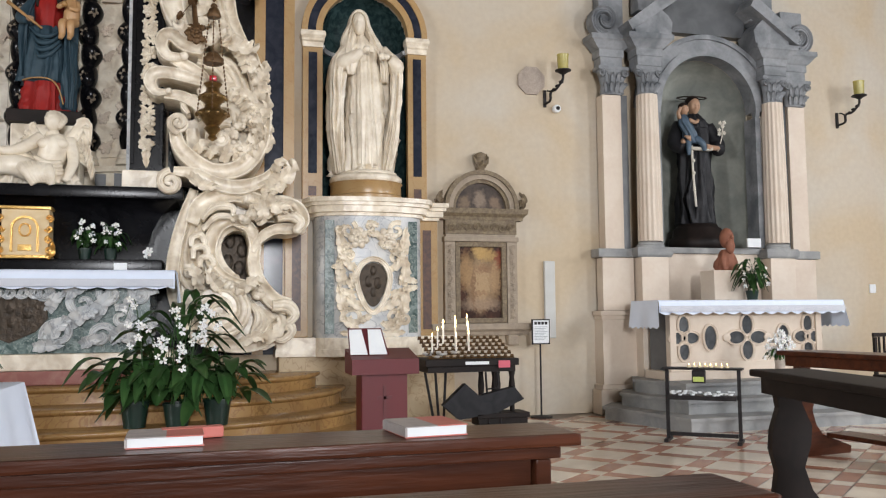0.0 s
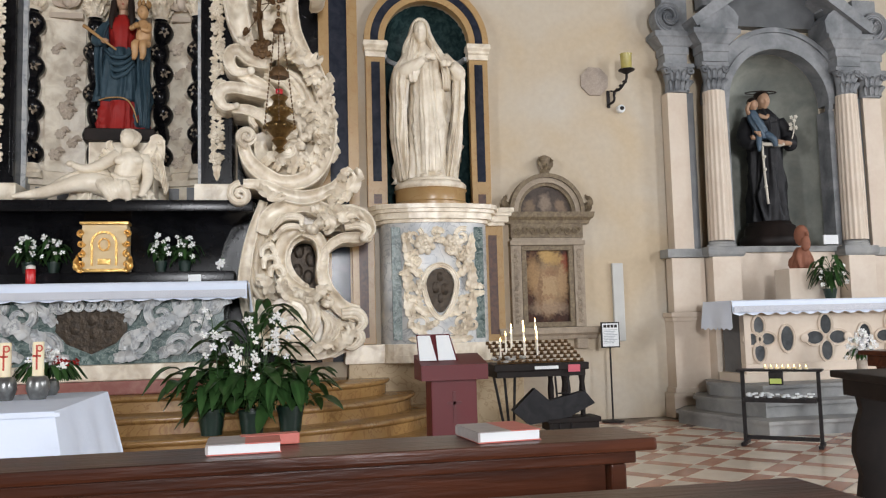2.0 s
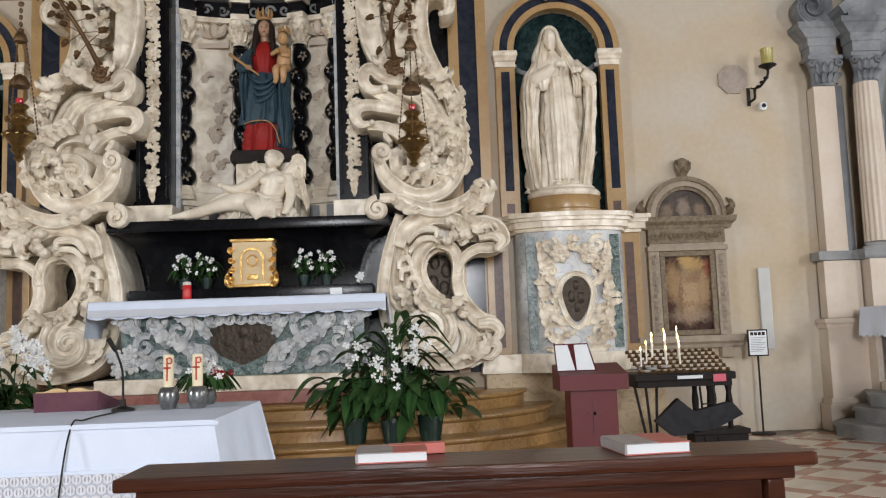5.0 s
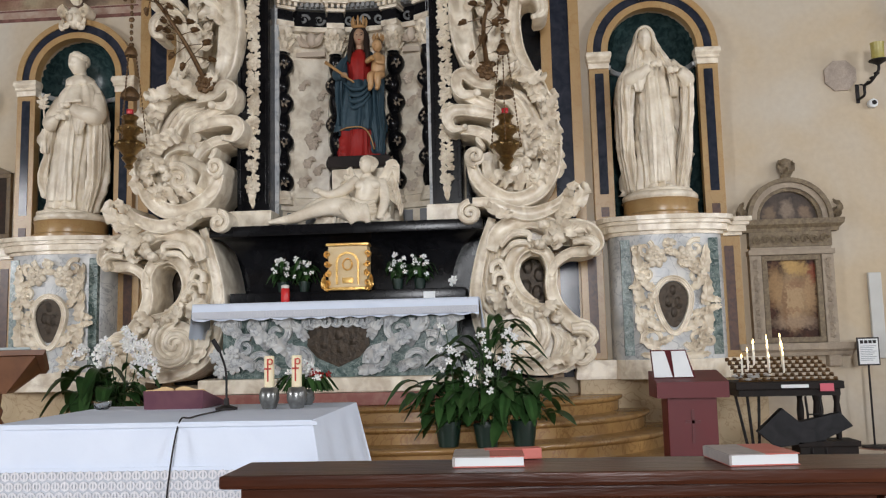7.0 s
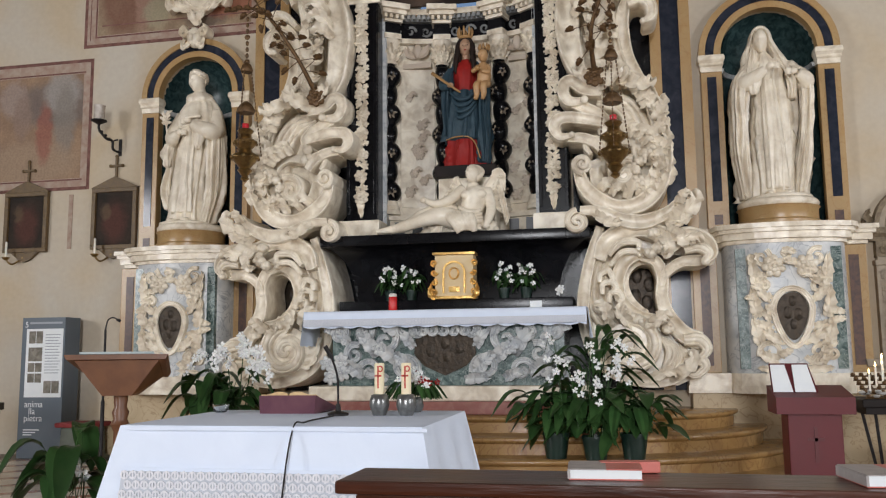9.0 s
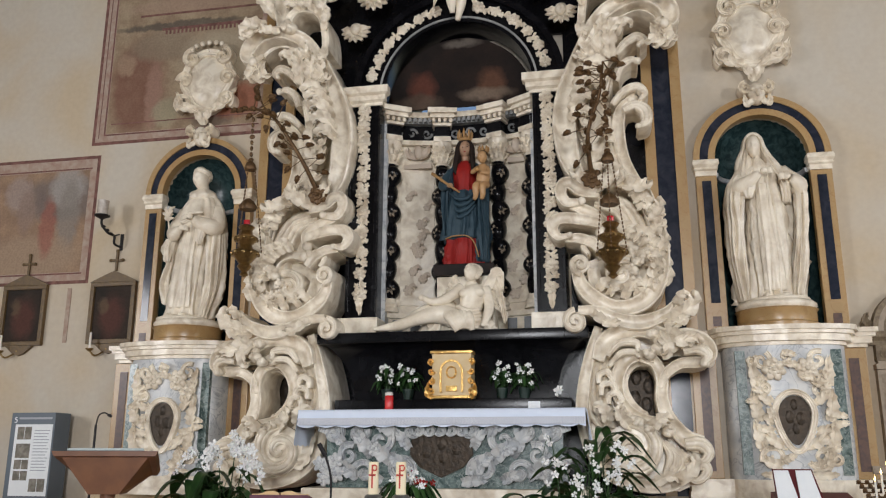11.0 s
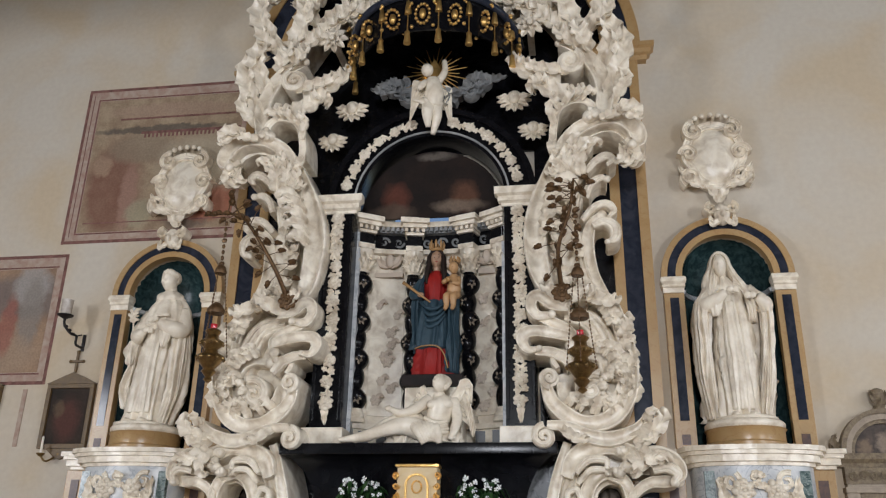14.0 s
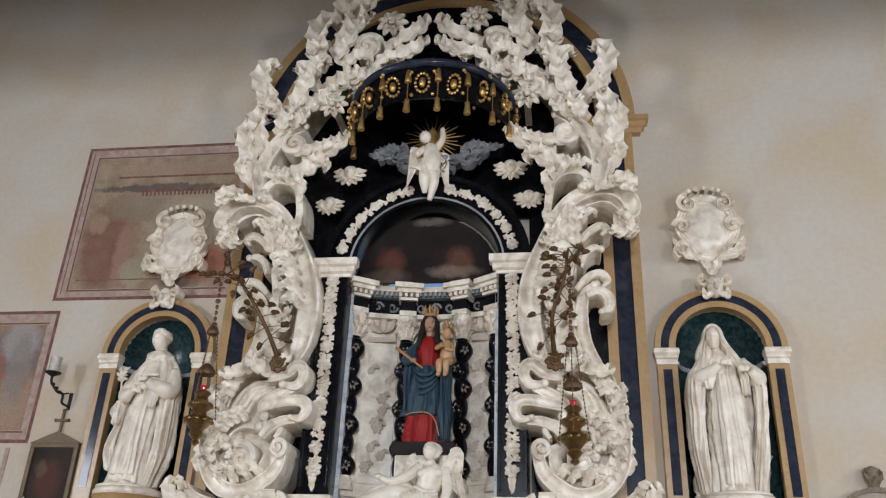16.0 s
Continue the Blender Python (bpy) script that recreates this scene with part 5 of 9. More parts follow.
    volute("crown_volute", 1.77, 7.21, 0.169, 60, -1.6, (0.091, 0.084, 0.063, 0.042), -0.76, 0.6)
    frond(1.92, 6.69, -0.51, 0.34, 0.25, -0.66, 0.12, 6, 0.25)
    frond(1.65, 6.93, -0.56, 0.33, 0.24, -0.66, 0.12, 6, 0.1)
    frond(1.76, 7.09, -0.53, 0.13, 0.18, -0.66, 0.12, 6, 0.1)
    frond(1.58, 6.95, -0.28, -0.11, 0.17, -0.66, 0.12, 6, -0.1)
    frond(2.24, 6.59, 0.16, 0.39, 0.16, -0.66, 0.12, 6, -0.2)
    frond(2.21, 6.71, 0.11, 0.88, 0.26, -0.66, 0.12, 6, -0.1)
    frond(2.13, 7.05, 0.08, 0.71, 0.27, -0.66, 0.12, 6, -0.1)
    frond(2.02, 7.68, 0.25, 0.81, 0.3, -0.66, 0.12, 6, -0.1)
    frond(1.99, 7.66, 0.29, 0.36, 0.19, -0.66, 0.12, 6, -0.1)
    frond(2.04, 7.39, -0.12, 0.33, 0.23, -0.66, 0.12, 6, 0)
    frond(1.91, 7.44, -0.24, 0.24, 0.21, -0.66, 0.12, 6, 0.2)
    bloom_at(1.29, 7.79, 0.176, -0.7)
    band("crown_stem", "cove", [(1.93, 7.56), (1.71, 7.93), (1.51, 8.22), (1.27, 8.4), (1.0, 8.48), (0.75, 8.61)], (0.183, 0.183, 0.168, 0.168, 0.152, 0.122), -0.55, 0.46)
    frond(1.94, 7.67, -0.14, 0.82, 0.28, -0.58, 0.14, 6, 0.15)
    frond(1.83, 8.13, -0.2, 0.43, 0.22, -0.58, 0.14, 6, 0.2)
    frond(1.93, 7.76, -0.48, 0.23, 0.25, -0.58, 0.14, 6, 0.2)
    frond(1.67, 7.91, -0.48, 0.31, 0.25, -0.58, 0.14, 6, 0.2)
    frond(1.55, 8.11, -0.47, 0.28, 0.25, -0.58, 0.14, 6, 0.1)
    frond(1.49, 8.06, -0.45, 0.03, 0.21, -0.58, 0.14, 6, -0.1)
    frond(1.34, 8.26, -0.47, 0.05, 0.23, -0.58, 0.14, 6, 0.1)
    frond(1.6, 8.15, -0.09, 0.46, 0.21, -0.58, 0.14, 6, 0)
    frond(1.54, 8.48, -0.05, 0.82, 0.33, -0.58, 0.14, 6, -0.1)
    frond(1.39, 8.68, -0.23, 0.75, 0.34, -0.58, 0.14, 6, 0.1)
    frond(1.31, 8.59, -0.23, 0.28, 0.23, -0.58, 0.14, 6, 0)
    frond(1.23, 8.5, -0.34, 0.08, 0.2, -0.58, 0.14, 6, 0)
    frond(1.47, 8.92, 0.22, -0.21, 0.2, -0.58, 0.14, 6, 0.1)
    frond(1.04, 8.19, -0.3, 0.16, 0.2, -0.58, 0.14, 6, 0)
    frond(1.2, 9.14, -0.28, 0.21, 0.19, -0.58, 0.14, 6, 0)
    frond(1.43, 9.22, -0.15, 0.84, 0.36, -0.58, 0.14, 6, 0)
    frond(1.2, 9.34, -0.39, 0.66, 0.33, -0.58, 0.14, 6, 0.1)
    frond(1.04, 9.66, -0.49, 0.47, 0.3, -0.58, 0.14, 6, 0.1)
    band("crown_stem", "cove", [(1.08, 8.08), (0.91, 8.35), (0.71, 8.59), (0.62, 8.77), (0.67, 8.95)], (0.155, 0.171, 0.155, 0.14, 0.109), -0.6, 0.5)
    volute("crown_volute", 0.91, 8.8, 0.193, 150, -1.7, (0.116, 0.108, 0.085, 0.054), -0.72, 0.6)
    frond(0.81, 8.45, -0.35, 0.1, 0.18, -0.6, 0.1, 5, 0)
    frond(0.66, 8.62, -0.54, 0.21, 0.23, -0.6, 0.1, 5, 0.1)
    frond(0.61, 8.82, -0.48, 0.37, 0.25, -0.6, 0.1, 5, 0.15)
    frond(0.54, 8.58, -0.27, 0.06, 0.17, -0.6, 0.1, 5, 0)
    bloom_at(0.59, 9.2, 0.199, -0.62)
    # leafy fringes on the larger bands
    fringe([(1.50, 2.98), (1.68, 2.86), (1.95, 2.80), (2.16, 2.9), (2.28, 3.2), (2.3, 3.5)], -0.88, 8, 0.15, 0.11, 1)
    fringe([(1.75, 3.5), (1.95, 3.45), (2.08, 3.3), (2.1, 3.1)], -0.9, 7, 0.14, 0.11, 1)
    fringe([(1.5, 4.18), (1.7, 4.1), (1.95, 3.95), (2.08, 3.7)], -0.86, 8, 0.16, 0.12, 1)
    fringe([(1.86, 4.5), (1.76, 4.85), (1.74, 5.1)], -0.78, 6, 0.16, 0.11, 1)
    fringe([(1.66, 4.5), (1.62, 4.85), (1.6, 5.2), (1.66, 5.5)], -0.80, 7, 0.15, 0.10, 1)
    # cherub heads beside the arch
    for x, z, r in ((1.29, 6.43, 0.13), (1.06, 6.88, 0.15)):
        b = B()
        ball(b, (s * x, -0.46, z + 0.02), (r * 0.5, r * 0.5, r * 0.58), 12)
        ball(b, (s * x, -0.46 - r * 0.5, z), (r * 0.1, r * 0.12, r * 0.12), 6)
        for k in range(14):
            a = math.pi * (k / 13.0) * 1.3 - 0.45
            ball(b, (s * x + r * 0.48 * math.cos(a), -0.42, z + 0.04 + r * 0.5 * math.sin(a)), r * 0.17, 8)
        for k in range(9):
            a = math.pi * (0.95 + 1.1 * k / 8)
            leaf(b, [(s * x, -0.40, z - r * 0.1), (s * x + r * 0.7 * math.cos(a), -0.46, z + r * 0.6 * math.sin(a)), (s * x + r * 1.35 * math.cos(a), -0.42, z + r * (1.1 * math.sin(a) + 0.15))], r * 0.7, 2, nu=14)
        part("winged_head", b, MARBLE, t, smooth=True)
    return t


altar_scroll(1)
altar_scroll(-1)

# ---- canopy over the shrine ----
canopy = thing("canopy", "black and gilt canopy with hanging tassels", "canopy", (0.05, 0, 0))
C0, R0 = -0.45, 1.08
b = B()
arc = [(-R0 * math.cos(math.pi * k / 28), C0 - 1.02 * math.sin(math.pi * k / 28)) for k in range(29)]
slab(b, [(-R0, -0.06)] + arc + [(R0, -0.06)], 7.74, 7.80)
slab(b, [(x * 0.94, y * 0.96) for x, y in [(-R0, -0.06)] + arc + [(R0, -0.06)]], 7.80, 7.95)
for k in range(5):
    f = 0.86 - 0.15 * k
    slab(b, [(x * f, y * f - 0.02) for x, y in [(-R0, -0.06)] + arc + [(R0, -0.06)]], 7.952 + 0.1 * k, 8.05 + 0.1 * k)
part("roof", b, BLACK, canopy, smooth=True)
b = B()
tube(b, [(x * 1.02, C0 + (y - C0) * 1.03, 7.80 - 0.16 * abs(x / R0) ** 6) for x, y in arc], 0.05, 10, 60)
tube(b, [(x * 0.97, C0 + (y - C0) * 0.97, 7.72 - 0.16 * abs(x / R0) ** 6) for x, y in arc], 0.022, 8, 60)
part("rim", b, BLUEBLACK, canopy, "glossy black moulded rim", smooth=True)
b = B()
rings(b, [[(x * f, C0 + (y - C0) * f, z) for f, z in ((1.0, 7.738), (0.98, 7.738), (0.96, 7.3), (0.985, 7.3))] for x, y in arc])
part("valance", b, BLACK, canopy, smooth=True)
for k in range(9):
    a = math.pi * (k + 0.5) / 9
    x, y = -R0 * math.cos(a), C0 - 1.02 * math.sin(a)
    b = B()
    ux, uy = math.sin(a), math.cos(a)
    def put(b, du, dz, r, out):
        ball(b, (x + ux * du - math.cos(a) * out, y + uy * du - math.sin(a) * out, 7.5 + dz), r, 8)
    for q in range(14):
        g = 2 * math.pi * q / 14
        put(b, 0.085 * math.cos(g), 0.14 * math.sin(g), 0.022, 0.03)
    put(b, 0, 0, (0.045, 0.045, 0.075), 0.03)
    for sx in (-1, 1):
        put(b, 0.13 * sx, -0.17, 0.025, 0.02), put(b, 0.14 * sx, 0.17, 0.025, 0.02), put(b, 0.16 * sx, 0.13, 0.018, 0.02)
    part("gilt_medallion", b, GOLD, canopy, smooth=True)
    b = B()
    ex, ey = -R0 * math.cos(math.pi * k / 9 + 0.0), C0 - 1.02 * math.sin(math.pi * k / 9)
    tube(b, [(ex, ey, 7.72), (ex, ey, 7.3)], 0.008, 6)
    lathe(b, [(0.012, 7.31), (0.035, 7.28), (0.03, 7.25), (0.045, 7.13), (0.042, 7.12)], (ex, ey, 0), 10)
    lathe(b, [(0.012, 7.74), (0.03, 7.70), (0.045, 7.55), (0.04, 7.54)], (ex, ey, 0), 10)
    part("tassel", b, GOLD, canopy, smooth=True)
gloria = thing("sunburst", "gilt triangle with rays among marble clouds", "carving", (0.05, 0, 0))
b = B()
for k in range(30):
    a = 2 * math.pi * k / 30
    L_ = 0.42 if k % 2 else 0.32
    tube(b, [(0.1 * math.cos(a), -0.55, 7.28 + 0.1 * math.sin(a)), (L_ * math.cos(a), -0.5, 7.28 + L_ * math.sin(a))], (0.014, 0.003), 5, 2)
part("rays", b, GOLD, gloria)
part("triangle", prism(B(), [(-0.16, 7.2), (0.16, 7.2), (0, 7.46)], -0.60, -0.52), GOLD, gloria)
b = B()
rn = random.Random(3)
for k in range(16):
    a = math.pi * (0.98 + 1.04 * k / 15)
    r = 0.40 + 0.16 * (k % 3) / 2
    cx_, cz_ = r * 1.15 * math.cos(a), 7.20 + 0.5 * r * math.sin(a)
    ribbon(b, spiral(cx_, cz_, 0.11, 0.02, rn.uniform(0, 360), 1.2 * rn.choice((-1, 1)), 12), (0.08, 0.07, 0.04), -0.44 - 0.05 * (k % 3), 0.14, 22)
    leaf(b, [(cx_, -0.44, cz_), (cx_ * 1.15, -0.52, cz_ - 0.02), (cx_ * 1.4, -0.44, cz_ + 0.06)], 0.16, 4, nu=16)
part("clouds", b, STONE, gloria, "grey-white marble clouds", smooth=True)

# ---- statues ----
def statue(name, bm, material, label, at=(0, 0, 0), turn=0):
    ob = single(name, bm, material, label, "statue", smooth="all")
    ob.matrix_world = pose(*at, 0, 0, turn)
    return ob


# veiled nun: tunic, scapular, open mantle, hand on the breast, other hand raised
b = B()
robe(b, [(0.02, -0.06, -0.02, 0.25, 0.20), (0.25, -0.06, -0.02, 0.24, 0.19), (0.6, -0.05, -0.03, 0.24, 0.19), (0.95, -0.05, -0.03, 0.22, 0.18), (1.2, -0.06, -0.01, 0.20, 0.16), (1.4, -0.07, 0.01, 0.22, 0.15), (1.5, -0.09, 0.01, 0.12, 0.11), (1.56, -0.1, 0.0, 0.075, 0.08)], 11, 0.06, phase=0.4, twist=0.4)
robe(b, [(0.10, -0.04, -0.17, 0.13, 0.06), (0.5, -0.05, -0.18, 0.12, 0.06), (0.9, -0.07, -0.17, 0.10, 0.06), (1.25, -0.08, -0.12, 0.08, 0.06)], 8, 0.05, 64, 50, phase=2.0, twist=0.3)
robe(b, [(0.0, -0.05, 0.12, 0.38, 0.13), (0.5, -0.05, 0.12, 0.42, 0.12), (1.0, -0.04, 0.12, 0.42, 0.12), (1.3, -0.05, 0.10, 0.36, 0.13), (1.45, -0.07, 0.08, 0.22, 0.12), (1.55, -0.09, 0.06, 0.1, 0.08)], 13, 0.07, phase=1.0, twist=0.4)
robe(b, [(0.02, -0.36, 0.02, 0.07, 0.13), (0.4, -0.40, -0.01, 0.10, 0.15), (0.8, -0.42, -0.04, 0.10, 0.17), (1.1, -0.40, -0.05, 0.12, 0.18), (1.32, -0.30, -0.02, 0.15, 0.16), (1.46, -0.16, 0.02, 0.13, 0.12)], 9, 0.085, 84, 64, phase=2.6, twist=0.6)
robe(b, [(0.05, 0.23, 0.02, 0.07, 0.12), (0.35, 0.29, 0.02, 0.09, 0.12), (0.7, 0.34, 0.0, 0.07, 0.14), (1.0, 0.36, -0.04, 0.07, 0.15), (1.22, 0.35, -0.07, 0.08, 0.14), (1.34, 0.28, -0.02, 0.11, 0.13), (1.46, 0.10, 0.02, 0.12, 0.11)], 9, 0.085, 84, 64, phase=4.4, twist=0.6)
tube(b, [(-0.28, -0.02, 1.38), (-0.36, -0.12, 1.22), (-0.25, -0.22, 1.25), (-0.12, -0.26, 1.33)], (0.10, 0.10, 0.075, 0.045), 14, 26)
tube(b, [(0.18, 0.0, 1.40), (0.34, -0.08, 1.22), (0.34, -0.18, 1.22), (0.25, -0.24, 1.27)], (0.10, 0.10, 0.085, 0.05), 14, 26)
robe(b, [(1.08, -0.26, -0.20, 0.05, 0.04), (1.18, -0.25, -0.21, 0.08, 0.06), (1.27, -0.22, -0.21, 0.07, 0.06)], 5, 0.08, 30, 16)
for x, y, z, e in ((-0.06, -0.27, 1.36, 1), (0.19, -0.26, 1.29, -1)):
    ball(b, (x, y, z), (0.05, 0.03, 0.035), 12)
    for k in range(4):
        tube(b, [(x + e * 0.03, y - 0.01, z + 0.02 - 0.016 * k), (x + e * 0.07, y - 0.025, z + 0.016 - 0.016 * k), (x + e * 0.095, y - 0.01, z + 0.004 - 0.014 * k)], (0.012, 0.011, 0.007), 6, 8)
face(b, (-0.13, -0.085, 1.685), (0.082, 0.105, 0.125), -0.25, 0.1)
tube(b, [(-0.08, 0.01, 1.45), (-0.10, -0.01, 1.56), (-0.12, -0.03, 1.64)], (0.085, 0.062, 0.06), 12, 10)
# wimple round the face and veil falling to both shoulders
loops = []
for k in range(31):
    u = k / 30
    a = math.pi * (-0.28 + 1.56 * u)
    fall_ = max(0.0, -math.sin(a))
    xi, zi = -0.125 - 0.095 * math.cos(a) * (1 + 1.5 * fall_), 1.69 + 0.135 * math.sin(a) - 0.16 * fall_
    xo, zo = -0.115 - 0.135 * math.cos(a) * (1 + 1.9 * fall_), 1.70 + 0.165 * math.sin(a) - 0.2 * fall_
    loops.append([(xi, -0.07, zi), (xi - 0.01 * math.cos(a), -0.10, zi + 0.012), (xo, -0.05, zo), (xo * 1.02, 0.06, zo), (-0.1 + (xo + 0.1) * 0.6, 0.14, zo - 0.02), (-0.1 + (xi + 0.1) * 0.6, 0.06, zi - 0.02)])
rings(b, loops)
robe(b, [(1.05, 0.21, -0.03, 0.05, 0.10), (1.25, 0.20, -0.05, 0.06, 0.11), (1.45, 0.11, -0.03, 0.07, 0.11), (1.62, 0.02, 0.0, 0.05, 0.1), (1.72, -0.02, 0.02, 0.03, 0.08)], 7, 0.08, 56, 36, phase=1)
robe(b, [(1.22, -0.30, -0.08, 0.05, 0.10), (1.4, -0.27, -0.07, 0.07, 0.11), (1.58, -0.22, -0.02, 0.05, 0.10), (1.7, -0.21, 0.02, 0.03, 0.08)], 7, 0.08, 56, 36, phase=3)
ball(b, (-0.11, 0.05, 1.71), (0.115, 0.10, 0.14), 16)
ball(b, (-0.14, -0.2, 0.04), (0.055, 0.11, 0.04), 12), ball(b, (0.06, -0.2, 0.04), (0.055, 0.11, 0.04), 12)
lathe(b, [(0.37, -0.02), (0.37, 0.02), (0.34, 0.03)], seg=28)
statue("nun_statue", b, STATUE, "white marble statue of a veiled nun in long robes", (3.50, -0.12, 2.84)).scale = (0.91, 0.95, 1.06)

# tonsured monk: habit, scapular, short cape, open mantle
b = B()
robe(b, [(0.05, 0.03, -0.02, 0.27, 0.20), (0.3, 0.03, -0.02, 0.25, 0.19), (0.6, 0.05, -0.03, 0.23, 0.19), (0.95, 0.10, -0.03, 0.21, 0.18), (1.2, 0.13, -0.02, 0.20, 0.17), (1.45, 0.16, 0.01, 0.24, 0.16), (1.58, 0.15, 0.01, 0.12, 0.11), (1.66, 0.14, 0.0, 0.08, 0.08)], 11, 0.06, phase=1.4, twist=0.5)
robe(b, [(0.14, 0.0, -0.18, 0.15, 0.06), (0.5, 0.03, -0.19, 0.14, 0.06), (0.9, 0.07, -0.18, 0.11, 0.06), (1.2, 0.1, -0.13, 0.08, 0.06)], 8, 0.05, 64, 50, phase=1.0, twist=0.3)
robe(b, [(0.02, 0.28, 0.04, 0.10, 0.16), (0.4, 0.40, 0.02, 0.12, 0.18), (0.8, 0.42, 0.0, 0.11, 0.18), (1.15, 0.40, 0.0, 0.10, 0.17), (1.4, 0.30, 0.02, 0.12, 0.15), (1.52, 0.2, 0.02, 0.1, 0.12)], 9, 0.085, 84, 64, phase=3, twist=0.6)
robe(b, [(0.22, -0.24, 0.06, 0.10, 0.10), (0.45, -0.30, 0.04, 0.11, 0.12), (0.7, -0.22, 0.02, 0.09, 0.14), (1.0, -0.16, 0.0, 0.09, 0.15), (1.3, -0.06, 0.02, 0.1, 0.15), (1.5, 0.06, 0.02, 0.1, 0.12)], 9, 0.09, 84, 64, phase=5, twist=0.7)
robe(b, [(1.20, 0.16, -0.03, 0.33, 0.22), (1.32, 0.17, -0.02, 0.32, 0.22), (1.46, 0.17, 0.0, 0.27, 0.19), (1.57, 0.16, 0.01, 0.17, 0.14), (1.63, 0.15, 0.0, 0.10, 0.10)], 9, 0.035, 84, 36, phase=0.6, twist=0.3)
robe(b, [(1.52, 0.16, -0.02, 0.19, 0.16), (1.57, 0.16, -0.02, 0.20, 0.17), (1.63, 0.15, 0.0, 0.15, 0.14), (1.66, 0.15, 0.01, 0.1, 0.1)], 5, 0.03, 48, 14, phase=2)
tube(b, [(0.38, -0.02, 1.38), (0.45, -0.12, 1.14), (0.32, -0.24, 1.14), (0.18, -0.27, 1.2)], (0.10, 0.105, 0.095, 0.06), 14, 26)
robe(b, [(0.90, 0.26, -0.24, 0.03, 0.03), (1.0, 0.27, -0.24, 0.07, 0.06), (1.14, 0.28, -0.23, 0.09, 0.08), (1.22, 0.28, -0.22, 0.06, 0.06)], 5, 0.07, 36, 20)
tube(b, [(-0.08, -0.02, 1.36), (-0.18, -0.1, 1.12), (-0.12, -0.22, 1.04), (-0.02, -0.27, 1.1)], (0.10, 0.10, 0.08, 0.045), 14, 26)
for x, y, z, e in ((0.02, -0.28, 1.11, 1), (0.12, -0.28, 1.25, -1)):
    ball(b, (x, y, z), (0.05, 0.035, 0.035), 12)
    for k in range(4):
        tube(b, [(x + e * 0.03, y - 0.01, z + 0.02 - 0.016 * k), (x + e * 0.07, y - 0.025, z + 0.014 - 0.016 * k), (x + e * 0.1, y - 0.01, z + 0.002 - 0.014 * k)], (0.012, 0.011, 0.007), 6, 8)
box(b, 0.10, 0.32, -0.31, -0.26, 1.27, 1.30, 0.006)
tube(b, [(-0.22, -0.18, 0.85), (-0.2, -0.22, 1.05), (-0.24, -0.2, 1.28)], (0.012, 0.014, 0.01), 8, 12)
for k in range(9):
    a = k * 2.4
    leaf(b, [(-0.24, -0.2, 1.22 + 0.015 * k), (-0.24 + 0.04 * math.cos(a), -0.22, 1.25 + 0.015 * k), (-0.24 + 0.08 * math.cos(a), -0.2 + 0.03 * math.sin(a), 1.26 + 0.018 * k)], 0.05, 2, nu=10, nv=4, thick=0.006)
robe(b, [(0.72, -0.24, -0.12, 0.04, 0.05), (0.86, -0.24, -0.13, 0.08, 0.07), (1.0, -0.2, -0.14, 0.08, 0.08)], 5, 0.1, 36, 20, phase=2)
face(b, (0.13, -0.06, 1.80), (0.105, 0.12, 0.15), -0.25, 0.12)
tube(b, [(0.15, 0, 1.58), (0.14, -0.02, 1.75)], (0.09, 0.07), 12, 6)
for k in range(26):
    a = 2 * math.pi * k / 26
    ball(b, (0.14 + 0.10 * math.cos(a), -0.035 + 0.115 * math.sin(a), 1.89 - 0.06 * max(0, math.sin(a)) - 0.03 * abs(math.cos(a)) + 0.008 * math.sin(3 * k)), (0.032, 0.032, 0.038), 8)
for sx in (-1, 1):
    ball(b, (0.13 + sx * 0.1, -0.02, 1.79), (0.02, 0.03, 0.04), 8)
ball(b, (-0.1, -0.2, 0.04), (0.06, 0.12, 0.04), 12), ball(b, (0.1, -0.2, 0.04), (0.06, 0.12, 0.04), 12)
lathe(b, [(0.36, -0.02), (0.36, 0.02), (0.33, 0.03)], seg=28)
statue("monk_statue", b, STATUE, "white marble statue of a tonsured monk in a cape", (-3.52, -0.12, 2.84)).scale = (0.93, 0.95, 1.03)

# painted wooden figure with child, on its block
b = B()
robe(b, [(0.0, 0, 0, 0.25, 0.17), (0.15, 0, 0, 0.24, 0.16), (0.45, 0, 0, 0.21, 0.15)], 11, 0.07, 100, 40, mi=1, twist=0.3)
robe(b, [(0.30, -0.02, -0.02, 0.245, 0.18), (0.5, -0.01, -0.02, 0.24, 0.18), (0.72, 0, -0.02, 0.21, 0.16), (0.86, 0, -0.02, 0.185, 0.14)], 9, 0.055, 100, 44, mi=0, twist=0.5, phase=1)
for k in range(4):
    tube(b, [(-0.17 + 0.02 * k, -0.12, 0.84 - 0.05 * k), (-0.06, -0.20, 0.74 - 0.07 * k), (0.05, -0.205, 0.74 - 0.06 * k), (0.14, -0.17, 0.82 - 0.05 * k)], (0.012, 0.022, 0.022, 0.01), 8, 18, mi=0)
tube(b, [(-0.22, -0.12, 0.30), (-0.10, -0.20, 0.31), (0.05, -0.215, 0.30), (0.13, -0.2, 0.22), (0.18, -0.18, 0.06)], 0.008, 6, 24, mi=4)
robe(b, [(0.03, 0.21, -0.03, 0.06, 0.13), (0.35, 0.20, -0.03, 0.08, 0.15), (0.75, 0.19, -0.02, 0.07, 0.14)], 8, 0.1, 64, 36, mi=0)
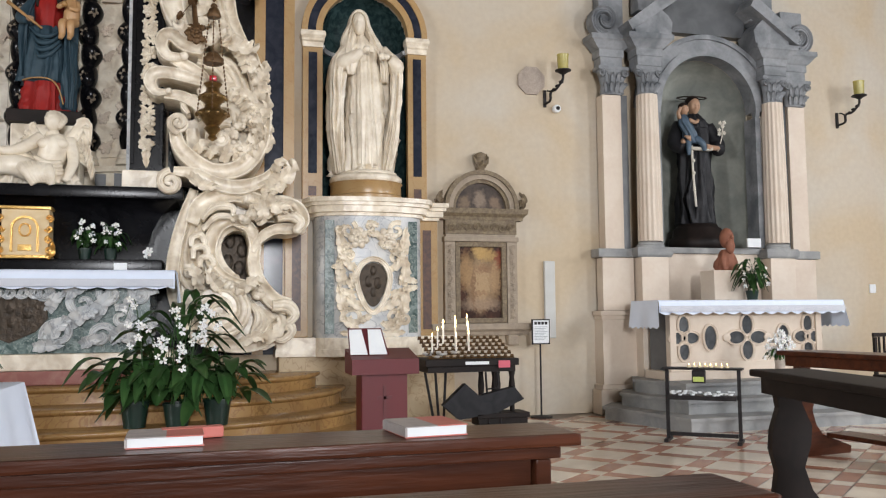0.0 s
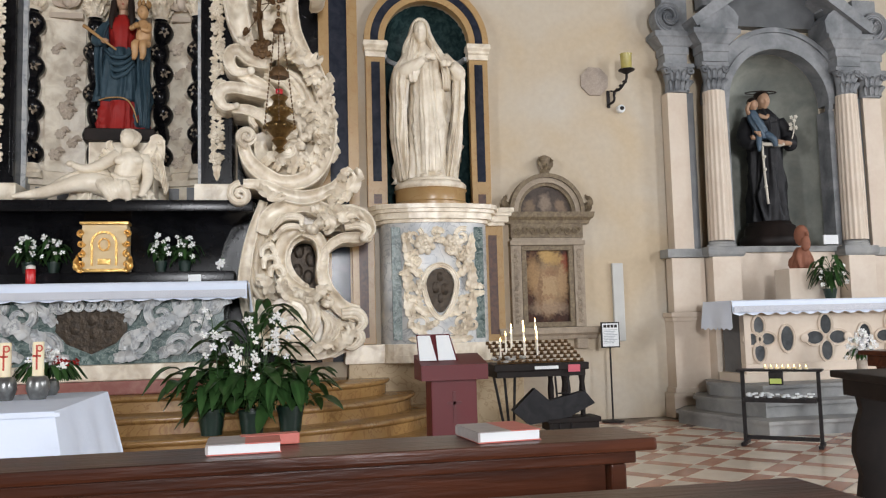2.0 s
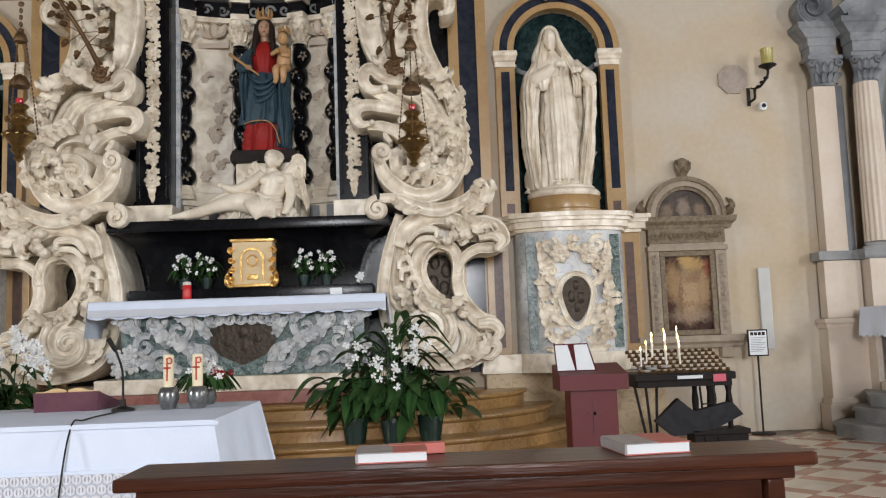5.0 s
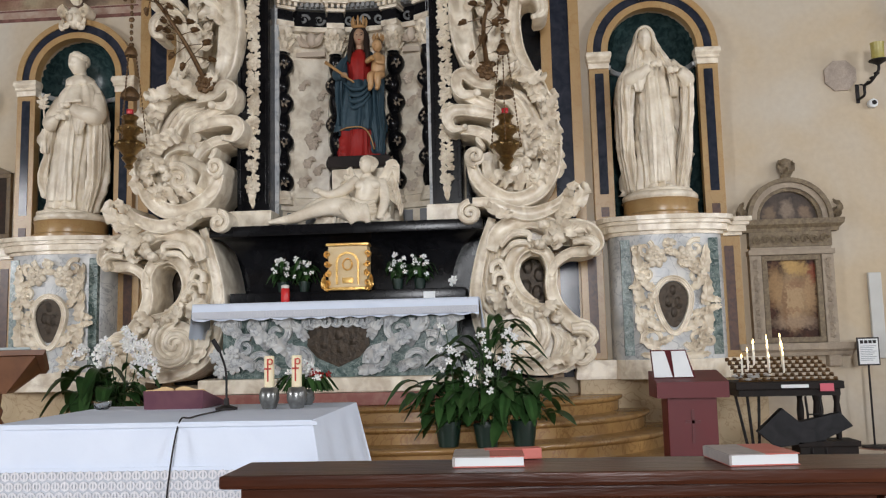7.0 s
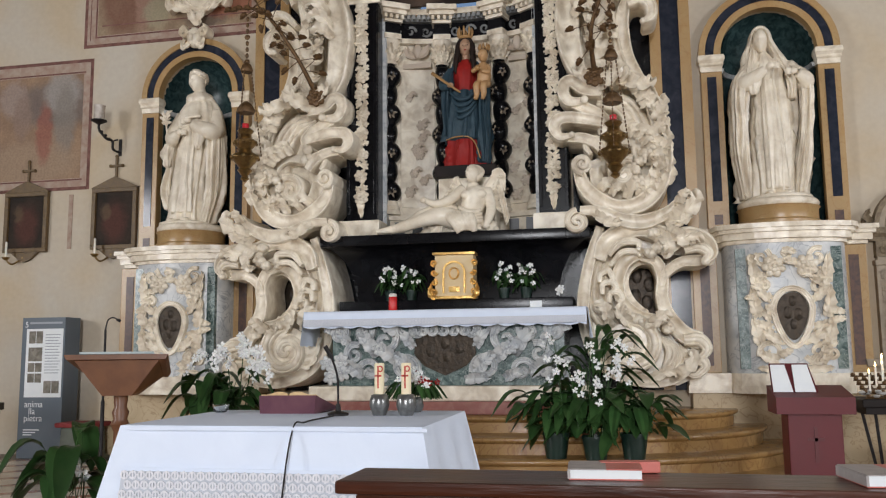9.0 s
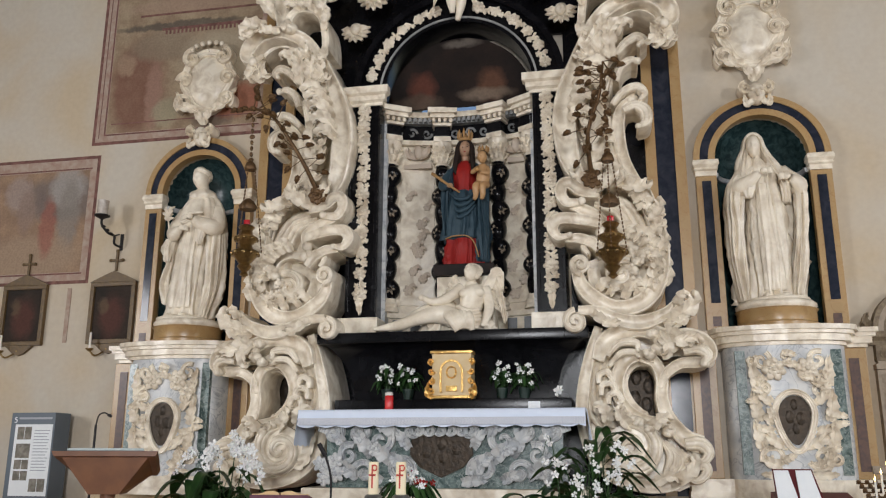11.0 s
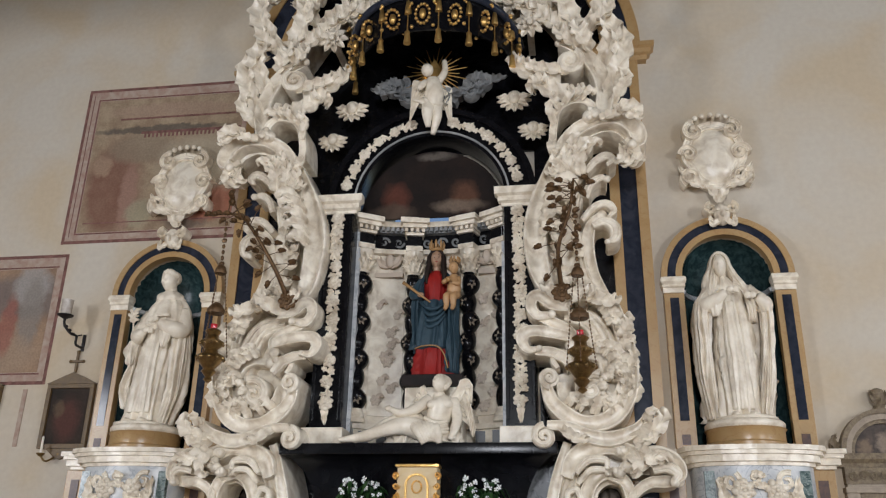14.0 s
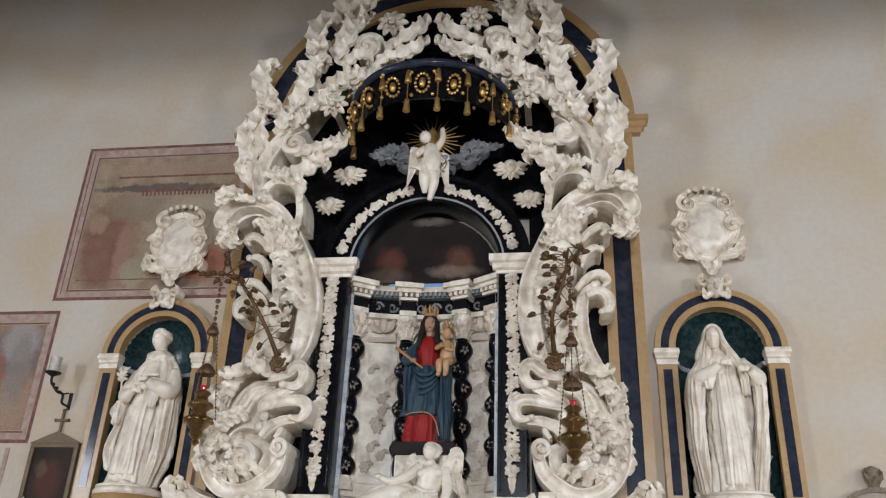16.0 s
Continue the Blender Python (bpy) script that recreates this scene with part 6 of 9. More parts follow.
robe(b, [(0.82, 0.0, -0.01, 0.15, 0.13), (0.95, 0.0, -0.02, 0.135, 0.125), (1.1, 0, -0.02, 0.15, 0.12), (1.2, 0, 0.0, 0.10, 0.09), (1.24, 0, 0, 0.055, 0.06)], 6, 0.025, 60, 24, mi=1, twist=0.2)
robe(b, [(0.3, 0.0, 0.09, 0.27, 0.09), (0.8, 0.0, 0.09, 0.26, 0.09), (1.1, 0.0, 0.08, 0.23, 0.08), (1.24, 0, 0.06, 0.13, 0.07)], 6, 0.04, 60, 30, mi=0)
robe(b, [(0.35, -0.23, 0.0, 0.04, 0.12), (0.75, -0.22, -0.01, 0.06, 0.12), (1.0, -0.19, 0.0, 0.06, 0.11), (1.2, -0.11, 0.02, 0.05, 0.08)], 7, 0.1, 56, 36, mi=0)
tube(b, [(-0.17, 0, 1.12), (-0.25, -0.08, 0.95), (-0.18, -0.18, 0.90)], (0.06, 0.065, 0.045), 12, 16, mi=0)
ball(b, (-0.15, -0.21, 0.90), (0.04, 0.03, 0.03), 10, mi=2)
tube(b, [(-0.36, -0.22, 1.05), (-0.03, -0.24, 0.80)], (0.02, 0.010), 8, 4, mi=4)
tube(b, [(0, 0, 1.2), (0, -0.02, 1.3)], (0.05, 0.048), 12, 6, mi=2)
face(b, (0, -0.035, 1.38), (0.07, 0.082, 0.102), 0.12, 0.06, mi=2)
loops = []
for k in range(25):
    a = math.pi * (-0.42 + 1.84 * k / 24)
    d = max(0.0, -math.sin(a))
    loops.append([(-(0.068 + 0.03 * d) * math.cos(a), -0.07, 1.395 + 0.085 * math.sin(a) - 0.14 * d), (-(0.10 + 0.03 * d) * math.cos(a), -0.06, 1.40 + 0.115 * math.sin(a) - 0.15 * d), (-(0.105 + 0.03 * d) * math.cos(a), 0.05, 1.40 + 0.115 * math.sin(a) - 0.15 * d), (-0.05 * math.cos(a), 0.07, 1.39 + 0.05 * math.sin(a) - 0.1 * d)])
rings(b, loops, mi=3)
for sx in (-1, 1):
    tube(b, [(sx * 0.082, -0.05, 1.42), (sx * 0.09, -0.07, 1.30), (sx * 0.105, -0.10, 1.18), (sx * 0.10, -0.12, 1.06)], (0.03, 0.034, 0.03, 0.012), 8, 20, mi=3)
    ball(b, (0.01 + sx * 0.027, -0.104, 1.388), (0.012, 0.006, 0.005), 8, mi=3)
    tube(b, [(0.01 + sx * 0.012, -0.112, 1.405), (0.01 + sx * 0.028, -0.11, 1.412), (0.01 + sx * 0.044, -0.095, 1.405)], 0.003, 6, 6, mi=3)
ball(b, (0.012, -0.118, 1.328), (0.016, 0.006, 0.006), 8, mi=1)
for x, z, r, h in ((0.0, 1.485, 0.075, 0.13), (0.22, 1.315, 0.052, 0.09)):
    lathe(b, [(r, z), (r * 1.02, z + 0.02), (r * 0.95, z + 0.025)], (x, -0.03, 0), 14, mi=4)
    for k in range(8):
        a = math.pi * k / 4
        tube(b, [(x + r * math.cos(a), -0.03 + r * math.sin(a), z + 0.02), (x + 1.12 * r * math.cos(a), -0.03 + 1.12 * r * math.sin(a), z + h * 0.6), (x + 1.05 * r * math.cos(a), -0.03 + 1.05 * r * math.sin(a), z + h)], (0.014, 0.016, 0.004), 6, 8, mi=4)
# the child: plain small figure
tube(b, [(0.22, -0.14, 0.90), (0.235, -0.15, 1.02), (0.22, -0.12, 1.14)], (0.075, 0.078, 0.05), 14, 16, mi=5)
for dx in (-0.03, 0.05):
    tube(b, [(0.22 + dx, -0.16, 0.90), (0.19 + dx, -0.25, 0.86), (0.19 + dx, -0.25, 0.76), (0.18 + dx, -0.28, 0.70)], (0.048, 0.042, 0.032, 0.02), 10, 16, mi=5)
tube(b, [(0.17, -0.14, 1.11), (0.12, -0.22, 1.04), (0.16, -0.27, 1.04)], (0.03, 0.028, 0.02), 8, 10, mi=5)
tube(b, [(0.28, -0.14, 1.11), (0.29, -0.21, 1.02), (0.22, -0.26, 1.02)], (0.03, 0.028, 0.02), 8, 10, mi=5)
ball(b, (0.18, -0.28, 1.05), 0.03, 10, mi=4)
face(b, (0.22, -0.13, 1.24), (0.058, 0.066, 0.075), -0.2, 0.05, mi=5)
ball(b, (0.22, -0.10, 1.275), (0.06, 0.06, 0.055), 12, mi=3)
statue("madonna_statue", b, [TEALROBE, REDROBE, SKIN, HAIR, OCHRE, BODYPAINT], "painted wooden figure in red and blue holding a child", (0.10, -0.36, 3.335)).scale = (1.0, 1.0, 1.03)
single("statue_block", boxed(-0.25, 0.45, -0.55, -0.15, 3.20, 3.332, bevel=0.012), BLACKWOOD, "dark wooden block under the painted statue", "pedestal")
single("statue_pedestal", boxed(-0.22, 0.44, -0.48, -0.14, 2.524, 3.198, bevel=0.015), MARBLE, "white marble pedestal under the painted statue", "pedestal")

# reclining angel on the black ledge
b = B()
tube(b, [(0.10, 0.0, 0.06), (0.12, -0.01, 0.18), (0.16, -0.02, 0.30), (0.185, -0.02, 0.41), (0.16, -0.01, 0.49), (0.15, -0.02, 0.55)], (0.15, 0.125, 0.135, 0.145, 0.085, 0.055), 18, 32)
for sx in (-1, 1):
    ball(b, (0.18 + sx * 0.07, -0.12, 0.40), (0.075, 0.045, 0.055), 12)
face(b, (0.165, -0.05, 0.635), (0.07, 0.085, 0.098), -0.6, -0.3)
for k in range(18):
    a = 2 * math.pi * k / 18
    ball(b, (0.185 + 0.072 * math.cos(a), -0.01 + 0.05 * math.sin(2 * a), 0.655 + 0.072 * math.sin(a)), (0.035, 0.035, 0.03), 8)
ball(b, (0.185, 0.0, 0.65), (0.08, 0.08, 0.09), 14)
tube(b, [(0.07, -0.08, 0.10), (-0.18, -0.16, 0.17), (-0.42, -0.17, 0.12), (-0.62, -0.16, 0.06), (-0.80, -0.16, 0.035), (-0.90, -0.18, 0.02)], (0.12, 0.10, 0.072, 0.06, 0.035, 0.02), 14, 40)
tube(b, [(0.07, 0.0, 0.12), (-0.15, -0.06, 0.23), (-0.36, -0.10, 0.20), (-0.55, -0.14, 0.09), (-0.70, -0.17, 0.03)], (0.12, 0.10, 0.075, 0.055, 0.03), 14, 36)
tube(b, [(0.30, -0.02, 0.46), (0.36, -0.06, 0.27), (0.34, -0.13, 0.12), (0.30, -0.18, 0.02)], (0.072, 0.056, 0.046, 0.032), 12, 24)
tube(b, [(0.06, -0.03, 0.47), (-0.09, -0.12, 0.35), (-0.22, -0.17, 0.30), (-0.34, -0.18, 0.34)], (0.07, 0.056, 0.046, 0.03), 12, 24)
ball(b, (-0.36, -0.18, 0.35), (0.05, 0.03, 0.035), 10)
for k in range(6):
    leaf(b, [(0.26, 0.08, 0.46), (0.36 + 0.012 * k, 0.07, 0.56 - 0.05 * k), (0.45 + 0.012 * k, 0.05, 0.50 - 0.06 * k), (0.44 + 0.016 * k, 0.03, 0.36 - 0.055 * k)], 0.10, 3, nu=20, thick=0.012)
leaf(b, [(0.28, 0.06, 0.40), (0.40, 0.04, 0.60), (0.46, 0.03, 0.64), (0.50, 0.02, 0.45)], 0.14, 3, nu=22, thick=0.014)
for k in range(5):
    leaf(b, [(0.10, 0.08, 0.40), (0.02 - 0.01 * k, 0.05, 0.47 - 0.01 * k), (-0.03 - 0.035 * k, 0.03, 0.58 - 0.06 * k), (-0.02 - 0.05 * k, 0.02, 0.62 - 0.075 * k)], 0.10, 3, nu=20, thick=0.012)
# cloth over the hips that falls on the ledge
for k in range(7):
    u = k / 6
    tube(b, [(-0.16 + 0.30 * u, -0.10, 0.24 - 0.05 * u), (-0.10 + 0.26 * u, -0.20, 0.17 - 0.02 * u), (-0.02 + 0.2 * u, -0.24, 0.08), (0.04 + 0.16 * u, -0.23, -0.03 + 0.03 * math.sin(3 * u))], (0.03, 0.045, 0.05, 0.03), 10, 22)
for k in range(4):
    tube(b, [(0.02 + 0.03 * k, -0.13 - 0.01 * k, 0.26 - 0.03 * k), (0.14 + 0.02 * k, -0.18, 0.19 - 0.03 * k), (0.26 + 0.01 * k, -0.13, 0.22 - 0.04 * k)], (0.02, 0.035, 0.02), 8, 14)
robe(b, [(0.0, -0.20, -0.02, 0.18, 0.10), (0.14, -0.18, 0.0, 0.20, 0.11), (0.30, -0.14, 0.02, 0.12, 0.09), (0.36, -0.12, 0.02, 0.06, 0.05)], 7, 0.08, 60, 26, phase=1)
robe(b, [(0.0, 0.22, -0.06, 0.20, 0.12), (0.06, 0.22, -0.06, 0.20, 0.13), (0.14, 0.2, -0.03, 0.14, 0.1)], 8, 0.09, 60, 20)
statue("reclining_angel_statue", b, STATUE, "white marble reclining angel lying on the black ledge", (0.06, -0.70, 2.535))

# hanging putto under the canopy
b = B()
tube(b, [(0, 0, 0.70), (0.02, -0.05, 0.5), (0, 0, 0.34)], (0.09, 0.12, 0.11), 14, 16)
ball(b, (-0.08, -0.04, 0.82), (0.08, 0.08, 0.09), 12)
tube(b, [(0.07, 0, 0.68), (0.15, -0.04, 0.84), (0.14, -0.06, 1.0)], (0.05, 0.045, 0.03), 10, 12)
tube(b, [(-0.08, 0, 0.66), (-0.16, -0.06, 0.56), (-0.18, -0.08, 0.5)], (0.05, 0.045, 0.03), 10, 12)
tube(b, [(-0.04, 0, 0.36), (-0.07, -0.06, 0.18), (-0.04, 0, 0.02)], (0.085, 0.07, 0.03), 12, 14)
tube(b, [(0.05, 0, 0.36), (0.06, -0.03, 0.16), (0.03, 0.02, -0.06)], (0.085, 0.065, 0.03), 12, 14)
for s in (-1, 1):
    for k in range(4):
        leaf(b, [(s * 0.06, 0.06, 0.62), (s * 0.2, 0.02, 0.62 - 0.08 * k), (s * (0.24 + 0.01 * k), 0.02, 0.48 - 0.13 * k)], 0.11, 2, nu=12)
robe(b, [(0.3, 0.0, 0.0, 0.14, 0.1), (0.36, 0, 0, 0.17, 0.12), (0.42, 0, 0, 0.14, 0.1)], 7, 0.14, 40, 12)
statue("putto_statue", b, STATUE, "white marble putto hanging below the canopy", (0.03, -0.62, 6.42), 25)

# ---- side altar with the painted friar ----
CX = 7.98
side = thing("side_altar", "grey stone side altar with columns and a broken pediment", "altar", (CX, 0, 0))
side.scale = (1, 0.55, 1)
b = B()
slab(b, [(-1.58, 0), (-1.58, -0.42), (-0.70, -0.42), (-0.70, -0.30), (0.70, -0.30), (0.70, -0.42), (1.58, -0.42), (1.58, 0)], 0.0, 1.26)
part("base_wall", b, PINKSTONE, side)
for s in (-1, 1):
    b = B()
    box(b, *sorted((s * 0.72, s * 1.13)), -0.74, -0.42, 0.0, 1.24, 0.008)
    box(b, *sorted((s * 0.70, s * 1.15)), -0.76, -0.42, 1.24, 1.32, 0.008)
    part("lower_pedestal", b, PINKSTONE, side)
    b = B()
    box(b, *sorted((s * 1.152, s * 1.62)), -0.48, -0.05, 1.20, 1.26, 0.012)
    box(b, *sorted((s * 1.152, s * 1.60)), -0.45, -0.05, 1.15, 1.20, 0.008)
    part("pier_moulding", b, PINKSTONE, side)
    b = B()
    box(b, *sorted((s * 1.152, s * 1.64)), -0.50, -0.05, 0.0, 0.30, 0.012)
    box(b, *sorted((s * 1.152, s * 1.61)), -0.46, -0.05, 0.30, 0.36, 0.012)
    part("pier_plinth", b, PINKSTONE, side)
    b = B()
    box(b, *sorted((s * 0.74, s * 1.11)), -0.70, -0.30, 1.32, 1.92, 0.008)
    box(b, *sorted((s * 1.13, s * 1.56)), -0.40, -0.1, 1.262, 1.92, 0.008)
    part("pedestal", b, PINKSTONE, side)
    b = B()
    moulding(b, *sorted((s * 0.78, s * 1.07)), -0.30, [(0.40, 1.922), (0.43, 1.95), (0.44, 2.0), (0.41, 2.04)])
    for v in b.verts:
        v.co.x = s * 0.925 + (v.co.x - s * 0.925) * 0.42
    box(b, *sorted((s * 1.12, s * 1.62)), -0.45, -0.05, 1.925, 2.03, 0.012)
    part("pedestal_cap", b, STONE, side)
    # fluted column
    b = B()
    loops = []
    for k in range(13):
        u = k / 12
        z = 2.12 + 1.86 * u
        r = 0.158 - 0.022 * u * u
        loops.append([(s * 0.925 + (r * (1 - 0.07 * (0.5 + 0.5 * math.cos(16 * a)))) * math.cos(a), -0.52 + 1.7 * (r * (1 - 0.07 * (0.5 + 0.5 * math.cos(16 * a)))) * math.sin(a), z) for a in np.linspace(0, 2 * math.pi, 96, endpoint=False)])
    rings(b, loops)
    c = part("column", b, PINKSTONE, side, "fluted warm stone column", smooth=True)
    b = lathe(B(), [(0.19, 2.042), (0.19, 2.07), (0.165, 2.08), (0.175, 2.10), (0.145, 2.122)], (s * 0.925, -0.52, 0), 24)
    part("column_base", b, STONE, c, smooth=True)
    for nm, cx, cy, w in (("capital", s * 0.925, -0.52, 0.13), ("pilaster_capital", s * 1.36, -0.30, 0.15)):
        b = B()
        lathe(b, [(w * 0.95, 3.985), (w, 4.0), (w * 0.95, 4.1), (w * 1.15, 4.25), (w * 1.3, 4.29)], (cx, cy, 0), 20)
        box(b, cx - w * 1.4, cx + w * 1.4, cy - w * 1.3, cy + w, 4.29, 4.34, 0.008)
        for k in range(9):
            a = math.pi + math.pi * k / 8
            for z, h, q in ((4.0, 0.13, 1.0), (4.1, 0.15, 1.1)):
                leaf(b, [(cx + w * q * math.cos(a + q), cy + w * q * math.sin(a + q), z), (cx + w * 1.12 * math.cos(a + q), cy + w * 1.12 * math.sin(a + q), z + h * 0.6), (cx + w * 1.45 * math.cos(a + q), cy + w * 1.45 * math.sin(a + q), z + h)], 0.075, 2, nu=8, nv=4, thick=0.006, side=(math.cos(a + q), math.sin(a + q), 0))
        for sx in (-1, 1):
            ribbon(b, spiral(cx + sx * w * 1.1, 4.25, 0.05, 0.01, 90, 1.4 * sx, 12), (0.03, 0.02), cy - w * 1.35, 0.08, 24)
        part(nm, b, DIMSTONE, side, smooth=True)
    b = B()
    box(b, *sorted((s * 1.24, s * 1.50)), -0.36, -0.05, 2.032, 3.985, 0.006)
    part("pilaster", b, PINKSTONE, side)
    b = B()
    box(b, *sorted((s * 1.13, s * 1.235)), -0.28, -0.05, 2.032, 4.0)
    part("dark_strip", b, DARKSTONE, side)
    b = B()
    for x0, x1, yw, pr in ((0.76, 1.09, -0.30, 0.40), (1.22, 1.52, -0.05, 0.35)):
        a, c2 = sorted((s * x0, s * x1))
        prof = [(pr, 4.342), (pr, 4.46), (pr + 0.02, 4.47), (pr + 0.02, 4.56), (pr + 0.05, 4.58), (pr + 0.12, 4.66), (pr + 0.15, 4.68), (pr + 0.15, 4.74)]
        m_ = (a + c2) / 2
        loops = [[(a - (d - pr), yw, z), (a - (d - pr), yw - d, z), (c2 + (d - pr), yw - d, z), (c2 + (d - pr), yw, z)] for d, z in prof]
        rings(b, loops)
    part("entablature", b, DIMSTONE, side)
    # broken pediment: raking blocks and curved scroll shoulders
    b = B()
    P = [(1.12, 4.742), (0.62, 4.742), (0.60, 4.92), (0.66, 5.0), (0.86, 5.16), (1.16, 4.92)]
    prism(b, [(s * x, z) for x, z in P], -0.76, -0.1)
    prism(b, [(s * x, z) for x, z in ((0.52, 5.22), (0.60, 5.36), (1.26, 4.86), (1.20, 4.75))], -0.88, -0.1)
    part("raking_cornice", b, DIMSTONE, side)
    b = B()
    box(b, *sorted((s * 1.18, s * 1.52)), -0.36, -0.05, 4.745, 5.3, 0.01)
    ribbon(b, [(s * x, z) for x, z in spiral(1.44, 4.95, 0.2, 0.03, -90, 1.4, 18)], (0.1, 0.08), -0.48, 0.3, 34)
    box(b, *sorted((s * 0.66, s * 1.0)), -0.5, -0.1, 5.1, 5.9, 0.01)
    part("attic_block", b, DIMSTONE, side, smooth=True)
    b = B()
    box(b, *sorted((s * 0.70, s * 0.78)), -0.42, 0.02, 2.06, 3.80, 0.004)
    moulding(b, *sorted((s * 0.70, s * 0.76)), -0.30, [(0.13, 3.80), (0.15, 3.84), (0.16, 3.88)], ends=False)
    part("inner_jamb", b, DIMSTONE, side)
for r0, r1, y in ((0.70, 0.80, -0.42), (0.80, 0.92, -0.38), (0.92, 0.98, -0.44)):
    part("arch_band", arch_band(B(), 0.02, 3.885, r0, r1, y, -0.0), DIMSTONE, side, smooth=True)
part("attic_panel", boxed(-0.66, 0.66, -0.24, -0.0, 4.90, 6.2), DARKSTONE, side)
part("sill", boxed(-0.70, 0.72, -0.44, 1.0, 1.98, 2.055, bevel=0.01), STONE, side)
part("sill_wall", boxed(-0.72, 0.72, -0.35, -0.30, 1.27, 1.98), PINKSTONE, side)
part("niche_lining", niche_shell(0.02, 0.70, 2.057, 3.885, 1.0), NICHEGREY, side, "grey plastered niche", smooth=True)
# steps of the side altar
steps2 = thing("altar_steps", "three worn grey stone steps before the side altar", "steps", (CX, 0, 0))
for xb, xs, xc, f, z in ((1.47, 1.78, 1.50, 2.02, 0.15), (1.32, 1.56, 1.34, 1.72, 0.30), (1.20, 1.38, 1.18, 1.42, 0.45)):
    b = slab(B(), [(-xb, -0.24), (-xs, -0.64), (-xc, -f), (xc, -f), (xs, -0.64), (xb, -0.24)], z - 0.15, z - 0.035)
    slab(b, [(-xb - 0.01, -0.24), (-xs - 0.03, -0.64), (-xc - 0.02, -f - 0.03), (xc + 0.02, -f - 0.03), (xs + 0.03, -0.64), (xb + 0.01, -0.24)], z - 0.035, z)
    part("step", b, STONE, steps2)
# altar table with pierced front
tab = thing("side_altar_table", "cream stone altar table with quatrefoil openings", "altar table", (CX - 0.06, -0.98, 0.45))
b = B()
box(b, -1.02, 1.02, 0.10, 0.5, 0, 0.86)
part("core", b, DARKSTONE, tab)
b = B()
for x0, x1, z0, z1 in ((-1.04, 1.04, 0, 0.20), (-1.04, 1.04, 0.76, 0.86), (-1.04, -0.96, 0.2, 0.76), (0.96, 1.04, 0.2, 0.76)):
    box(b, x0, x1, 0.0, 0.099, z0, z1, 0.006)
box(b, -1.10, 1.10, -0.06, 0.5, 0.0, 0.10, 0.01)
box(b, -0.96, 0.96, 0.03, 0.099, 0.2, 0.76)
part("pierced_front", b, PINKSTONE, tab, "cream stone tracery")
DARKGLASS = mat("black_veined_marble", (0.03, 0.034, 0.038), 0.25, vary=(0.10, 0.105, 0.11), scale=9, amount=0.6)
holes = [(0.0 + 0.15 * math.cos(q), 0.48 + 0.15 * math.sin(q), 0.078, 0.112, q) for q in (0, math.pi / 2, math.pi, -math.pi / 2)]
holes += [(s * 0.50, 0.48, 0.085, 0.14, math.pi / 2) for s in (-1, 1)]
holes += [(s * x, 0.48 + dz, 0.07, 0.105, q) for s in (-1, 1) for x, dz, q in ((0.85, 0.15, math.pi / 2), (0.85, -0.15, math.pi / 2), (0.76, 0.0, 0), (0.93, 0.0, 0))]
for x, z, rw, rl, q in holes:
    def oval(k, lo, hi):
        return [(x + (rl * k) * math.cos(u) * math.cos(q) - (rw * k) * math.sin(u) * math.sin(q), z + (rl * k) * math.cos(u) * math.sin(q) + (rw * k) * math.sin(u) * math.cos(q)) for u in np.linspace(lo, hi, 25)]
    part("dark_inlay", prism(B(), oval(1.0, 0, 2 * math.pi)[:-1], 0.024, 0.031), DARKGLASS, tab)
    part("inlay_ring", ribbon(B(), oval(1.1, 0, 2 * math.pi), (0.026,), 0.005, 0.04, 40), PINKSTONE, tab, smooth=True)
for s in (-1, 1):
    part("round_boss", lathe(B(), [(0.05, 0), (0.05, 0.02), (0.02, 0.035)], seg=16), PINKSTONE, tab, smooth=True).matrix_local = pose(s * 0.28, 0.03, 0.48, 90)
part("top_slab", boxed(-1.14, 1.14, -0.08, 0.56, 0.862, 0.915, bevel=0.01), PINKSTONE, tab)


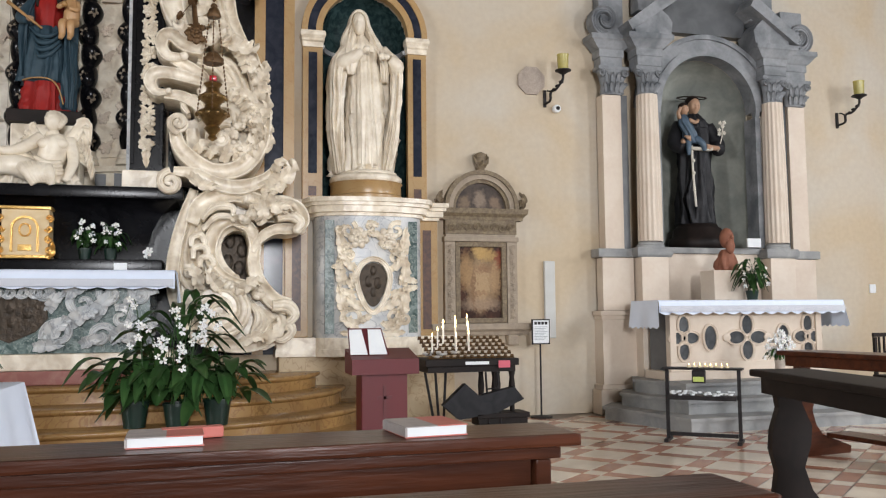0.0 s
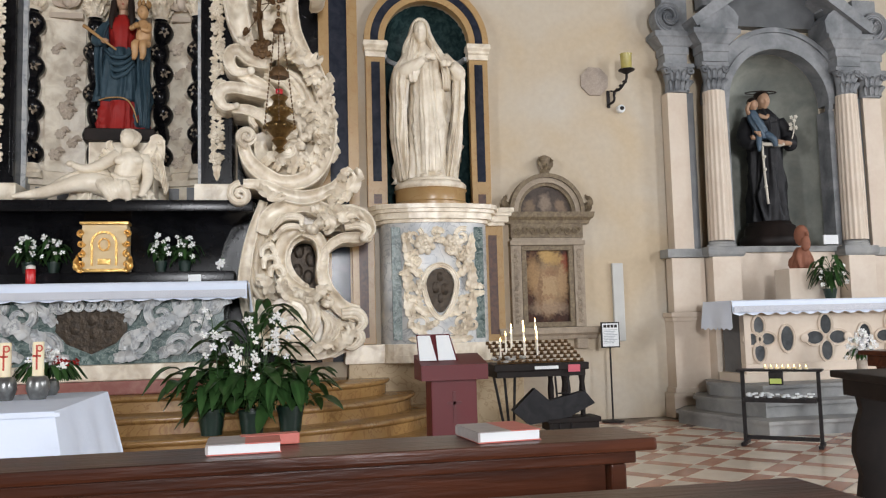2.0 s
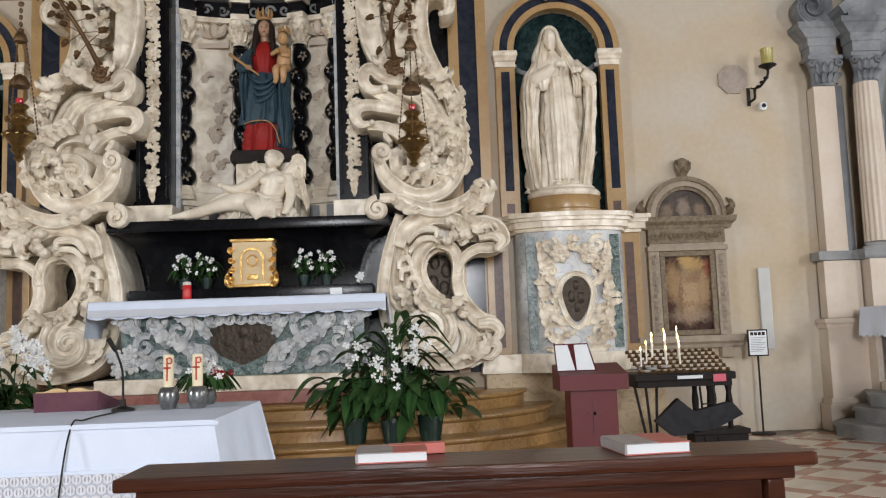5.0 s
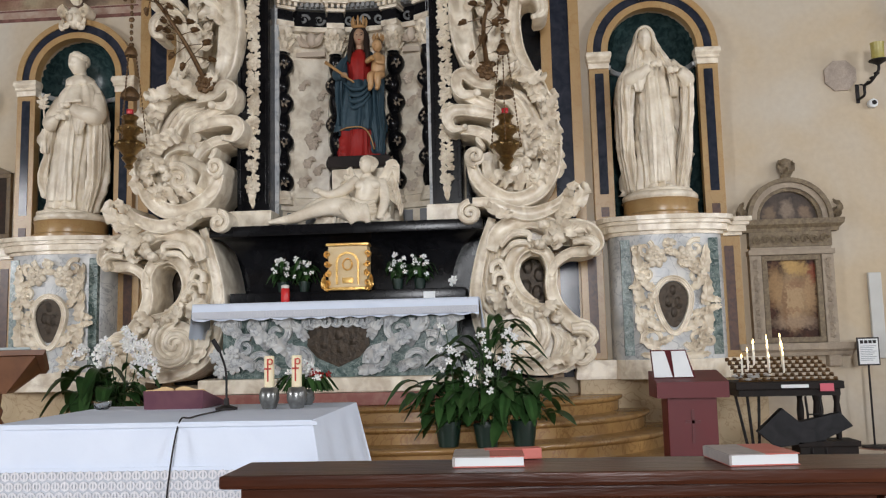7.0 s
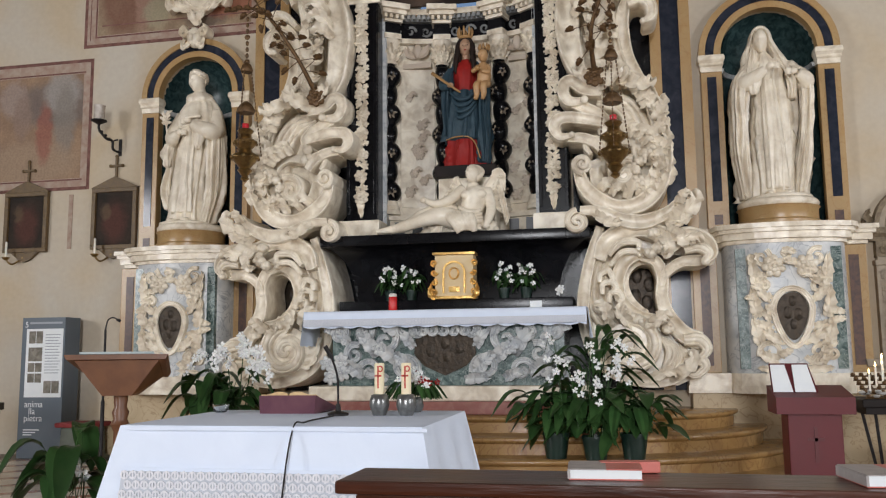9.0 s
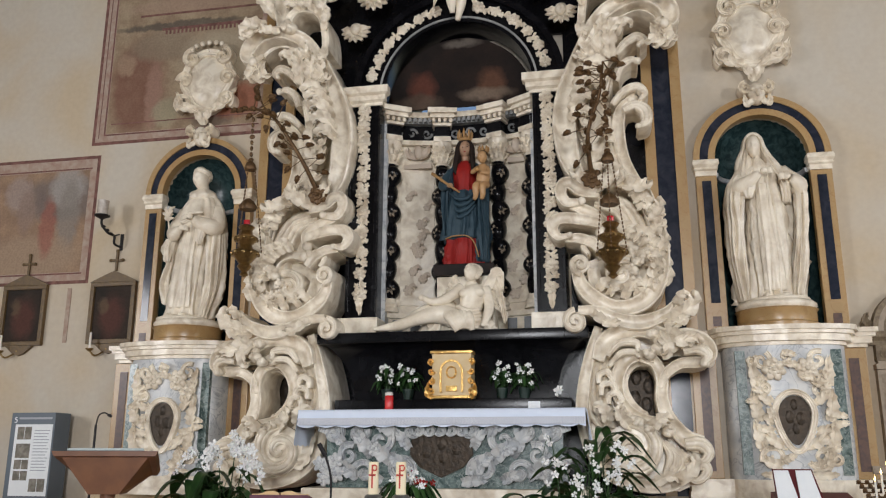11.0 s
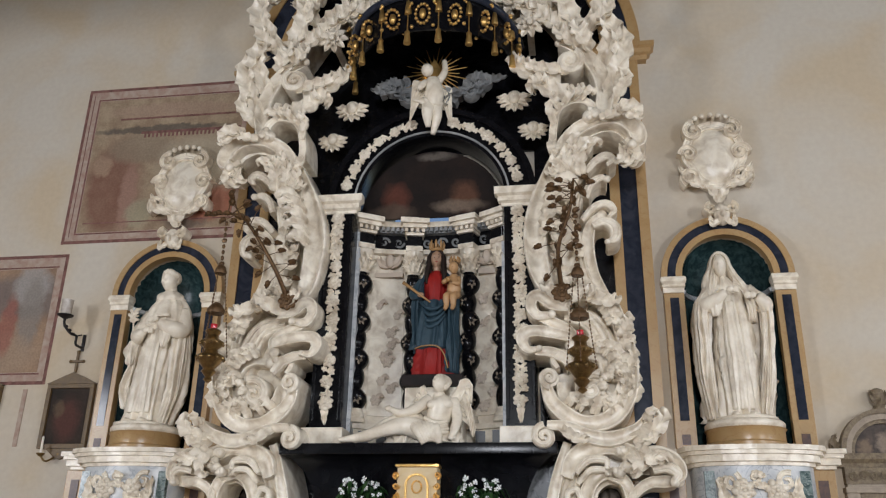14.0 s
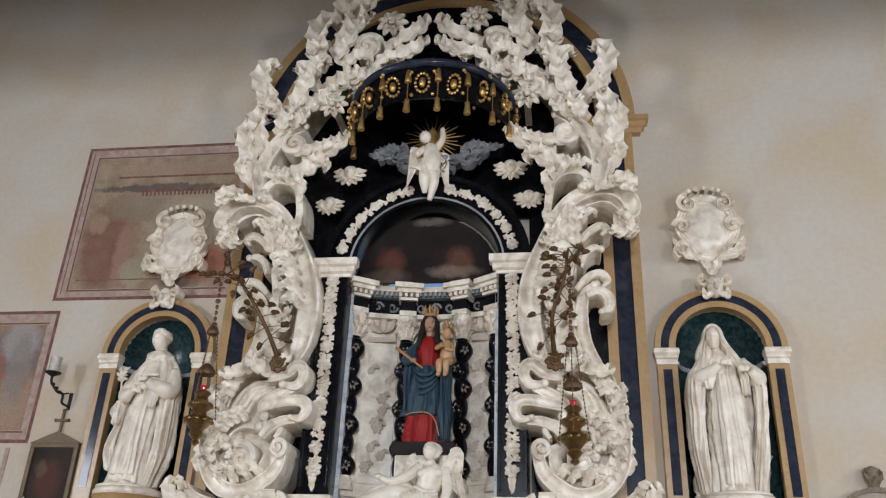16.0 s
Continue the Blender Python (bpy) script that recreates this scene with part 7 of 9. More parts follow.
def cloth(name, x0, x1, y0, y1, z, front, ends, label, scallop=0.02, wave=0.012, seg=90):
    """A cloth on a table: flat top, a front fall and two longer ends, with soft waves and a scalloped edge."""
    t = thing(name, label, "altar cloth")
    b = B()
    nx = seg
    rows = [(y1, 0.0), (y0 + 0.02, 0.0), (y0 - 0.006, -0.008)] + [(y0 - 0.012, -front * k / 5) for k in range(1, 6)]
    loops = []
    for k, (y, dz) in enumerate(rows):
        lp = []
        for i in range(nx + 1):
            u = i / nx
            x = x0 + (x1 - x0) * u
            f = max(0, -dz / front)
            w = wave * f * (math.sin(u * 37) + 0.6 * math.sin(u * 61 + 1))
            e = -scallop * abs(math.sin(u * nx * 0.5)) if k == len(rows) - 1 else 0
            lp.append((x, y - abs(w) * 0.8, z + dz + e))
        loops.append(lp)
    rings(b, loops, close=False)
    part("cloth_top", b, CLOTH, t, smooth="all")
    for s, xe in ((-1, x0), (1, x1)):
        b = B()
        loops = []
        for k in range(8):
            f = k / 7
            loops.append([(xe + s * (0.004 + 0.03 * f + wave * f * math.sin(9 * v + s)), y0 - 0.05 * f * (1 - v) + (y1 - y0) * v, z - ends * f - (scallop * abs(math.sin(v * 20)) if k == 7 else 0)) for v in np.linspace(0, 1, 24)])
        rings(b, loops, close=False)
        part("cloth_end", b, CLOTH, t, smooth="all")
    lg = B()
    box(lg, x0 + 0.01, x1 - 0.01, y0 - 0.030 - wave, y0 - 0.027 - wave, z - front + 0.004, z - front + 0.075)
    part("lace_ground", lg, LACEBACK, t)
    b = B()
    n = int((x1 - x0) / 0.03)
    for r in range(3):
        for k in range(n):
            x = x0 + 0.018 + 0.03 * k + 0.015 * (r % 2)
            zz = z - front + 0.018 + 0.023 * r
            q = [(x + 0.0125 * math.cos(a), zz + 0.0125 * math.sin(a)) for a in np.linspace(0, 2 * math.pi, 6)]
            for (xa, za), (xb, zb) in zip(q, q[1:]):
                f = 0.62
                b.faces.new([b.verts.new((px, y0 - 0.034 - wave, pz)) for px, pz in ((xa, za), (xb, zb), (x + (xb - x) * f, zz + (zb - zz) * f), (x + (xa - x) * f, zz + (za - zz) * f))])
    part("lace_edge", b, LACE, t, "white lace trimming", kind="stuff")
    return t


cloth("side_altar_cloth", CX - 1.30, CX + 1.22, -1.08, -0.45, 1.372, 0.14, 0.30, "white altar cloth with scalloped lace edge", 0.03)
cloth("high_altar_cloth", -1.46, 1.43, -1.42, -0.84, 1.664, 0.16, 0.34, "white lace-edged cloth on the high altar", 0.02, 0.016)

b = B()
robe(b, [(0.0, 0, 0, 0.27, 0.22), (0.25, 0, 0, 0.25, 0.2), (0.8, 0, 0, 0.24, 0.19), (1.15, 0, 0, 0.25, 0.19), (1.4, 0, 0, 0.23, 0.17), (1.5, 0, 0.01, 0.13, 0.13), (1.55, 0, 0.01, 0.08, 0.09)], 9, 0.06)
robe(b, [(1.34, 0, -0.01, 0.22, 0.18), (1.44, 0, 0, 0.2, 0.16), (1.54, 0, 0.01, 0.1, 0.11)], 7, 0.04, 48, 14)
for s in (-1, 1):
    tube(b, [(s * 0.22, 0, 1.4), (s * 0.32, -0.06, 1.14), (s * 0.26, -0.2, 1.02)], (0.09, 0.11, 0.09), 12, 18)
tube(b, [(0.26, -0.2, 1.05), (0.12, -0.26, 1.04)], (0.035, 0.035), 8, 6, mi=1)
tube(b, [(-0.26, -0.2, 1.08), (-0.32, -0.26, 1.12)], (0.035, 0.03), 8, 6, mi=1)
face(b, (0.0, -0.03, 1.66), (0.085, 0.098, 0.125), -0.15, 0.15, mi=1)
tube(b, [(0, 0, 1.5), (0, -0.01, 1.6)], 0.055, 10, 4, mi=1)
ball(b, (0.0, 0.012, 1.735), (0.10, 0.112, 0.085), 18, mi=2)
tube(b, [(0.2 * math.cos(a), 0.02 + 0.2 * math.sin(a), 1.79 + 0.03 * math.sin(a)) for a in np.linspace(0, 2 * math.pi, 26)], 0.009, 6, 52, mi=2)
tube(b, [(-0.17, -0.24, 1.06), (-0.17, -0.25, 0.7), (-0.15, -0.27, 0.22)], 0.016, 6, 16, mi=3)
for z in (0.45, 0.68, 0.85):
    ball(b, (-0.165, -0.265, z), 0.026, 8, mi=3)
robe(b, [(1.10, -0.14, -0.22, 0.12, 0.08), (1.25, -0.19, -0.22, 0.10, 0.09), (1.40, -0.25, -0.2, 0.085, 0.08), (1.49, -0.26, -0.19, 0.04, 0.05)], 7, 0.06, 40, 20, mi=4)
tube(b, [(-0.12, -0.26, 1.16), (-0.05, -0.32, 1.08), (-0.02, -0.32, 0.98)], (0.05, 0.045, 0.03), 10, 10, mi=4)
tube(b, [(-0.22, -0.25, 1.13), (-0.24, -0.28, 1.0), (-0.24, -0.28, 0.92)], (0.045, 0.035, 0.022), 8, 10, mi=4)
tube(b, [(-0.32, -0.2, 1.44), (-0.36, -0.24, 1.5), (-0.33, -0.26, 1.58)], (0.03, 0.026, 0.02), 8, 8, mi=1)
tube(b, [(-0.19, -0.22, 1.42), (-0.11, -0.26, 1.38), (-0.06, -0.24, 1.42)], (0.03, 0.026, 0.02), 8, 8, mi=1)
face(b, (-0.25, -0.20, 1.56), (0.06, 0.068, 0.08), 0.3, 0.0, mi=1)
ball(b, (-0.25, -0.175, 1.605), (0.070, 0.076, 0.060), 16, mi=2)
for q in range(4):
    tube(b, [(-0.30 + 0.02 * q, -0.28, 1.18 - 0.018 * q), (-0.22, -0.31, 1.17 - 0.018 * q)], 0.011, 6, 4, mi=1)
    tube(b, [(0.13, -0.28, 1.06 - 0.018 * q), (0.02, -0.31, 1.07 - 0.014 * q)], 0.011, 6, 4, mi=1)
prism(b, [(-0.2, 1.0), (0.12, 1.0), (0.12, 1.035), (-0.2, 1.035)], -0.3, -0.15, mi=3)
tube(b, [(0.24, -0.22, 1.0), (0.30, -0.24, 1.2), (0.33, -0.22, 1.36)], 0.008, 6, 10, mi=3)
rl = random.Random(7)
for k in range(7):
    bloom_at = (0.33 + rl.uniform(-.07, .08), -0.22 + rl.uniform(-.04, .04), 1.33 + rl.uniform(-.09, .08))
    rosette(b, bloom_at, 0.032, 5, mi=3)
lathe(b, [(0.42, -0.35), (0.42, -0.25), (0.40, -0.2), (0.36, -0.18), (0.34, -0.06), (0.30, -0.04), (0.28, 0.0)], seg=8, mi=5)
statue("friar_statue", b, [BLACKROBE, SKIN, HAIR, CORD, BLUEROBE, BLACKWOOD], "painted statue of a friar in black holding a child", (CX + 0.04, 0.20, 2.40)).scale = (0.98, 0.9, 0.97)

# ---- pictures and fittings on the walls ----
def framed(x0, x1, z0, z1, y, w, d, material, pic, t):
    for a, c, e, f in ((x0, x1, z0, z0 + w), (x0, x1, z1 - w, z1), (x0, x0 + w, z0 + w, z1 - w), (x1 - w, x1, z0 + w, z1 - w)):
        part("frame_bar", boxed(a, c, y - d, y, e, f, bevel=0.006), material, t)
    part("picture", boxed(x0 + w - 0.004, x1 - w + 0.004, y - d * 0.45, y, z0 + w - 0.004, z1 - w + 0.004), pic, t)


FRESCO_EDGE = mat("fresco_border", (0.42, 0.33, 0.26), 0.85, vary=(0.30, 0.17, 0.13), scale=9, amount=0.7, fine=0.15, fscale=30)
FRESCO_LINE = mat("fresco_red_line", (0.13, 0.055, 0.045), 0.85, vary=(0.3, 0.15, 0.12), scale=9)
FR_A = picture_mat("faded_fresco", (0.40, 0.31, 0.205), (0.27, 0.19, 0.125), [(-4.55, 6.15, 0.40, 0.7, (0.19, 0.085, 0.06)), (-4.3, 6.0, 0.12, 0.5, (0.33, 0.2, 0.15)), (-4.75, 6.5, 0.14, 0.16, (0.36, 0.25, 0.17)), (-4.1, 5.75, 0.2, 0.2, (0.34, 0.3, 0.2)), (-3.4, 5.6, 0.3, 0.12, (0.14, 0.1, 0.08)), (-4.2, 6.75, 0.5, 0.22, (0.26, 0.2, 0.14)), (-3.1, 5.85, 0.5, 0.24, (0.30, 0.10, 0.06)), (-4.0, 7.05, 1.0, 0.06, (0.10, 0.085, 0.07)), (-3.3, 6.5, 0.6, 0.4, (0.42, 0.35, 0.25)), (-3.8, 7.35, 1.0, 0.12, (0.36, 0.25, 0.18))], 4.0, 0.85, 0.22)
FR_B = picture_mat("worn_fresco", (0.36, 0.24, 0.155), (0.26, 0.17, 0.115), [(-5.55, 4.6, 0.7, 0.3, (0.17, 0.14, 0.13)), (-5.45, 4.75, 0.26, 0.28, (0.36, 0.33, 0.30)), (-6.2, 4.7, 0.2, 0.25, (0.36, 0.28, 0.24)), (-5.4, 4.35, 0.16, 0.5, (0.25, 0.22, 0.19)), (-5.9, 3.8, 0.7, 0.3, (0.36, 0.26, 0.18)), (-5.7, 4.2, 0.12, 0.4, (0.3, 0.12, 0.09)), (-6.05, 4.45, 0.14, 0.3, (0.28, 0.2, 0.16))], 4.5, 0.85, 0.22)
for nm, x0, x1, z0, z1, m, lab in (("fresco", -5.165, -2.62, 5.335, 7.76, FR_A, "faded red and ochre fresco with painted border"), ("fresco", -7.2, -5.0, 3.41, 5.19, FR_B, "worn fresco with pale shapes and red border")):
    t = thing(nm, lab, "fresco")
    part("painted_field", boxed(x0 + 0.2, x1 - 0.14, -0.006, 0.0, z0 + 0.16, z1 - 0.2), m, t)
    part("painted_border", boxed(x0 + 0.045, x1 - 0.045, -0.004, 0.0, z0 + 0.045, z1 - 0.045), FRESCO_EDGE, t)
    for a, c, e, f in ((x0 + 0.17, x1 - 0.11, z0 + 0.13, z0 + 0.15), (x0 + 0.17, x1 - 0.11, z1 - 0.19, z1 - 0.17), (x0 + 0.17, x0 + 0.19, z0 + 0.15, z1 - 0.19), (x0 + 0.09, x0 + 0.10, z0 + 0.1, z1 - 0.1)):
        part("painted_line", boxed(a, c, -0.008, 0.0, e, f), FRESCO_LINE, t)
    if z1 > 6:
        part("painted_cornice", boxed(-4.25, x1 - 0.15, -0.009, 0.0, 6.98, 7.02), FRESCO_LINE, t)
        for k in range(22):
            part("painted_dentil", boxed(-4.2 + 0.06 * k, -4.17 + 0.06 * k, -0.009, 0.0, 6.92, 6.978), FRESCO_LINE, t)
        part("painted_moulding", boxed(-4.6, x1 - 0.15, -0.009, 0.0, 7.22, 7.25), FRESCO_LINE, t)
        part("painted_moulding", boxed(-4.9, x1 - 0.15, -0.009, 0.0, 5.62, 5.635), FRESCO_LINE, t)
    part("red_line", boxed(x0, x1, -0.002, 0.0, z0, z1), FRESCO_LINE, t)

OLDFRAME = mat("old_gilt_frame", (0.14, 0.085, 0.03), 0.5, vary=(0.07, 0.045, 0.025), scale=18)
for k, (x0, x1) in enumerate(((-4.91, -4.27), (-6.20, -5.56))):
    t = thing("station_picture", "small dark oil picture in a gilt frame with a cross", "picture", group="station pictures")
    px = (x0 + x1) / 2
    pm = picture_mat("dark_small_picture", (0.025, 0.02, 0.016), (0.045, 0.03, 0.022), [(px, 2.95, 0.16, 0.25, (0.10, 0.04, 0.03)), (px - 0.12, 3.1, 0.07, 0.1, (0.12, 0.08, 0.05))], 5, 0.7)
    framed(x0, x1, 2.60, 3.40, -0.005, 0.055, 0.06, OLDFRAME, pm, t)
    b = prism(B(), [(x0 - 0.02, 3.402), (x1 + 0.02, 3.402), (px + 0.12, 3.50), (px, 3.55), (px - 0.12, 3.50)], -0.06, -0.005)
    part("pediment", b, OLDFRAME, t)
    b = prism(B(), [(px - 0.2, 2.598), (px - 0.08, 2.50), (px, 2.47), (px + 0.08, 2.50), (px + 0.2, 2.598)], -0.055, -0.005)
    part("apron", b, OLDFRAME, t)
    b = B()
    box(b, px - 0.015, px + 0.015, -0.04, -0.015, 3.552, 3.82, 0.004)
    box(b, px - 0.085, px + 0.085, -0.042, -0.013, 3.68, 3.71, 0.004)
    for dx, dz in ((-0.085, 3.695), (0.085, 3.695), (0, 3.82)):
        ball(b, (px + dx, -0.028, dz), 0.024, 8)
    part("cross", b, OLDFRAME, t)
    c = thing("candle_arm", "brass wall arm holding a white candle", "wall candle", group="candle arms")
    cx = x0 + 0.14
    b = B()
    tube(b, [(cx + 0.14, -0.02, 2.52), (cx + 0.06, -0.12, 2.44), (cx, -0.16, 2.5)], 0.012, 8, 14)
    ball(b, (cx + 0.16, -0.02, 2.53), 0.04, 10)
    lathe(b, [(0.02, 2.49), (0.05, 2.52), (0.05, 2.53)], (cx, -0.16, 0), 12)
    part("arm", b, BRASS, c, smooth=True)
    part("candle", lathe(B(), [(0.014, 2.53), (0.014, 2.72), (0.003, 2.735)], (cx, -0.16, 0), 10), WHITEWAX, c, smooth=True)


def sconce(x, z, glass, s=1):
    t = thing("wall_sconce", "black iron wall bracket with a glass candle cup", "sconce", (x, 0, z), group="wall sconces")
    b = B()
    box(b, -0.02, 0.02, -0.02, 0, -0.16, 0.06, 0.004)
    tube(b, [(0, -0.02, -0.12), (0.02 * s, -0.14, -0.1), (0.02 * s, -0.16, 0.0), (0.06 * s, -0.24, 0.02), (0.12 * s, -0.30, 0.12), (0.13 * s, -0.30, 0.2)], 0.016, 8, 30)
    tube(b, [(0.02 * s, -0.14, -0.08), (0.06 * s, -0.08, 0.02), (0.02 * s, -0.04, 0.05)], 0.01, 8, 12)
    for k in range(3):
        ball(b, (0.05 * s + 0.03 * k * s, -0.2 - 0.04 * k, 0.02 + 0.04 * k), (0.035, 0.03, 0.02), 8)
    lathe(b, [(0.02, 0.19), (0.05, 0.21), (0.10, 0.235), (0.10, 0.245), (0.02, 0.25)], (0.13 * s, -0.30, 0), 16)
    part("bracket", b, IRON, t, smooth=True)
    part("cup", lathe(B(), [(0.065, 0.25), (0.07, 0.42), (0.075, 0.44), (0.066, 0.44), (0.06, 0.27)], (0.13 * s, -0.30, 0), 18), glass, t, "tinted glass cup", smooth=True)
    return t


AMBER = mat("amber_glass", (0.42, 0.36, 0.10), 0.25, vary=(0.3, 0.26, 0.08), scale=14)
SMOKED = mat("clouded_glass", (0.50, 0.44, 0.38), 0.25, vary=(0.3, 0.26, 0.22), scale=14)
sconce(5.78, 3.98, AMBER)
sconce(10.17, 3.94, AMBER)
sconce(-4.56, 3.99, SMOKED, -1)
t = thing("alarm_lamp", "small white round lamp on the wall", "lamp", (5.92, 0, 3.80))
part("housing", lathe(B(), [(0.05, 0), (0.05, 0.06), (0.03, 0.075)], seg=16), PAPER, t, smooth=True).matrix_local = pose(0, -0.02, 0, 90)
part("lens", lathe(B(), [(0.026, 0.076), (0.026, 0.085)], seg=12), IRON, t).matrix_local = pose(0, -0.02, 0, 90)
t = [(5.60 + 0.19 * math.cos(radians(22.5 + 45 * k)), 4.15 + 0.19 * math.sin(radians(22.5 + 45 * k))) for k in range(8)]
single("octagonal_plaque", prism(B(), t, -0.03, 0), mat("rosy_plaque_stone", (0.42, 0.35, 0.29), 0.8, vary=(0.3, 0.25, 0.21), scale=14, fine=0.3), "rosy octagonal stone plaque on the wall", "plaque")
single("wall_cover_strip", boxed(5.72, 5.86, -0.05, 0, 0.93, 1.88, bevel=0.012), mat("painted_conduit", (0.56, 0.56, 0.53), 0.6, vary=(0.5, 0.5, 0.47), scale=5), "pale painted cable cover strip on the wall", "cable cover")
single("wall_slit", boxed(-5.28, -5.22, -0.012, 0, 2.63, 3.35, bevel=0.004), FRESCO_EDGE, "narrow strip of bared brown stone", "wall patch")
single("light_switch", boxed(10.58, 10.68, -0.02, 0, 1.48, 1.60, bevel=0.005), PAPER, "white plastic wall light switch", "switch")

# painting in its carved stone tabernacle
ta = thing("stone_tabernacle", "old carved stone frame with arched top round a painting", "tabernacle")
b = B()
moulding(b, 4.42, 5.37, 0, [(0.10, 0.98), (0.12, 1.02), (0.16, 1.05), (0.17, 1.12)])
for x in (4.50, 5.28):
    box(b, x - 0.07, x + 0.07, -0.12, 0, 0.86, 0.979, 0.012)
part("sill", b, OLDSTONE, ta)
for x0, x1 in ((4.43, 4.56), (5.215, 5.345)):
    part("side_pilaster", boxed(x0, x1, -0.10, 0, 1.122, 2.10, bevel=0.006), OLDSTONE, ta)
    b = B()
    for k in range(7):
        rosette(b, ((x0 + x1) / 2, -0.10, 1.2 + 0.13 * k), 0.035, 5)
        ribbon(b, spiral((x0 + x1) / 2, 1.26 + 0.13 * k, 0.035, 0.008, 90 * k, 1.1, 8), (0.016,), -0.11, 0.02, 14)
    part("pilaster_carving", b, OLDSTONE, ta, smooth=True)
b = B()
box(b, 4.42, 5.36, -0.12, 0, 2.102, 2.16, 0.006)
box(b, 4.45, 5.33, -0.09, 0, 2.16, 2.19)
part("architrave", b, OLDSTONE, ta)
b = B()
box(b, 4.44, 5.34, -0.10, 0, 2.192, 2.36)
for k in range(8):
    ribbon(b, spiral(4.52 + 0.105 * k, 2.275, 0.055, 0.01, 0, 1.2 if k % 2 else -1.2, 10), (0.022,), -0.12, 0.03, 18)
part("frieze", b, WORNWOOD, ta, smooth=True)
b = moulding(B(), 4.46, 5.32, 0, [(0.10, 2.362), (0.11, 2.40), (0.15, 2.44), (0.16, 2.50)])
part("cornice", b, WORNWOOD, ta)
for r0, r1, y, m in ((0.42, 0.47, -0.13, WORNWOOD), (0.36, 0.42, -0.10, OLDSTONE), (0.32, 0.36, -0.07, WORNWOOD)):
    part("lunette_arch", arch_band(B(), 4.90, 2.502, r0, r1, y, 0.0, seg=28), m, ta, smooth=True)
LUN2 = picture_mat("lunette_paint", (0.10, 0.075, 0.06), (0.05, 0.04, 0.035), [(4.9, 2.62, 0.07, 0.11, (0.3, 0.23, 0.17)), (4.70, 2.58, 0.07, 0.07, (0.24, 0.17, 0.11)), (5.1, 2.58, 0.07, 0.07, (0.26, 0.18, 0.12))], 7, 0.5)
b = B()
prism(b, arch_pts(4.90, 0.322, 2.503), -0.03, 0.0)
part("lunette_picture", b, LUN2, ta)
b = B()
for s in (-1, 1):
    ribbon(b, [(4.9 + s * x, z) for x, z in spiral(0.50, 2.57, 0.06, 0.012, -90, 1.3, 12)], (0.035, 0.025), -0.12, 0.1, 24)
    leaf(b, [(4.9 + s * 0.48, -0.08, 2.52), (4.9 + s * 0.54, -0.12, 2.62), (4.9 + s * 0.50, -0.08, 2.70)], 0.08, 3, nu=12)
    leaf(b, [(4.9, -0.06, 2.98), (4.9 + s * 0.05, -0.1, 3.08), (4.9 + s * 0.07, -0.06, 3.16)], 0.09, 3, nu=12)
lathe(b, [(0.05, 2.975), (0.06, 3.0), (0.03, 3.04), (0.07, 3.12), (0.06, 3.18), (0.02, 3.2)], (4.9, -0.06, 0), 12)
part("acroteria", b, WORNWOOD, ta, smooth=True)
PIC = picture_mat("warm_oil_painting", (0.085, 0.035, 0.02), (0.03, 0.015, 0.012), [(4.89, 1.62, 0.15, 0.30, (0.52, 0.36, 0.20)), (4.88, 2.0, 0.09, 0.09, (0.55, 0.36, 0.14)), (4.70, 1.75, 0.08, 0.2, (0.40, 0.25, 0.12)), (5.08, 1.68, 0.07, 0.24, (0.42, 0.27, 0.14)), (4.98, 1.95, 0.10, 0.07, (0.5, 0.32, 0.12)), (4.9, 1.35, 0.24, 0.07, (0.34, 0.24, 0.16)), (5.12, 1.9, 0.05, 0.1, (0.25, 0.06, 0.03)), (4.80, 1.55, 0.03, 0.22, (0.2, 0.11, 0.06)), (4.93, 1.78, 0.10, 0.05, (0.24, 0.13, 0.07)), (4.9, 1.48, 0.09, 0.03, (0.3, 0.18, 0.1))], 12, 0.3, 0.42)
framed(4.565, 5.21, 1.125, 2.10, -0.02, 0.06, 0.07, WORNWOOD, PIC, ta)

# ---- on the high altar ----
t = thing("tabernacle_door", "gilt tabernacle box with an arched door", "tabernacle", (0.03, -0.84, 1.80))
b = B()
box(b, -0.21, 0.21, -0.06, 0.18, 0, 0.47, 0.008)
part("body", b, PALEGOLD, t)
b = B()
for s in (-1, 1):
    for k in range(4):
        ribbon(b, [(s * x, z) for x, z in spiral(0.215, 0.07 + 0.105 * k, 0.035, 0.008, 90 * k, 1.2, 10)], (0.026, 0.018), -0.09, 0.05, 18)
    leaf(b, [(s * 0.2, -0.07, 0.0), (s * 0.25, -0.1, 0.05), (s * 0.25, -0.07, 0.15)], 0.07, 3, nu=12)
box(b, -0.23, 0.23, -0.085, 0.18, 0.472, 0.50, 0.006), box(b, -0.22, 0.22, -0.08, 0.18, -0.002, 0.03, 0.006)
part("ornament", b, GOLD, t, smooth=True)
b = arch_band(B(), 0, 0.28, 0.105, 0.125, -0.085, -0.058, seg=20)
box(b, -0.125, -0.105, -0.085, -0.058, 0.06, 0.28), box(b, 0.105, 0.125, -0.085, -0.058, 0.06, 0.28)
ribbon(b, [(0.05 * math.cos(a), 0.27 + 0.06 * math.sin(a)) for a in np.linspace(0, 2 * math.pi, 13)], (0.015,), -0.08, 0.03, 26)
box(b, -0.06, 0.06, -0.075, -0.058, 0.07, 0.13, 0.004)
part("door_frame", b, GOLD, t, smooth=True)


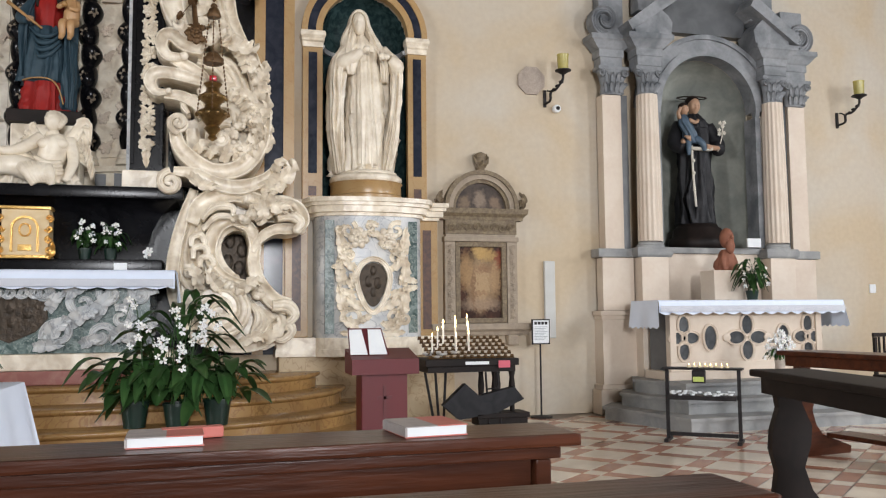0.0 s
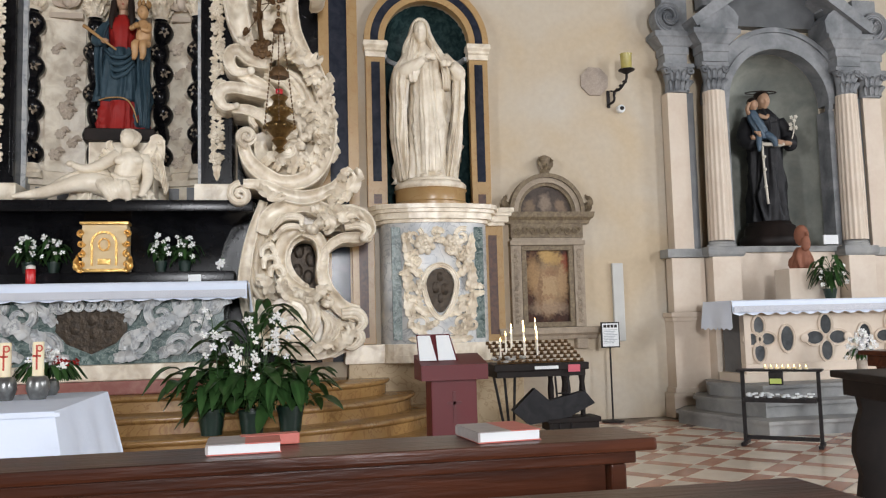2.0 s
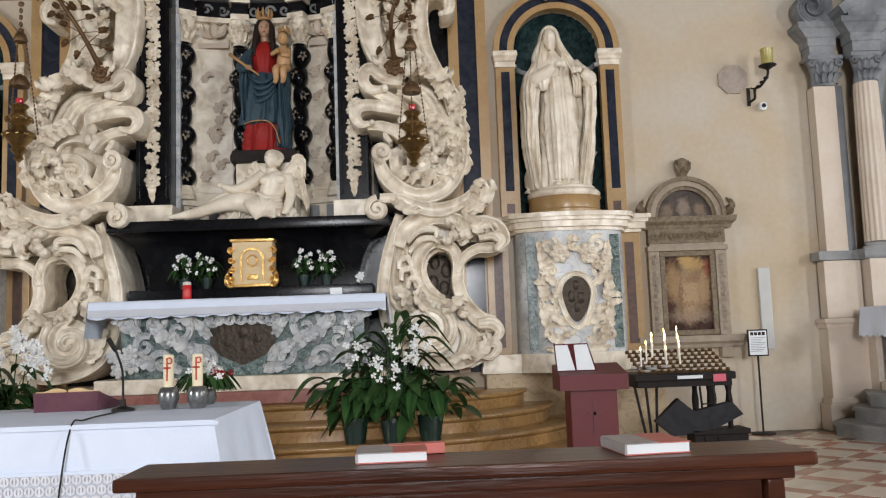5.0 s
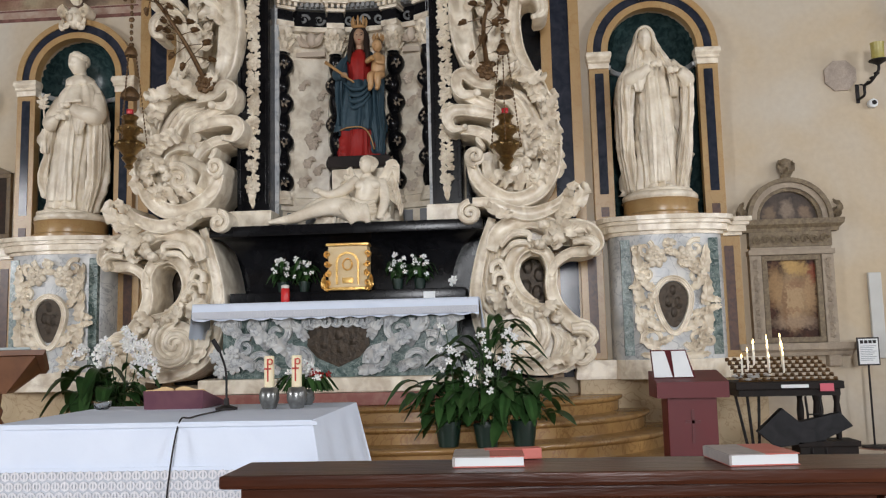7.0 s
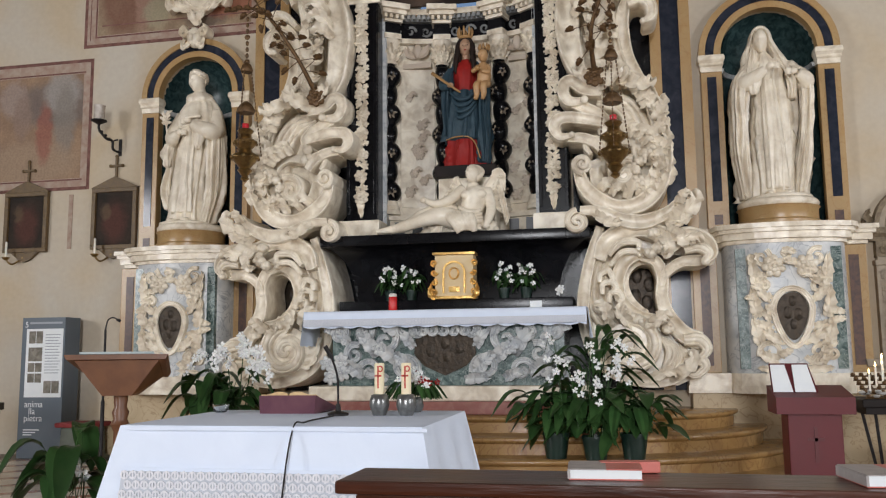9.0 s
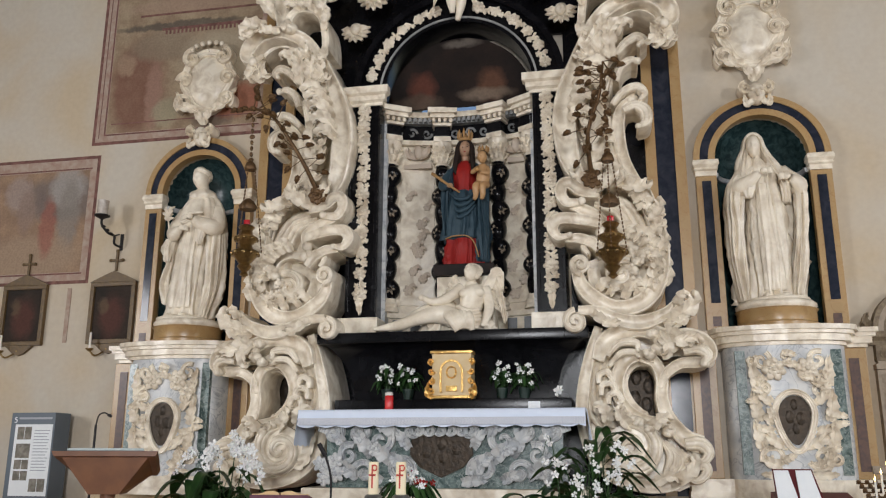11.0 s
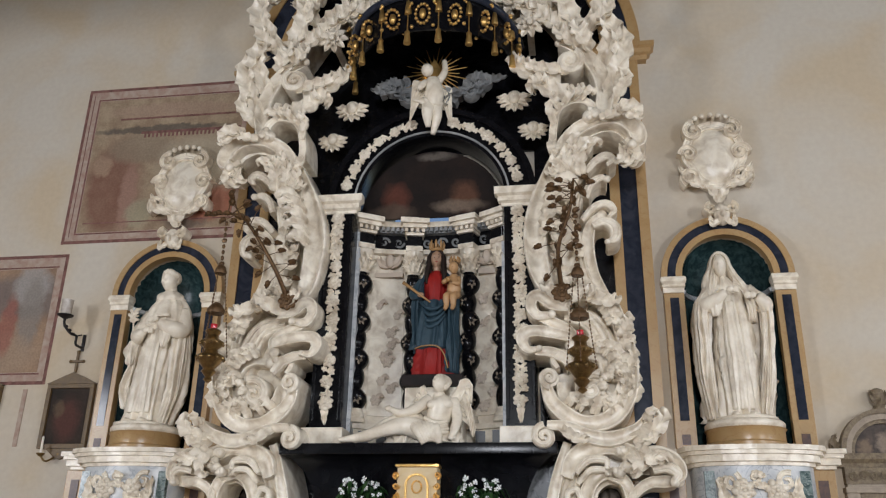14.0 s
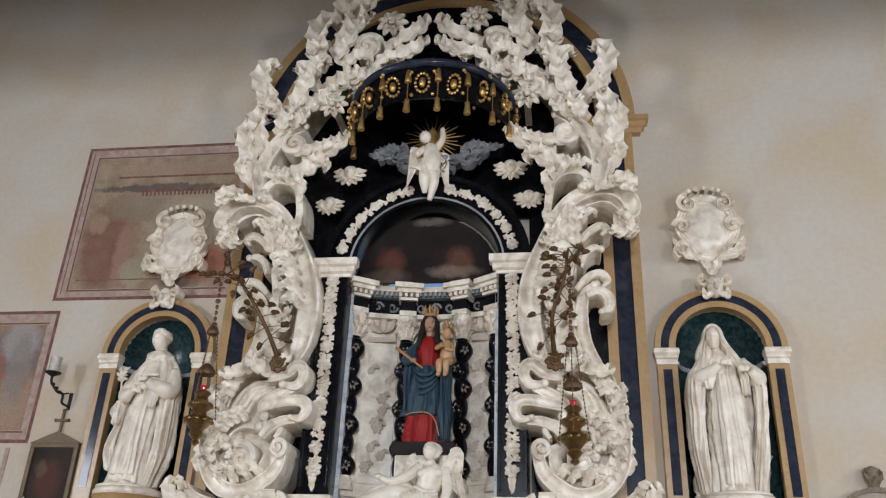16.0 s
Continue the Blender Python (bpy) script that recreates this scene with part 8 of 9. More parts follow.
def blade(b, base, d, L, w, droop, mi=0, rise=1.0):
    """One arching strap leaf."""
    dx, dy = math.cos(d), math.sin(d)
    pts = [base, (base[0] + dx * L * 0.25, base[1] + dy * L * 0.25, base[2] + L * 0.45 * rise), (base[0] + dx * L * 0.6, base[1] + dy * L * 0.6, base[2] + L * 0.62 * rise - droop * L * 0.2), (base[0] + dx * L, base[1] + dy * L, base[2] + L * 0.5 * rise - droop * L * 0.7)]
    P = spline(pts, 12)
    T = np.gradient(P, axis=0)
    T /= np.linalg.norm(T, axis=1)[:, None]
    s = np.array((-dy, dx, 0.0))
    loops = []
    for k in range(12):
        u = k / 11
        ww = 0.006 if u < 0.4 else w * math.sin(math.pi * min(1.0, (u - 0.38) / 0.62 * 0.96 + 0.03)) ** 0.8
        n = np.cross(T[k], s)
        loops.append([tuple(P[k] - s * ww * 0.5 + n * ww * 0.14), tuple(P[k] - s * ww * 0.25 + n * ww * 0.03), tuple(P[k]), tuple(P[k] + s * ww * 0.25 + n * ww * 0.03), tuple(P[k] + s * ww * 0.5 + n * ww * 0.14), tuple(P[k] + n * -0.003)])
    rings(b, loops, mi=mi)


def bloom(b, c, r, rnd, mi=0):
    """A loose white flower of five petals."""
    n = Vector((rnd.uniform(-.6, .6), -1, rnd.uniform(-.3, .5))).normalized()
    q = n.to_track_quat("Z", "Y")
    for k in range(5):
        a = 2 * math.pi * k / 5 + rnd.random()
        pts = [Vector((0, 0, 0)), Vector((math.cos(a - 0.5) * r * 0.7, math.sin(a - 0.5) * r * 0.7, r * 0.25)), Vector((math.cos(a) * r, math.sin(a) * r, r * 0.15)), Vector((math.cos(a + 0.5) * r * 0.7, math.sin(a + 0.5) * r * 0.7, r * 0.25)), Vector((math.cos(a) * r * 0.55, math.sin(a) * r * 0.55, -r * 0.08))]
        v = [b.verts.new(Vector(c) + q @ p) for p in pts]
        for f in ((0, 1, 4), (1, 2, 4), (2, 3, 4), (3, 0, 4)):
            b.faces.new([v[i] for i in f]).material_index = mi


def leafy(name, label, at, pots, nleaf, L, w, seed, stalks=(), pot_m=None, cat="potted plant", spread=0.5, rise=(0.5, 1.9), lift=0.5, droop=(0.2, 1.3)):
    t = thing(name, label, cat, at)
    rnd = random.Random(seed)
    for px, py, pr, ph in pots:
        part("pot", lathe(B(), [(pr * 0.72, 0), (pr * 0.95, ph * 0.9), (pr, ph * 0.9), (pr, ph), (pr * 0.9, ph), (pr * 0.85, ph * 0.85)], (px, py, 0), 18), pot_m or POT, t, smooth=True)
        for half in range(2):
            b = B()
            for k in range(nleaf // 2):
                d = rnd.uniform(0, 2 * math.pi)
                blade(b, (px + rnd.uniform(-spread, spread) * pr, py + rnd.uniform(-.5, .5) * pr, ph * 0.85 + rnd.uniform(0, lift) * L), d, L * rnd.uniform(0.5, 1.0), w * rnd.uniform(0.7, 1.2), rnd.uniform(*droop), rise=rnd.uniform(*rise))
            part("foliage", b, LEAF, t, kind="stuff", smooth=True)
    for k, (sx, sy, z0, top, dx, n, r) in enumerate(stalks):
        b = B()
        pts = [(sx, sy, z0), (sx + dx * 0.2, sy, z0 + (top - z0) * 0.6), (sx + dx * 0.6, sy - 0.05, top), (sx + dx, sy - 0.1, top - 0.16)]
        tube(b, pts, (0.006, 0.005, 0.004, 0.003), 6, 20)
        st = part("stalk", b, LEAF, t)
        b = B()
        P = spline(pts, 40)
        for q in range(n):
            p = P[int(18 + 21 * q / max(1, n - 1))]
            bloom(b, (p[0] + rnd.uniform(-.04, .04), p[1] - 0.03 + rnd.uniform(-.03, .03), p[2] + rnd.uniform(-.05, .02)), r * rnd.uniform(0.8, 1.2), rnd)
        part("blossom", b, PETAL, st, "white blossoms", kind="stuff")
    return t


for x, sd in ((-0.60, 2), (0.66, 5)):
    leafy("flowering_pot_plant", "small potted plant with white flowers on the altar", (x, -0.72, 1.802), ((-0.12, 0, 0.065, 0.11), (0.12, 0, 0.065, 0.11)), 34, 0.19, 0.06, sd, [(-0.12, 0, 0.1, 0.36, -0.06, 7, 0.03), (-0.1, 0, 0.1, 0.34, 0.05, 6, 0.03), (0.12, 0, 0.1, 0.34, 0.08, 7, 0.03), (0.1, 0, 0.1, 0.36, -0.03, 5, 0.03)])
t = thing("red_votive_candle", "red glass votive candle on the altar", "candle", (-0.62, -1.0, 1.668))
part("glass", lathe(B(), [(0.04, 0), (0.045, 0.02), (0.045, 0.15), (0.04, 0.16)], seg=18), REDWAX, t, smooth=True)
part("cap", lathe(B(), [(0.042, 0.161), (0.042, 0.19), (0.02, 0.2)], seg=18), mat("white_cap", (0.7, 0.66, 0.6), 0.4), t, smooth=True)
single("altar_card", boxed(0.85, 0.97, -1.06, -1.04, 1.668, 1.75), PAPER, "small white card standing on the altar", "card")
t = thing("white_lily_bloom", "single white bloom at the altar's end", "flower", (1.14, -0.92, 1.802))
b = B()
rr = random.Random(4)
for k in range(3):
    bloom(b, (0.01 * k, 0, 0.05 + 0.012 * k), 0.05, rr)
tube(b, [(0, 0, 0), (0, 0, 0.05)], 0.006, 6)
part("petals", b, PETAL, t)

# hanging sanctuary lamps and their wrought branches
def hanging_lamp(x, y, z, top, s):
    t = thing("sanctuary_lamp", "brass sanctuary lamp with a ruby glass on chains", "hanging lamp", (x, y, z), group="sanctuary lamps")
    b = lathe(B(), [(0.01, -0.06), (0.05, -0.03), (0.03, 0.0), (0.08, 0.06), (0.06, 0.09), (0.11, 0.15), (0.15, 0.2), (0.14, 0.23), (0.08, 0.26), (0.07, 0.30), (0.12, 0.35), (0.13, 0.38), (0.07, 0.42), (0.06, 0.46), (0.09, 0.50), (0.07, 0.52)], seg=20)
    for k in range(10):
        a = 0.628 * k
        ball(b, (0.14 * math.cos(a), 0.14 * math.sin(a), 0.2), 0.026, 8), ball(b, (0.12 * math.cos(a), 0.12 * math.sin(a), 0.36), 0.02, 8)
    part("body", b, BRASS, t, smooth=True)
    part("ruby_glass", lathe(B(), [(0.03, 0.521), (0.036, 0.54), (0.036, 0.58), (0.03, 0.58), (0.02, 0.54)], seg=14), RUBY, t, smooth=True)
    b = lathe(B(), [(0.09, 0.70), (0.10, 0.74), (0.06, 0.80), (0.02, 0.83)], seg=16)
    lathe(b, [(0.06, 1.16), (0.07, 1.18), (0.05, 1.24), (0.015, 1.28)], seg=14)
    part("crown", b, RUST, t, smooth=True)
    for k in range(3):
        a = 2.09 * k + 0.5
        b = B()
        for q in range(24):
            f = q / 23
            r = 0.17 - 0.12 * f
            ball(b, (r * math.cos(a), r * math.sin(a), 0.24 + 0.94 * f), (0.009, 0.009, 0.02), 6)
        part("chain", b, RUST, t, kind="stuff")
    b = B()
    n = int((top - z - 1.26) / 0.07)
    for q in range(n):
        ball(b, (0, 0, 1.28 + 0.07 * q), (0.02 if q % 4 else 0.035, 0.02, 0.03), 8)
    part("upper_chain", b, RUST, t, kind="stuff")


hanging_lamp(1.75, -1.4, 2.97, 5.2, 1)
hanging_lamp(-2.16, -1.4, 3.14, 5.0, -1)


def branch(pts, seed):
    t = thing("wrought_branch", "dark gilt wrought iron branch with leaves", "iron branch", group="lamp branches")
    b = tube(B(), pts, (0.03, 0.022, 0.018, 0.012), 8, 30)
    part("stem", b, RUST, t, smooth=True)
    rnd = random.Random(seed)
    P = spline(pts, 14)
    b = B()
    for k in range(3, 14):
        for q in range(3):
            a, c = rnd.uniform(0, 6.28), rnd.uniform(0.08, 0.2)
            p = P[k]
            e = (p[0] + c * math.cos(a), p[1] - rnd.uniform(0, .08), p[2] + c * math.sin(a))
            tube(b, [tuple(p), e], (0.006, 0.004), 5, 3)
            leaf(b, [e, (e[0] + 0.03 * math.cos(a), e[1] - 0.02, e[2] + 0.03 * math.sin(a)), (e[0] + 0.08 * math.cos(a), e[1], e[2] + 0.08 * math.sin(a))], 0.075, 3, nu=8, nv=4, thick=0.004)
    rosette(b, (P[0][0], P[0][1] - 0.03, P[0][2]), 0.12, 8)
    part("leaves", b, RUST, t, kind="stuff")


branch([(1.58, -0.95, 4.10), (1.56, -1.25, 4.5), (1.70, -1.4, 4.9), (1.75, -1.4, 5.25)], 1)
branch([(-1.50, -0.95, 4.10), (-1.66, -1.2, 4.5), (-1.95, -1.35, 4.95), (-2.16, -1.4, 5.05)], 2)

# ---- flowers on the steps ----
leafy("lily_arrangement", "large arrangement of white orchids and peace lilies on the steps", (1.46, -2.26, 0.312), ((-0.30, 0.05, 0.12, 0.22), (0.04, -0.03, 0.12, 0.2), (0.36, 0.03, 0.12, 0.22)), 62, 0.45, 0.12, 11,
      [(-0.22, -0.14, 0.2, 1.06, -0.14, 5, 0.036), (-0.1, -0.12, 0.2, 0.86, -0.18, 6, 0.036), (0.0, -0.14, 0.2, 0.98, 0.04, 5, 0.036), (0.12, -0.12, 0.2, 0.98, 0.24, 9, 0.036), (0.1, -0.18, 0.2, 0.80, 0.2, 7, 0.036), (-0.1, -0.18, 0.2, 0.74, 0.06, 6, 0.036), (0.02, -0.2, 0.2, 0.70, 0.1, 5, 0.036)], cat="flower arrangement", spread=1.5, rise=(0.3, 1.35), lift=0.45, droop=(-0.1, 1.0))
leafy("tall_lily_leaves", "tall dark green lily leaves in a brown pot", (1.50, -2.06, 0.314), ((0.0, 0.0, 0.12, 0.2),), 30, 0.66, 0.105, 13, pot_m=WOOD, spread=1.2, rise=(1.1, 2.1), droop=(-0.2, 0.6))
leafy("orchid_arrangement", "white orchids with dark leaves standing on the steps", (-1.86, -2.2, 0.312), ((0.0, 0, 0.15, 0.24), (-0.3, 0.05, 0.13, 0.22)), 30, 0.44, 0.16, 17,
      [(-0.1, 0, 0.2, 0.94, -0.30, 12, 0.042), (0.05, 0, 0.2, 1.08, 0.14, 15, 0.048), (0.1, 0, 0.2, 0.98, 0.26, 15, 0.048), (-0.02, 0, 0.2, 0.98, -0.1, 15, 0.048), (0.12, 0, 0.2, 0.86, 0.3, 12, 0.048)], cat="flower arrangement")
leafy("peace_lily", "peace lily with broad leaves beside the table", (-1.86, -4.62, 0.0), ((0.0, 0, 0.14, 0.26),), 22, 0.46, 0.17, 23, [(0.1, 0, 0.2, 0.5, 0.06, 3, 0.05)])
leafy("side_altar_plant", "potted plant with long leaves on the side altar", (8.02, -0.95, 1.376), ((0.0, 0, 0.08, 0.11),), 60, 0.30, 0.055, 29, [(0.05, 0, 0.1, 0.36, 0.1, 4, 0.03), (-0.05, 0, 0.1, 0.34, -0.12, 4, 0.03)])

# ---- red lectern, notice stand, votive stands ----
t = thing("red_lectern", "dark red painted wooden lectern with open white sheets", "lectern", (3.2, -2.42, 0))
part("column", boxed(-0.20, 0.20, -0.14, 0.14, 0.03, 0.74, bevel=0.008), REDPAINT, t)
part("foot", boxed(-0.26, 0.26, -0.2, 0.2, 0, 0.03, bevel=0.006), REDPAINT, t)
b = B()
rings(b, [[(x, y, z) for x, y, z in ((-0.29, -0.2, 0.72), (0.29, -0.2, 0.72), (0.29, 0.2, 0.72), (-0.29, 0.2, 0.72))], [(x, y, z) for x, y, z in ((-0.29, -0.2, 0.85), (0.29, -0.2, 0.85), (0.29, 0.2, 0.93), (-0.29, 0.2, 0.93))]])
part("desk", b, REDPAINT, t)
b = B()
box(b, -0.012, 0.012, -0.147, -0.14, 0.35, 0.62), box(b, -0.06, 0.06, -0.147, -0.14, 0.51, 0.535)
part("cross", b, mat("deep_red_paint", (0.09, 0.008, 0.01), 0.45), t)
for x0, x1 in ((-0.28, -0.13), (-0.115, 0.04)):
    b = B()
    rings(b, [[(x0, -0.06, 0.885), (x1, -0.06, 0.885), (x1 - 0.04, 0.04, 1.10), (x0 - 0.04 + 0.04, 0.04, 1.10)], [(x0, -0.05, 0.885), (x1, -0.05, 0.885), (x1 - 0.04, 0.05, 1.10), (x0, 0.05, 1.10)]])
    part("sheet", b, PAPER, t)
part("folder", rings(B(), [[(-0.285, -0.045, 0.88), (0.06, -0.045, 0.88), (0.01, 0.06, 1.11), (-0.285, 0.06, 1.11)], [(-0.285, -0.02, 0.88), (0.06, -0.02, 0.88), (0.01, 0.085, 1.11), (-0.285, 0.085, 1.11)]]), REDPAINT, t)

t = thing("notice_stand", "framed white notice on a thin black stand", "notice stand", (5.565, -0.25, 0))
part("base", lathe(B(), [(0.13, 0), (0.13, 0.015), (0.02, 0.03)], seg=24), IRON, t, smooth=True)
part("pole", lathe(B(), [(0.011, 0.03), (0.011, 0.87)], seg=10), IRON, t, smooth=True)
part("frame", boxed(-0.115, 0.115, -0.03, -0.01, 0.865, 1.165, bevel=0.004), IRON, t)
n = part("sheet", boxed(-0.1, 0.1, -0.033, -0.03, 0.88, 1.15), PAPER, t, "white printed sheet")
GREYINK = mat("grey_print", (0.35, 0.37, 0.4), 0.8)
for k in range(9):
    part("text_bar", boxed(-0.085, 0.08 - 0.02 * (k % 3), -0.0345, -0.033, 1.07 - 0.019 * k, 1.077 - 0.019 * k), GREYINK, n)
for k in range(4):
    part("picture_mark", boxed(-0.085 + 0.044 * k, -0.05 + 0.044 * k, -0.0345, -0.033, 1.10, 1.135), IRON, n)


def flame(b, x, y, z, s=1.0):
    lathe(b, [(0.001, 0), (0.008 * s, 0.012 * s), (0.007 * s, 0.022 * s), (0.001, 0.045 * s)], (x, y, z), 8)


def votive_stand(at, turn, seed, ncand):
    t = thing("votive_stand", "dark wooden votive stand with rows of candle holders", "candle stand", at, group="votive stands", turn=turn)
    b = B()
    box(b, -0.50, 0.46, -0.28, 0.28, 0.72, 0.79, 0.008)
    box(b, -0.47, 0.43, -0.25, 0.25, 0.66, 0.72)
    part("top", b, BLACKWOOD, t)
    for k, x in enumerate((0.22, 0.40)):
        for y in (-0.22, 0.22):
            b = lathe(B(), [(0.03, 0.0), (0.035, 0.05), (0.022, 0.08), (0.03, 0.14), (0.024, 0.3), (0.035, 0.5), (0.024, 0.6), (0.035, 0.66)], (x, y, 0), 12)
            part("turned_leg", b, BLACKWOOD, t, smooth=True)
    for dx in (-0.06, 0.0, 0.06):
        b = tube(B(), [(-0.33 + dx * 1.8, 0.0, 0.66), (-0.30 + dx * 0.5, -0.05, 0.0)], 0.014, 8, 4)
        part("iron_leg", b, IRON, t)
    b = B()
    box(b, -0.02, 0.52, -0.40, -0.12, 0.22, 0.27, 0.008), box(b, 0.0, 0.50, -0.38, -0.14, 0.15, 0.22)
    for x in (0.03, 0.47):
        lathe(b, [(0.02, 0.0), (0.035, 0.03), (0.02, 0.07), (0.035, 0.15)], (x, -0.26, 0), 10)
    part("kneeler", b, BLACKWOOD, t)
    b = B()
    for k in range(2):
        tube(b, [(0.10 + 0.12 * k, -0.42, 0.0), (0.10 + 0.12 * k, -0.30, 0.66)], 0.011, 6, 3)
    for z in (0.1, 0.3, 0.5):
        tube(b, [(0.10, -0.42 + 0.18 * z, z), (0.22, -0.42 + 0.18 * z, z)], 0.008, 6, 2)
    part("iron_ladder", b, IRON, t)
    b = B()
    rings(b, [[(x + f, -0.31 - g, z + f * 0.4) for x, z in ((-0.36, 0.36), (-0.14, 0.56), (0.0, 0.44), (0.36, 0.52), (0.46, 0.40), (0.2, 0.28), (-0.2, 0.22))] for f, g in ((0, 0), (0.01, 0.05), (0.0, 0.09))])
    part("black_sack", b, BLACKROBE, t, "black cloth sack", smooth=True)
    b = B()
    rnd = random.Random(seed)
    for r in range(6):
        z = 0.80 + 0.035 * r
        y = -0.24 + 0.09 * r
        tube(b, [(-0.46, y, z), (0.42, y, z)], 0.008, 6, 2)
        for k in range(13):
            x = -0.44 + 0.07 * k
            lathe(b, [(0.012, z), (0.022, z + 0.012), (0.016, z + 0.03), (0.012, z + 0.03)], (x, y, 0), 8)
    part("candle_holder", b, RUST, t, kind="stuff")
    for k in range(ncand):
        r = 1 + k % 5
        x, y, z = (-0.40, -0.32, -0.24)[k] if k < 3 else -0.21 + 0.026 * (k - 3) + rnd.uniform(-.006, .006), -0.24 + 0.09 * r, 0.82 + 0.035 * r
        h = rnd.uniform(0.13, 0.2)
        c = part("candle", lathe(B(), [(0.009, z), (0.009, z + h), (0.003, z + h + 0.004)], (x, y, 0), 8), WHITEWAX, t)
        b = B()
        flame(b, x, y, z + h + 0.004)
        part("flame", b, FLAME, c)
    b = B()
    for k in range(16):
        x, y = -0.48 + 0.02 * k, -0.2 + rnd.uniform(-0.08, 0.1)
        ball(b, (x, y, 0.81 + rnd.uniform(0, 0.05)), (0.03, 0.03, 0.014), 8)
    part("melted_wax", b, mat("grey_wax", (0.5, 0.49, 0.47), 0.5), t, kind="stuff", smooth=True)
    part("price_tag", boxed(-0.10, 0.14, -0.292, -0.284, 0.735, 0.765), PAPER, t)
    part("pink_note", boxed(0.24, 0.36, -0.292, -0.284, 0.70, 0.77), mat("pink_paper", (0.6, 0.12, 0.16), 0.7), t)
    return t


votive_stand((4.26, -1.5, 0), 0, 3, 15)
votive_stand((-4.55, -2.75, 0.0), 20, 8, 4)

# tea-light rack before the side altar
t = thing("tealight_rack", "black iron rack with lit tea lights and a shelf", "candle rack", (6.28, -2.56, 0), turn=-40)
for x in (-0.33, 0.33):
    b = B()
    box(b, x - 0.016, x + 0.016, -0.016, 0.016, 0.03, 0.68), box(b, x - 0.02, x + 0.02, -0.14, 0.14, 0, 0.03, 0.004)
    part("upright", b, IRON, t)
b = B()
box(b, -0.31, 0.31, -0.014, 0.014, 0.05, 0.085)
part("foot_bar", b, IRON, t)
part("top_tray", boxed(-0.37, 0.37, -0.10, 0.10, 0.682, 0.70, bevel=0.004), IRON, t)
part("shelf", boxed(-0.312, 0.312, -0.11, 0.09, 0.40, 0.44, bevel=0.004), IRON, t)
part("coin_box", boxed(-0.08, 0.04, -0.12, -0.06, 0.56, 0.68, bevel=0.004), IRON, t)
part("box_label", boxed(-0.07, 0.03, -0.124, -0.12, 0.575, 0.62), mat("yellow_green_label", (0.5, 0.6, 0.15), 0.6), t)
rr = random.Random(5)
for k in range(8):
    x = -0.12 + 0.05 * k
    c = part("tea_light", lathe(B(), [(0.019, 0.701), (0.019, 0.72), (0.015, 0.72)], (x, rr.uniform(-.05, .04), 0), 10), WAX, t)
    b = B()
    flame(b, x, 0, 0.722, 0.45)
    part("flame", b, FLAME, c)
b = B()
for k in range(40):
    lathe(b, [(0.019, 0.441), (0.019, 0.455)], (rr.uniform(-.28, .28), rr.uniform(-.09, .05), 0.012 * (k % 3)), 8)
part("spare_lights", b, PAPER, t, kind="stuff")

# terracotta bust, its block and card; flower vase
b = B()
robe(b, [(0.0, 0, 0, 0.16, 0.12), (0.1, 0, 0, 0.15, 0.11), (0.2, 0, 0, 0.10, 0.09), (0.26, 0, 0, 0.06, 0.06)], 6, 0.05, 40, 14)
ball(b, (0, -0.01, 0.40), (0.085, 0.095, 0.13), 14)
ball(b, (0, -0.08, 0.30), (0.06, 0.05, 0.10), 12), ball(b, (0, -0.11, 0.41), (0.02, 0.03, 0.03), 8)
statue("terracotta_bust", b, TERRACOTTA, "terracotta bust of a bearded man on a stone block", (7.87, -0.68, 1.737))
single("bust_block", boxed(7.58, 8.18, -0.84, -0.54, 1.375, 1.735, bevel=0.008), PINKSTONE, "pale stone block under the bust", "pedestal")
single("side_altar_card", boxed(8.36, 8.56, -0.42, -0.40, 2.056, 2.17), PAPER, "small white card on the stone sill", "card")
t = thing("white_flower_vase", "tall vase of small white flowers", "vase of flowers", (7.36, -2.28, 0))
part("stand", lathe(B(), [(0.12, 0), (0.12, 0.02), (0.015, 0.04), (0.015, 0.5), (0.06, 0.52)], seg=14), IRON, t, smooth=True)
part("vase", lathe(B(), [(0.05, 0.521), (0.06, 0.56), (0.045, 0.70), (0.055, 0.74)], seg=14), SMOKED, t, smooth=True)
b = B()
for k in range(90):
    a, r = rr.uniform(0, 6.28), rr.uniform(0, 0.17)
    bloom(b, (r * math.cos(a), r * math.sin(a) * 0.7, 0.90 + rr.uniform(-.1, .14) - r * 0.4), 0.032, rr)
part("bloom_cluster", b, PETAL, t, kind="stuff")
b = B()
for k in range(30):
    blade(b, (0, 0, 0.70), rr.uniform(0, 6.28), rr.uniform(0.12, 0.2), 0.03, 0.6, rise=1.4)
part("greenery", b, LEAF, t, kind="stuff")

# ---- pews ----
def pew_front(x0, x1, y0, y1, z, nm, label):
    t = thing(nm, label, "pew", group="pews")
    b = B()
    box(b, x0, x1, y0, y1, z - 0.035, z, 0.010)
    part("top_board", b, WOOD, t)
    part("moulding", boxed(x0 + 0.05, x1 - 0.05, y0 + 0.03, y0 + 0.075, z - 0.07, z - 0.036, bevel=0.006), WOOD, t)
    part("panel", boxed(x0 + 0.09, x1 - 0.13, y0 + 0.06, y0 + 0.09, 0.18, z - 0.0705), WOOD, t)
    part("rail", boxed(x0 + 0.09, x1 - 0.13, y0 + 0.045, y0 + 0.06, z - 0.30, z - 0.25, bevel=0.004), WOOD, t)
    for x in (x0 + 0.07, x1 - 0.125):
        part("end_board", boxed(x, x + 0.045, y0 + 0.03, y1 - 0.02, 0, z - 0.0705, bevel=0.006), WOOD, t)
    return t


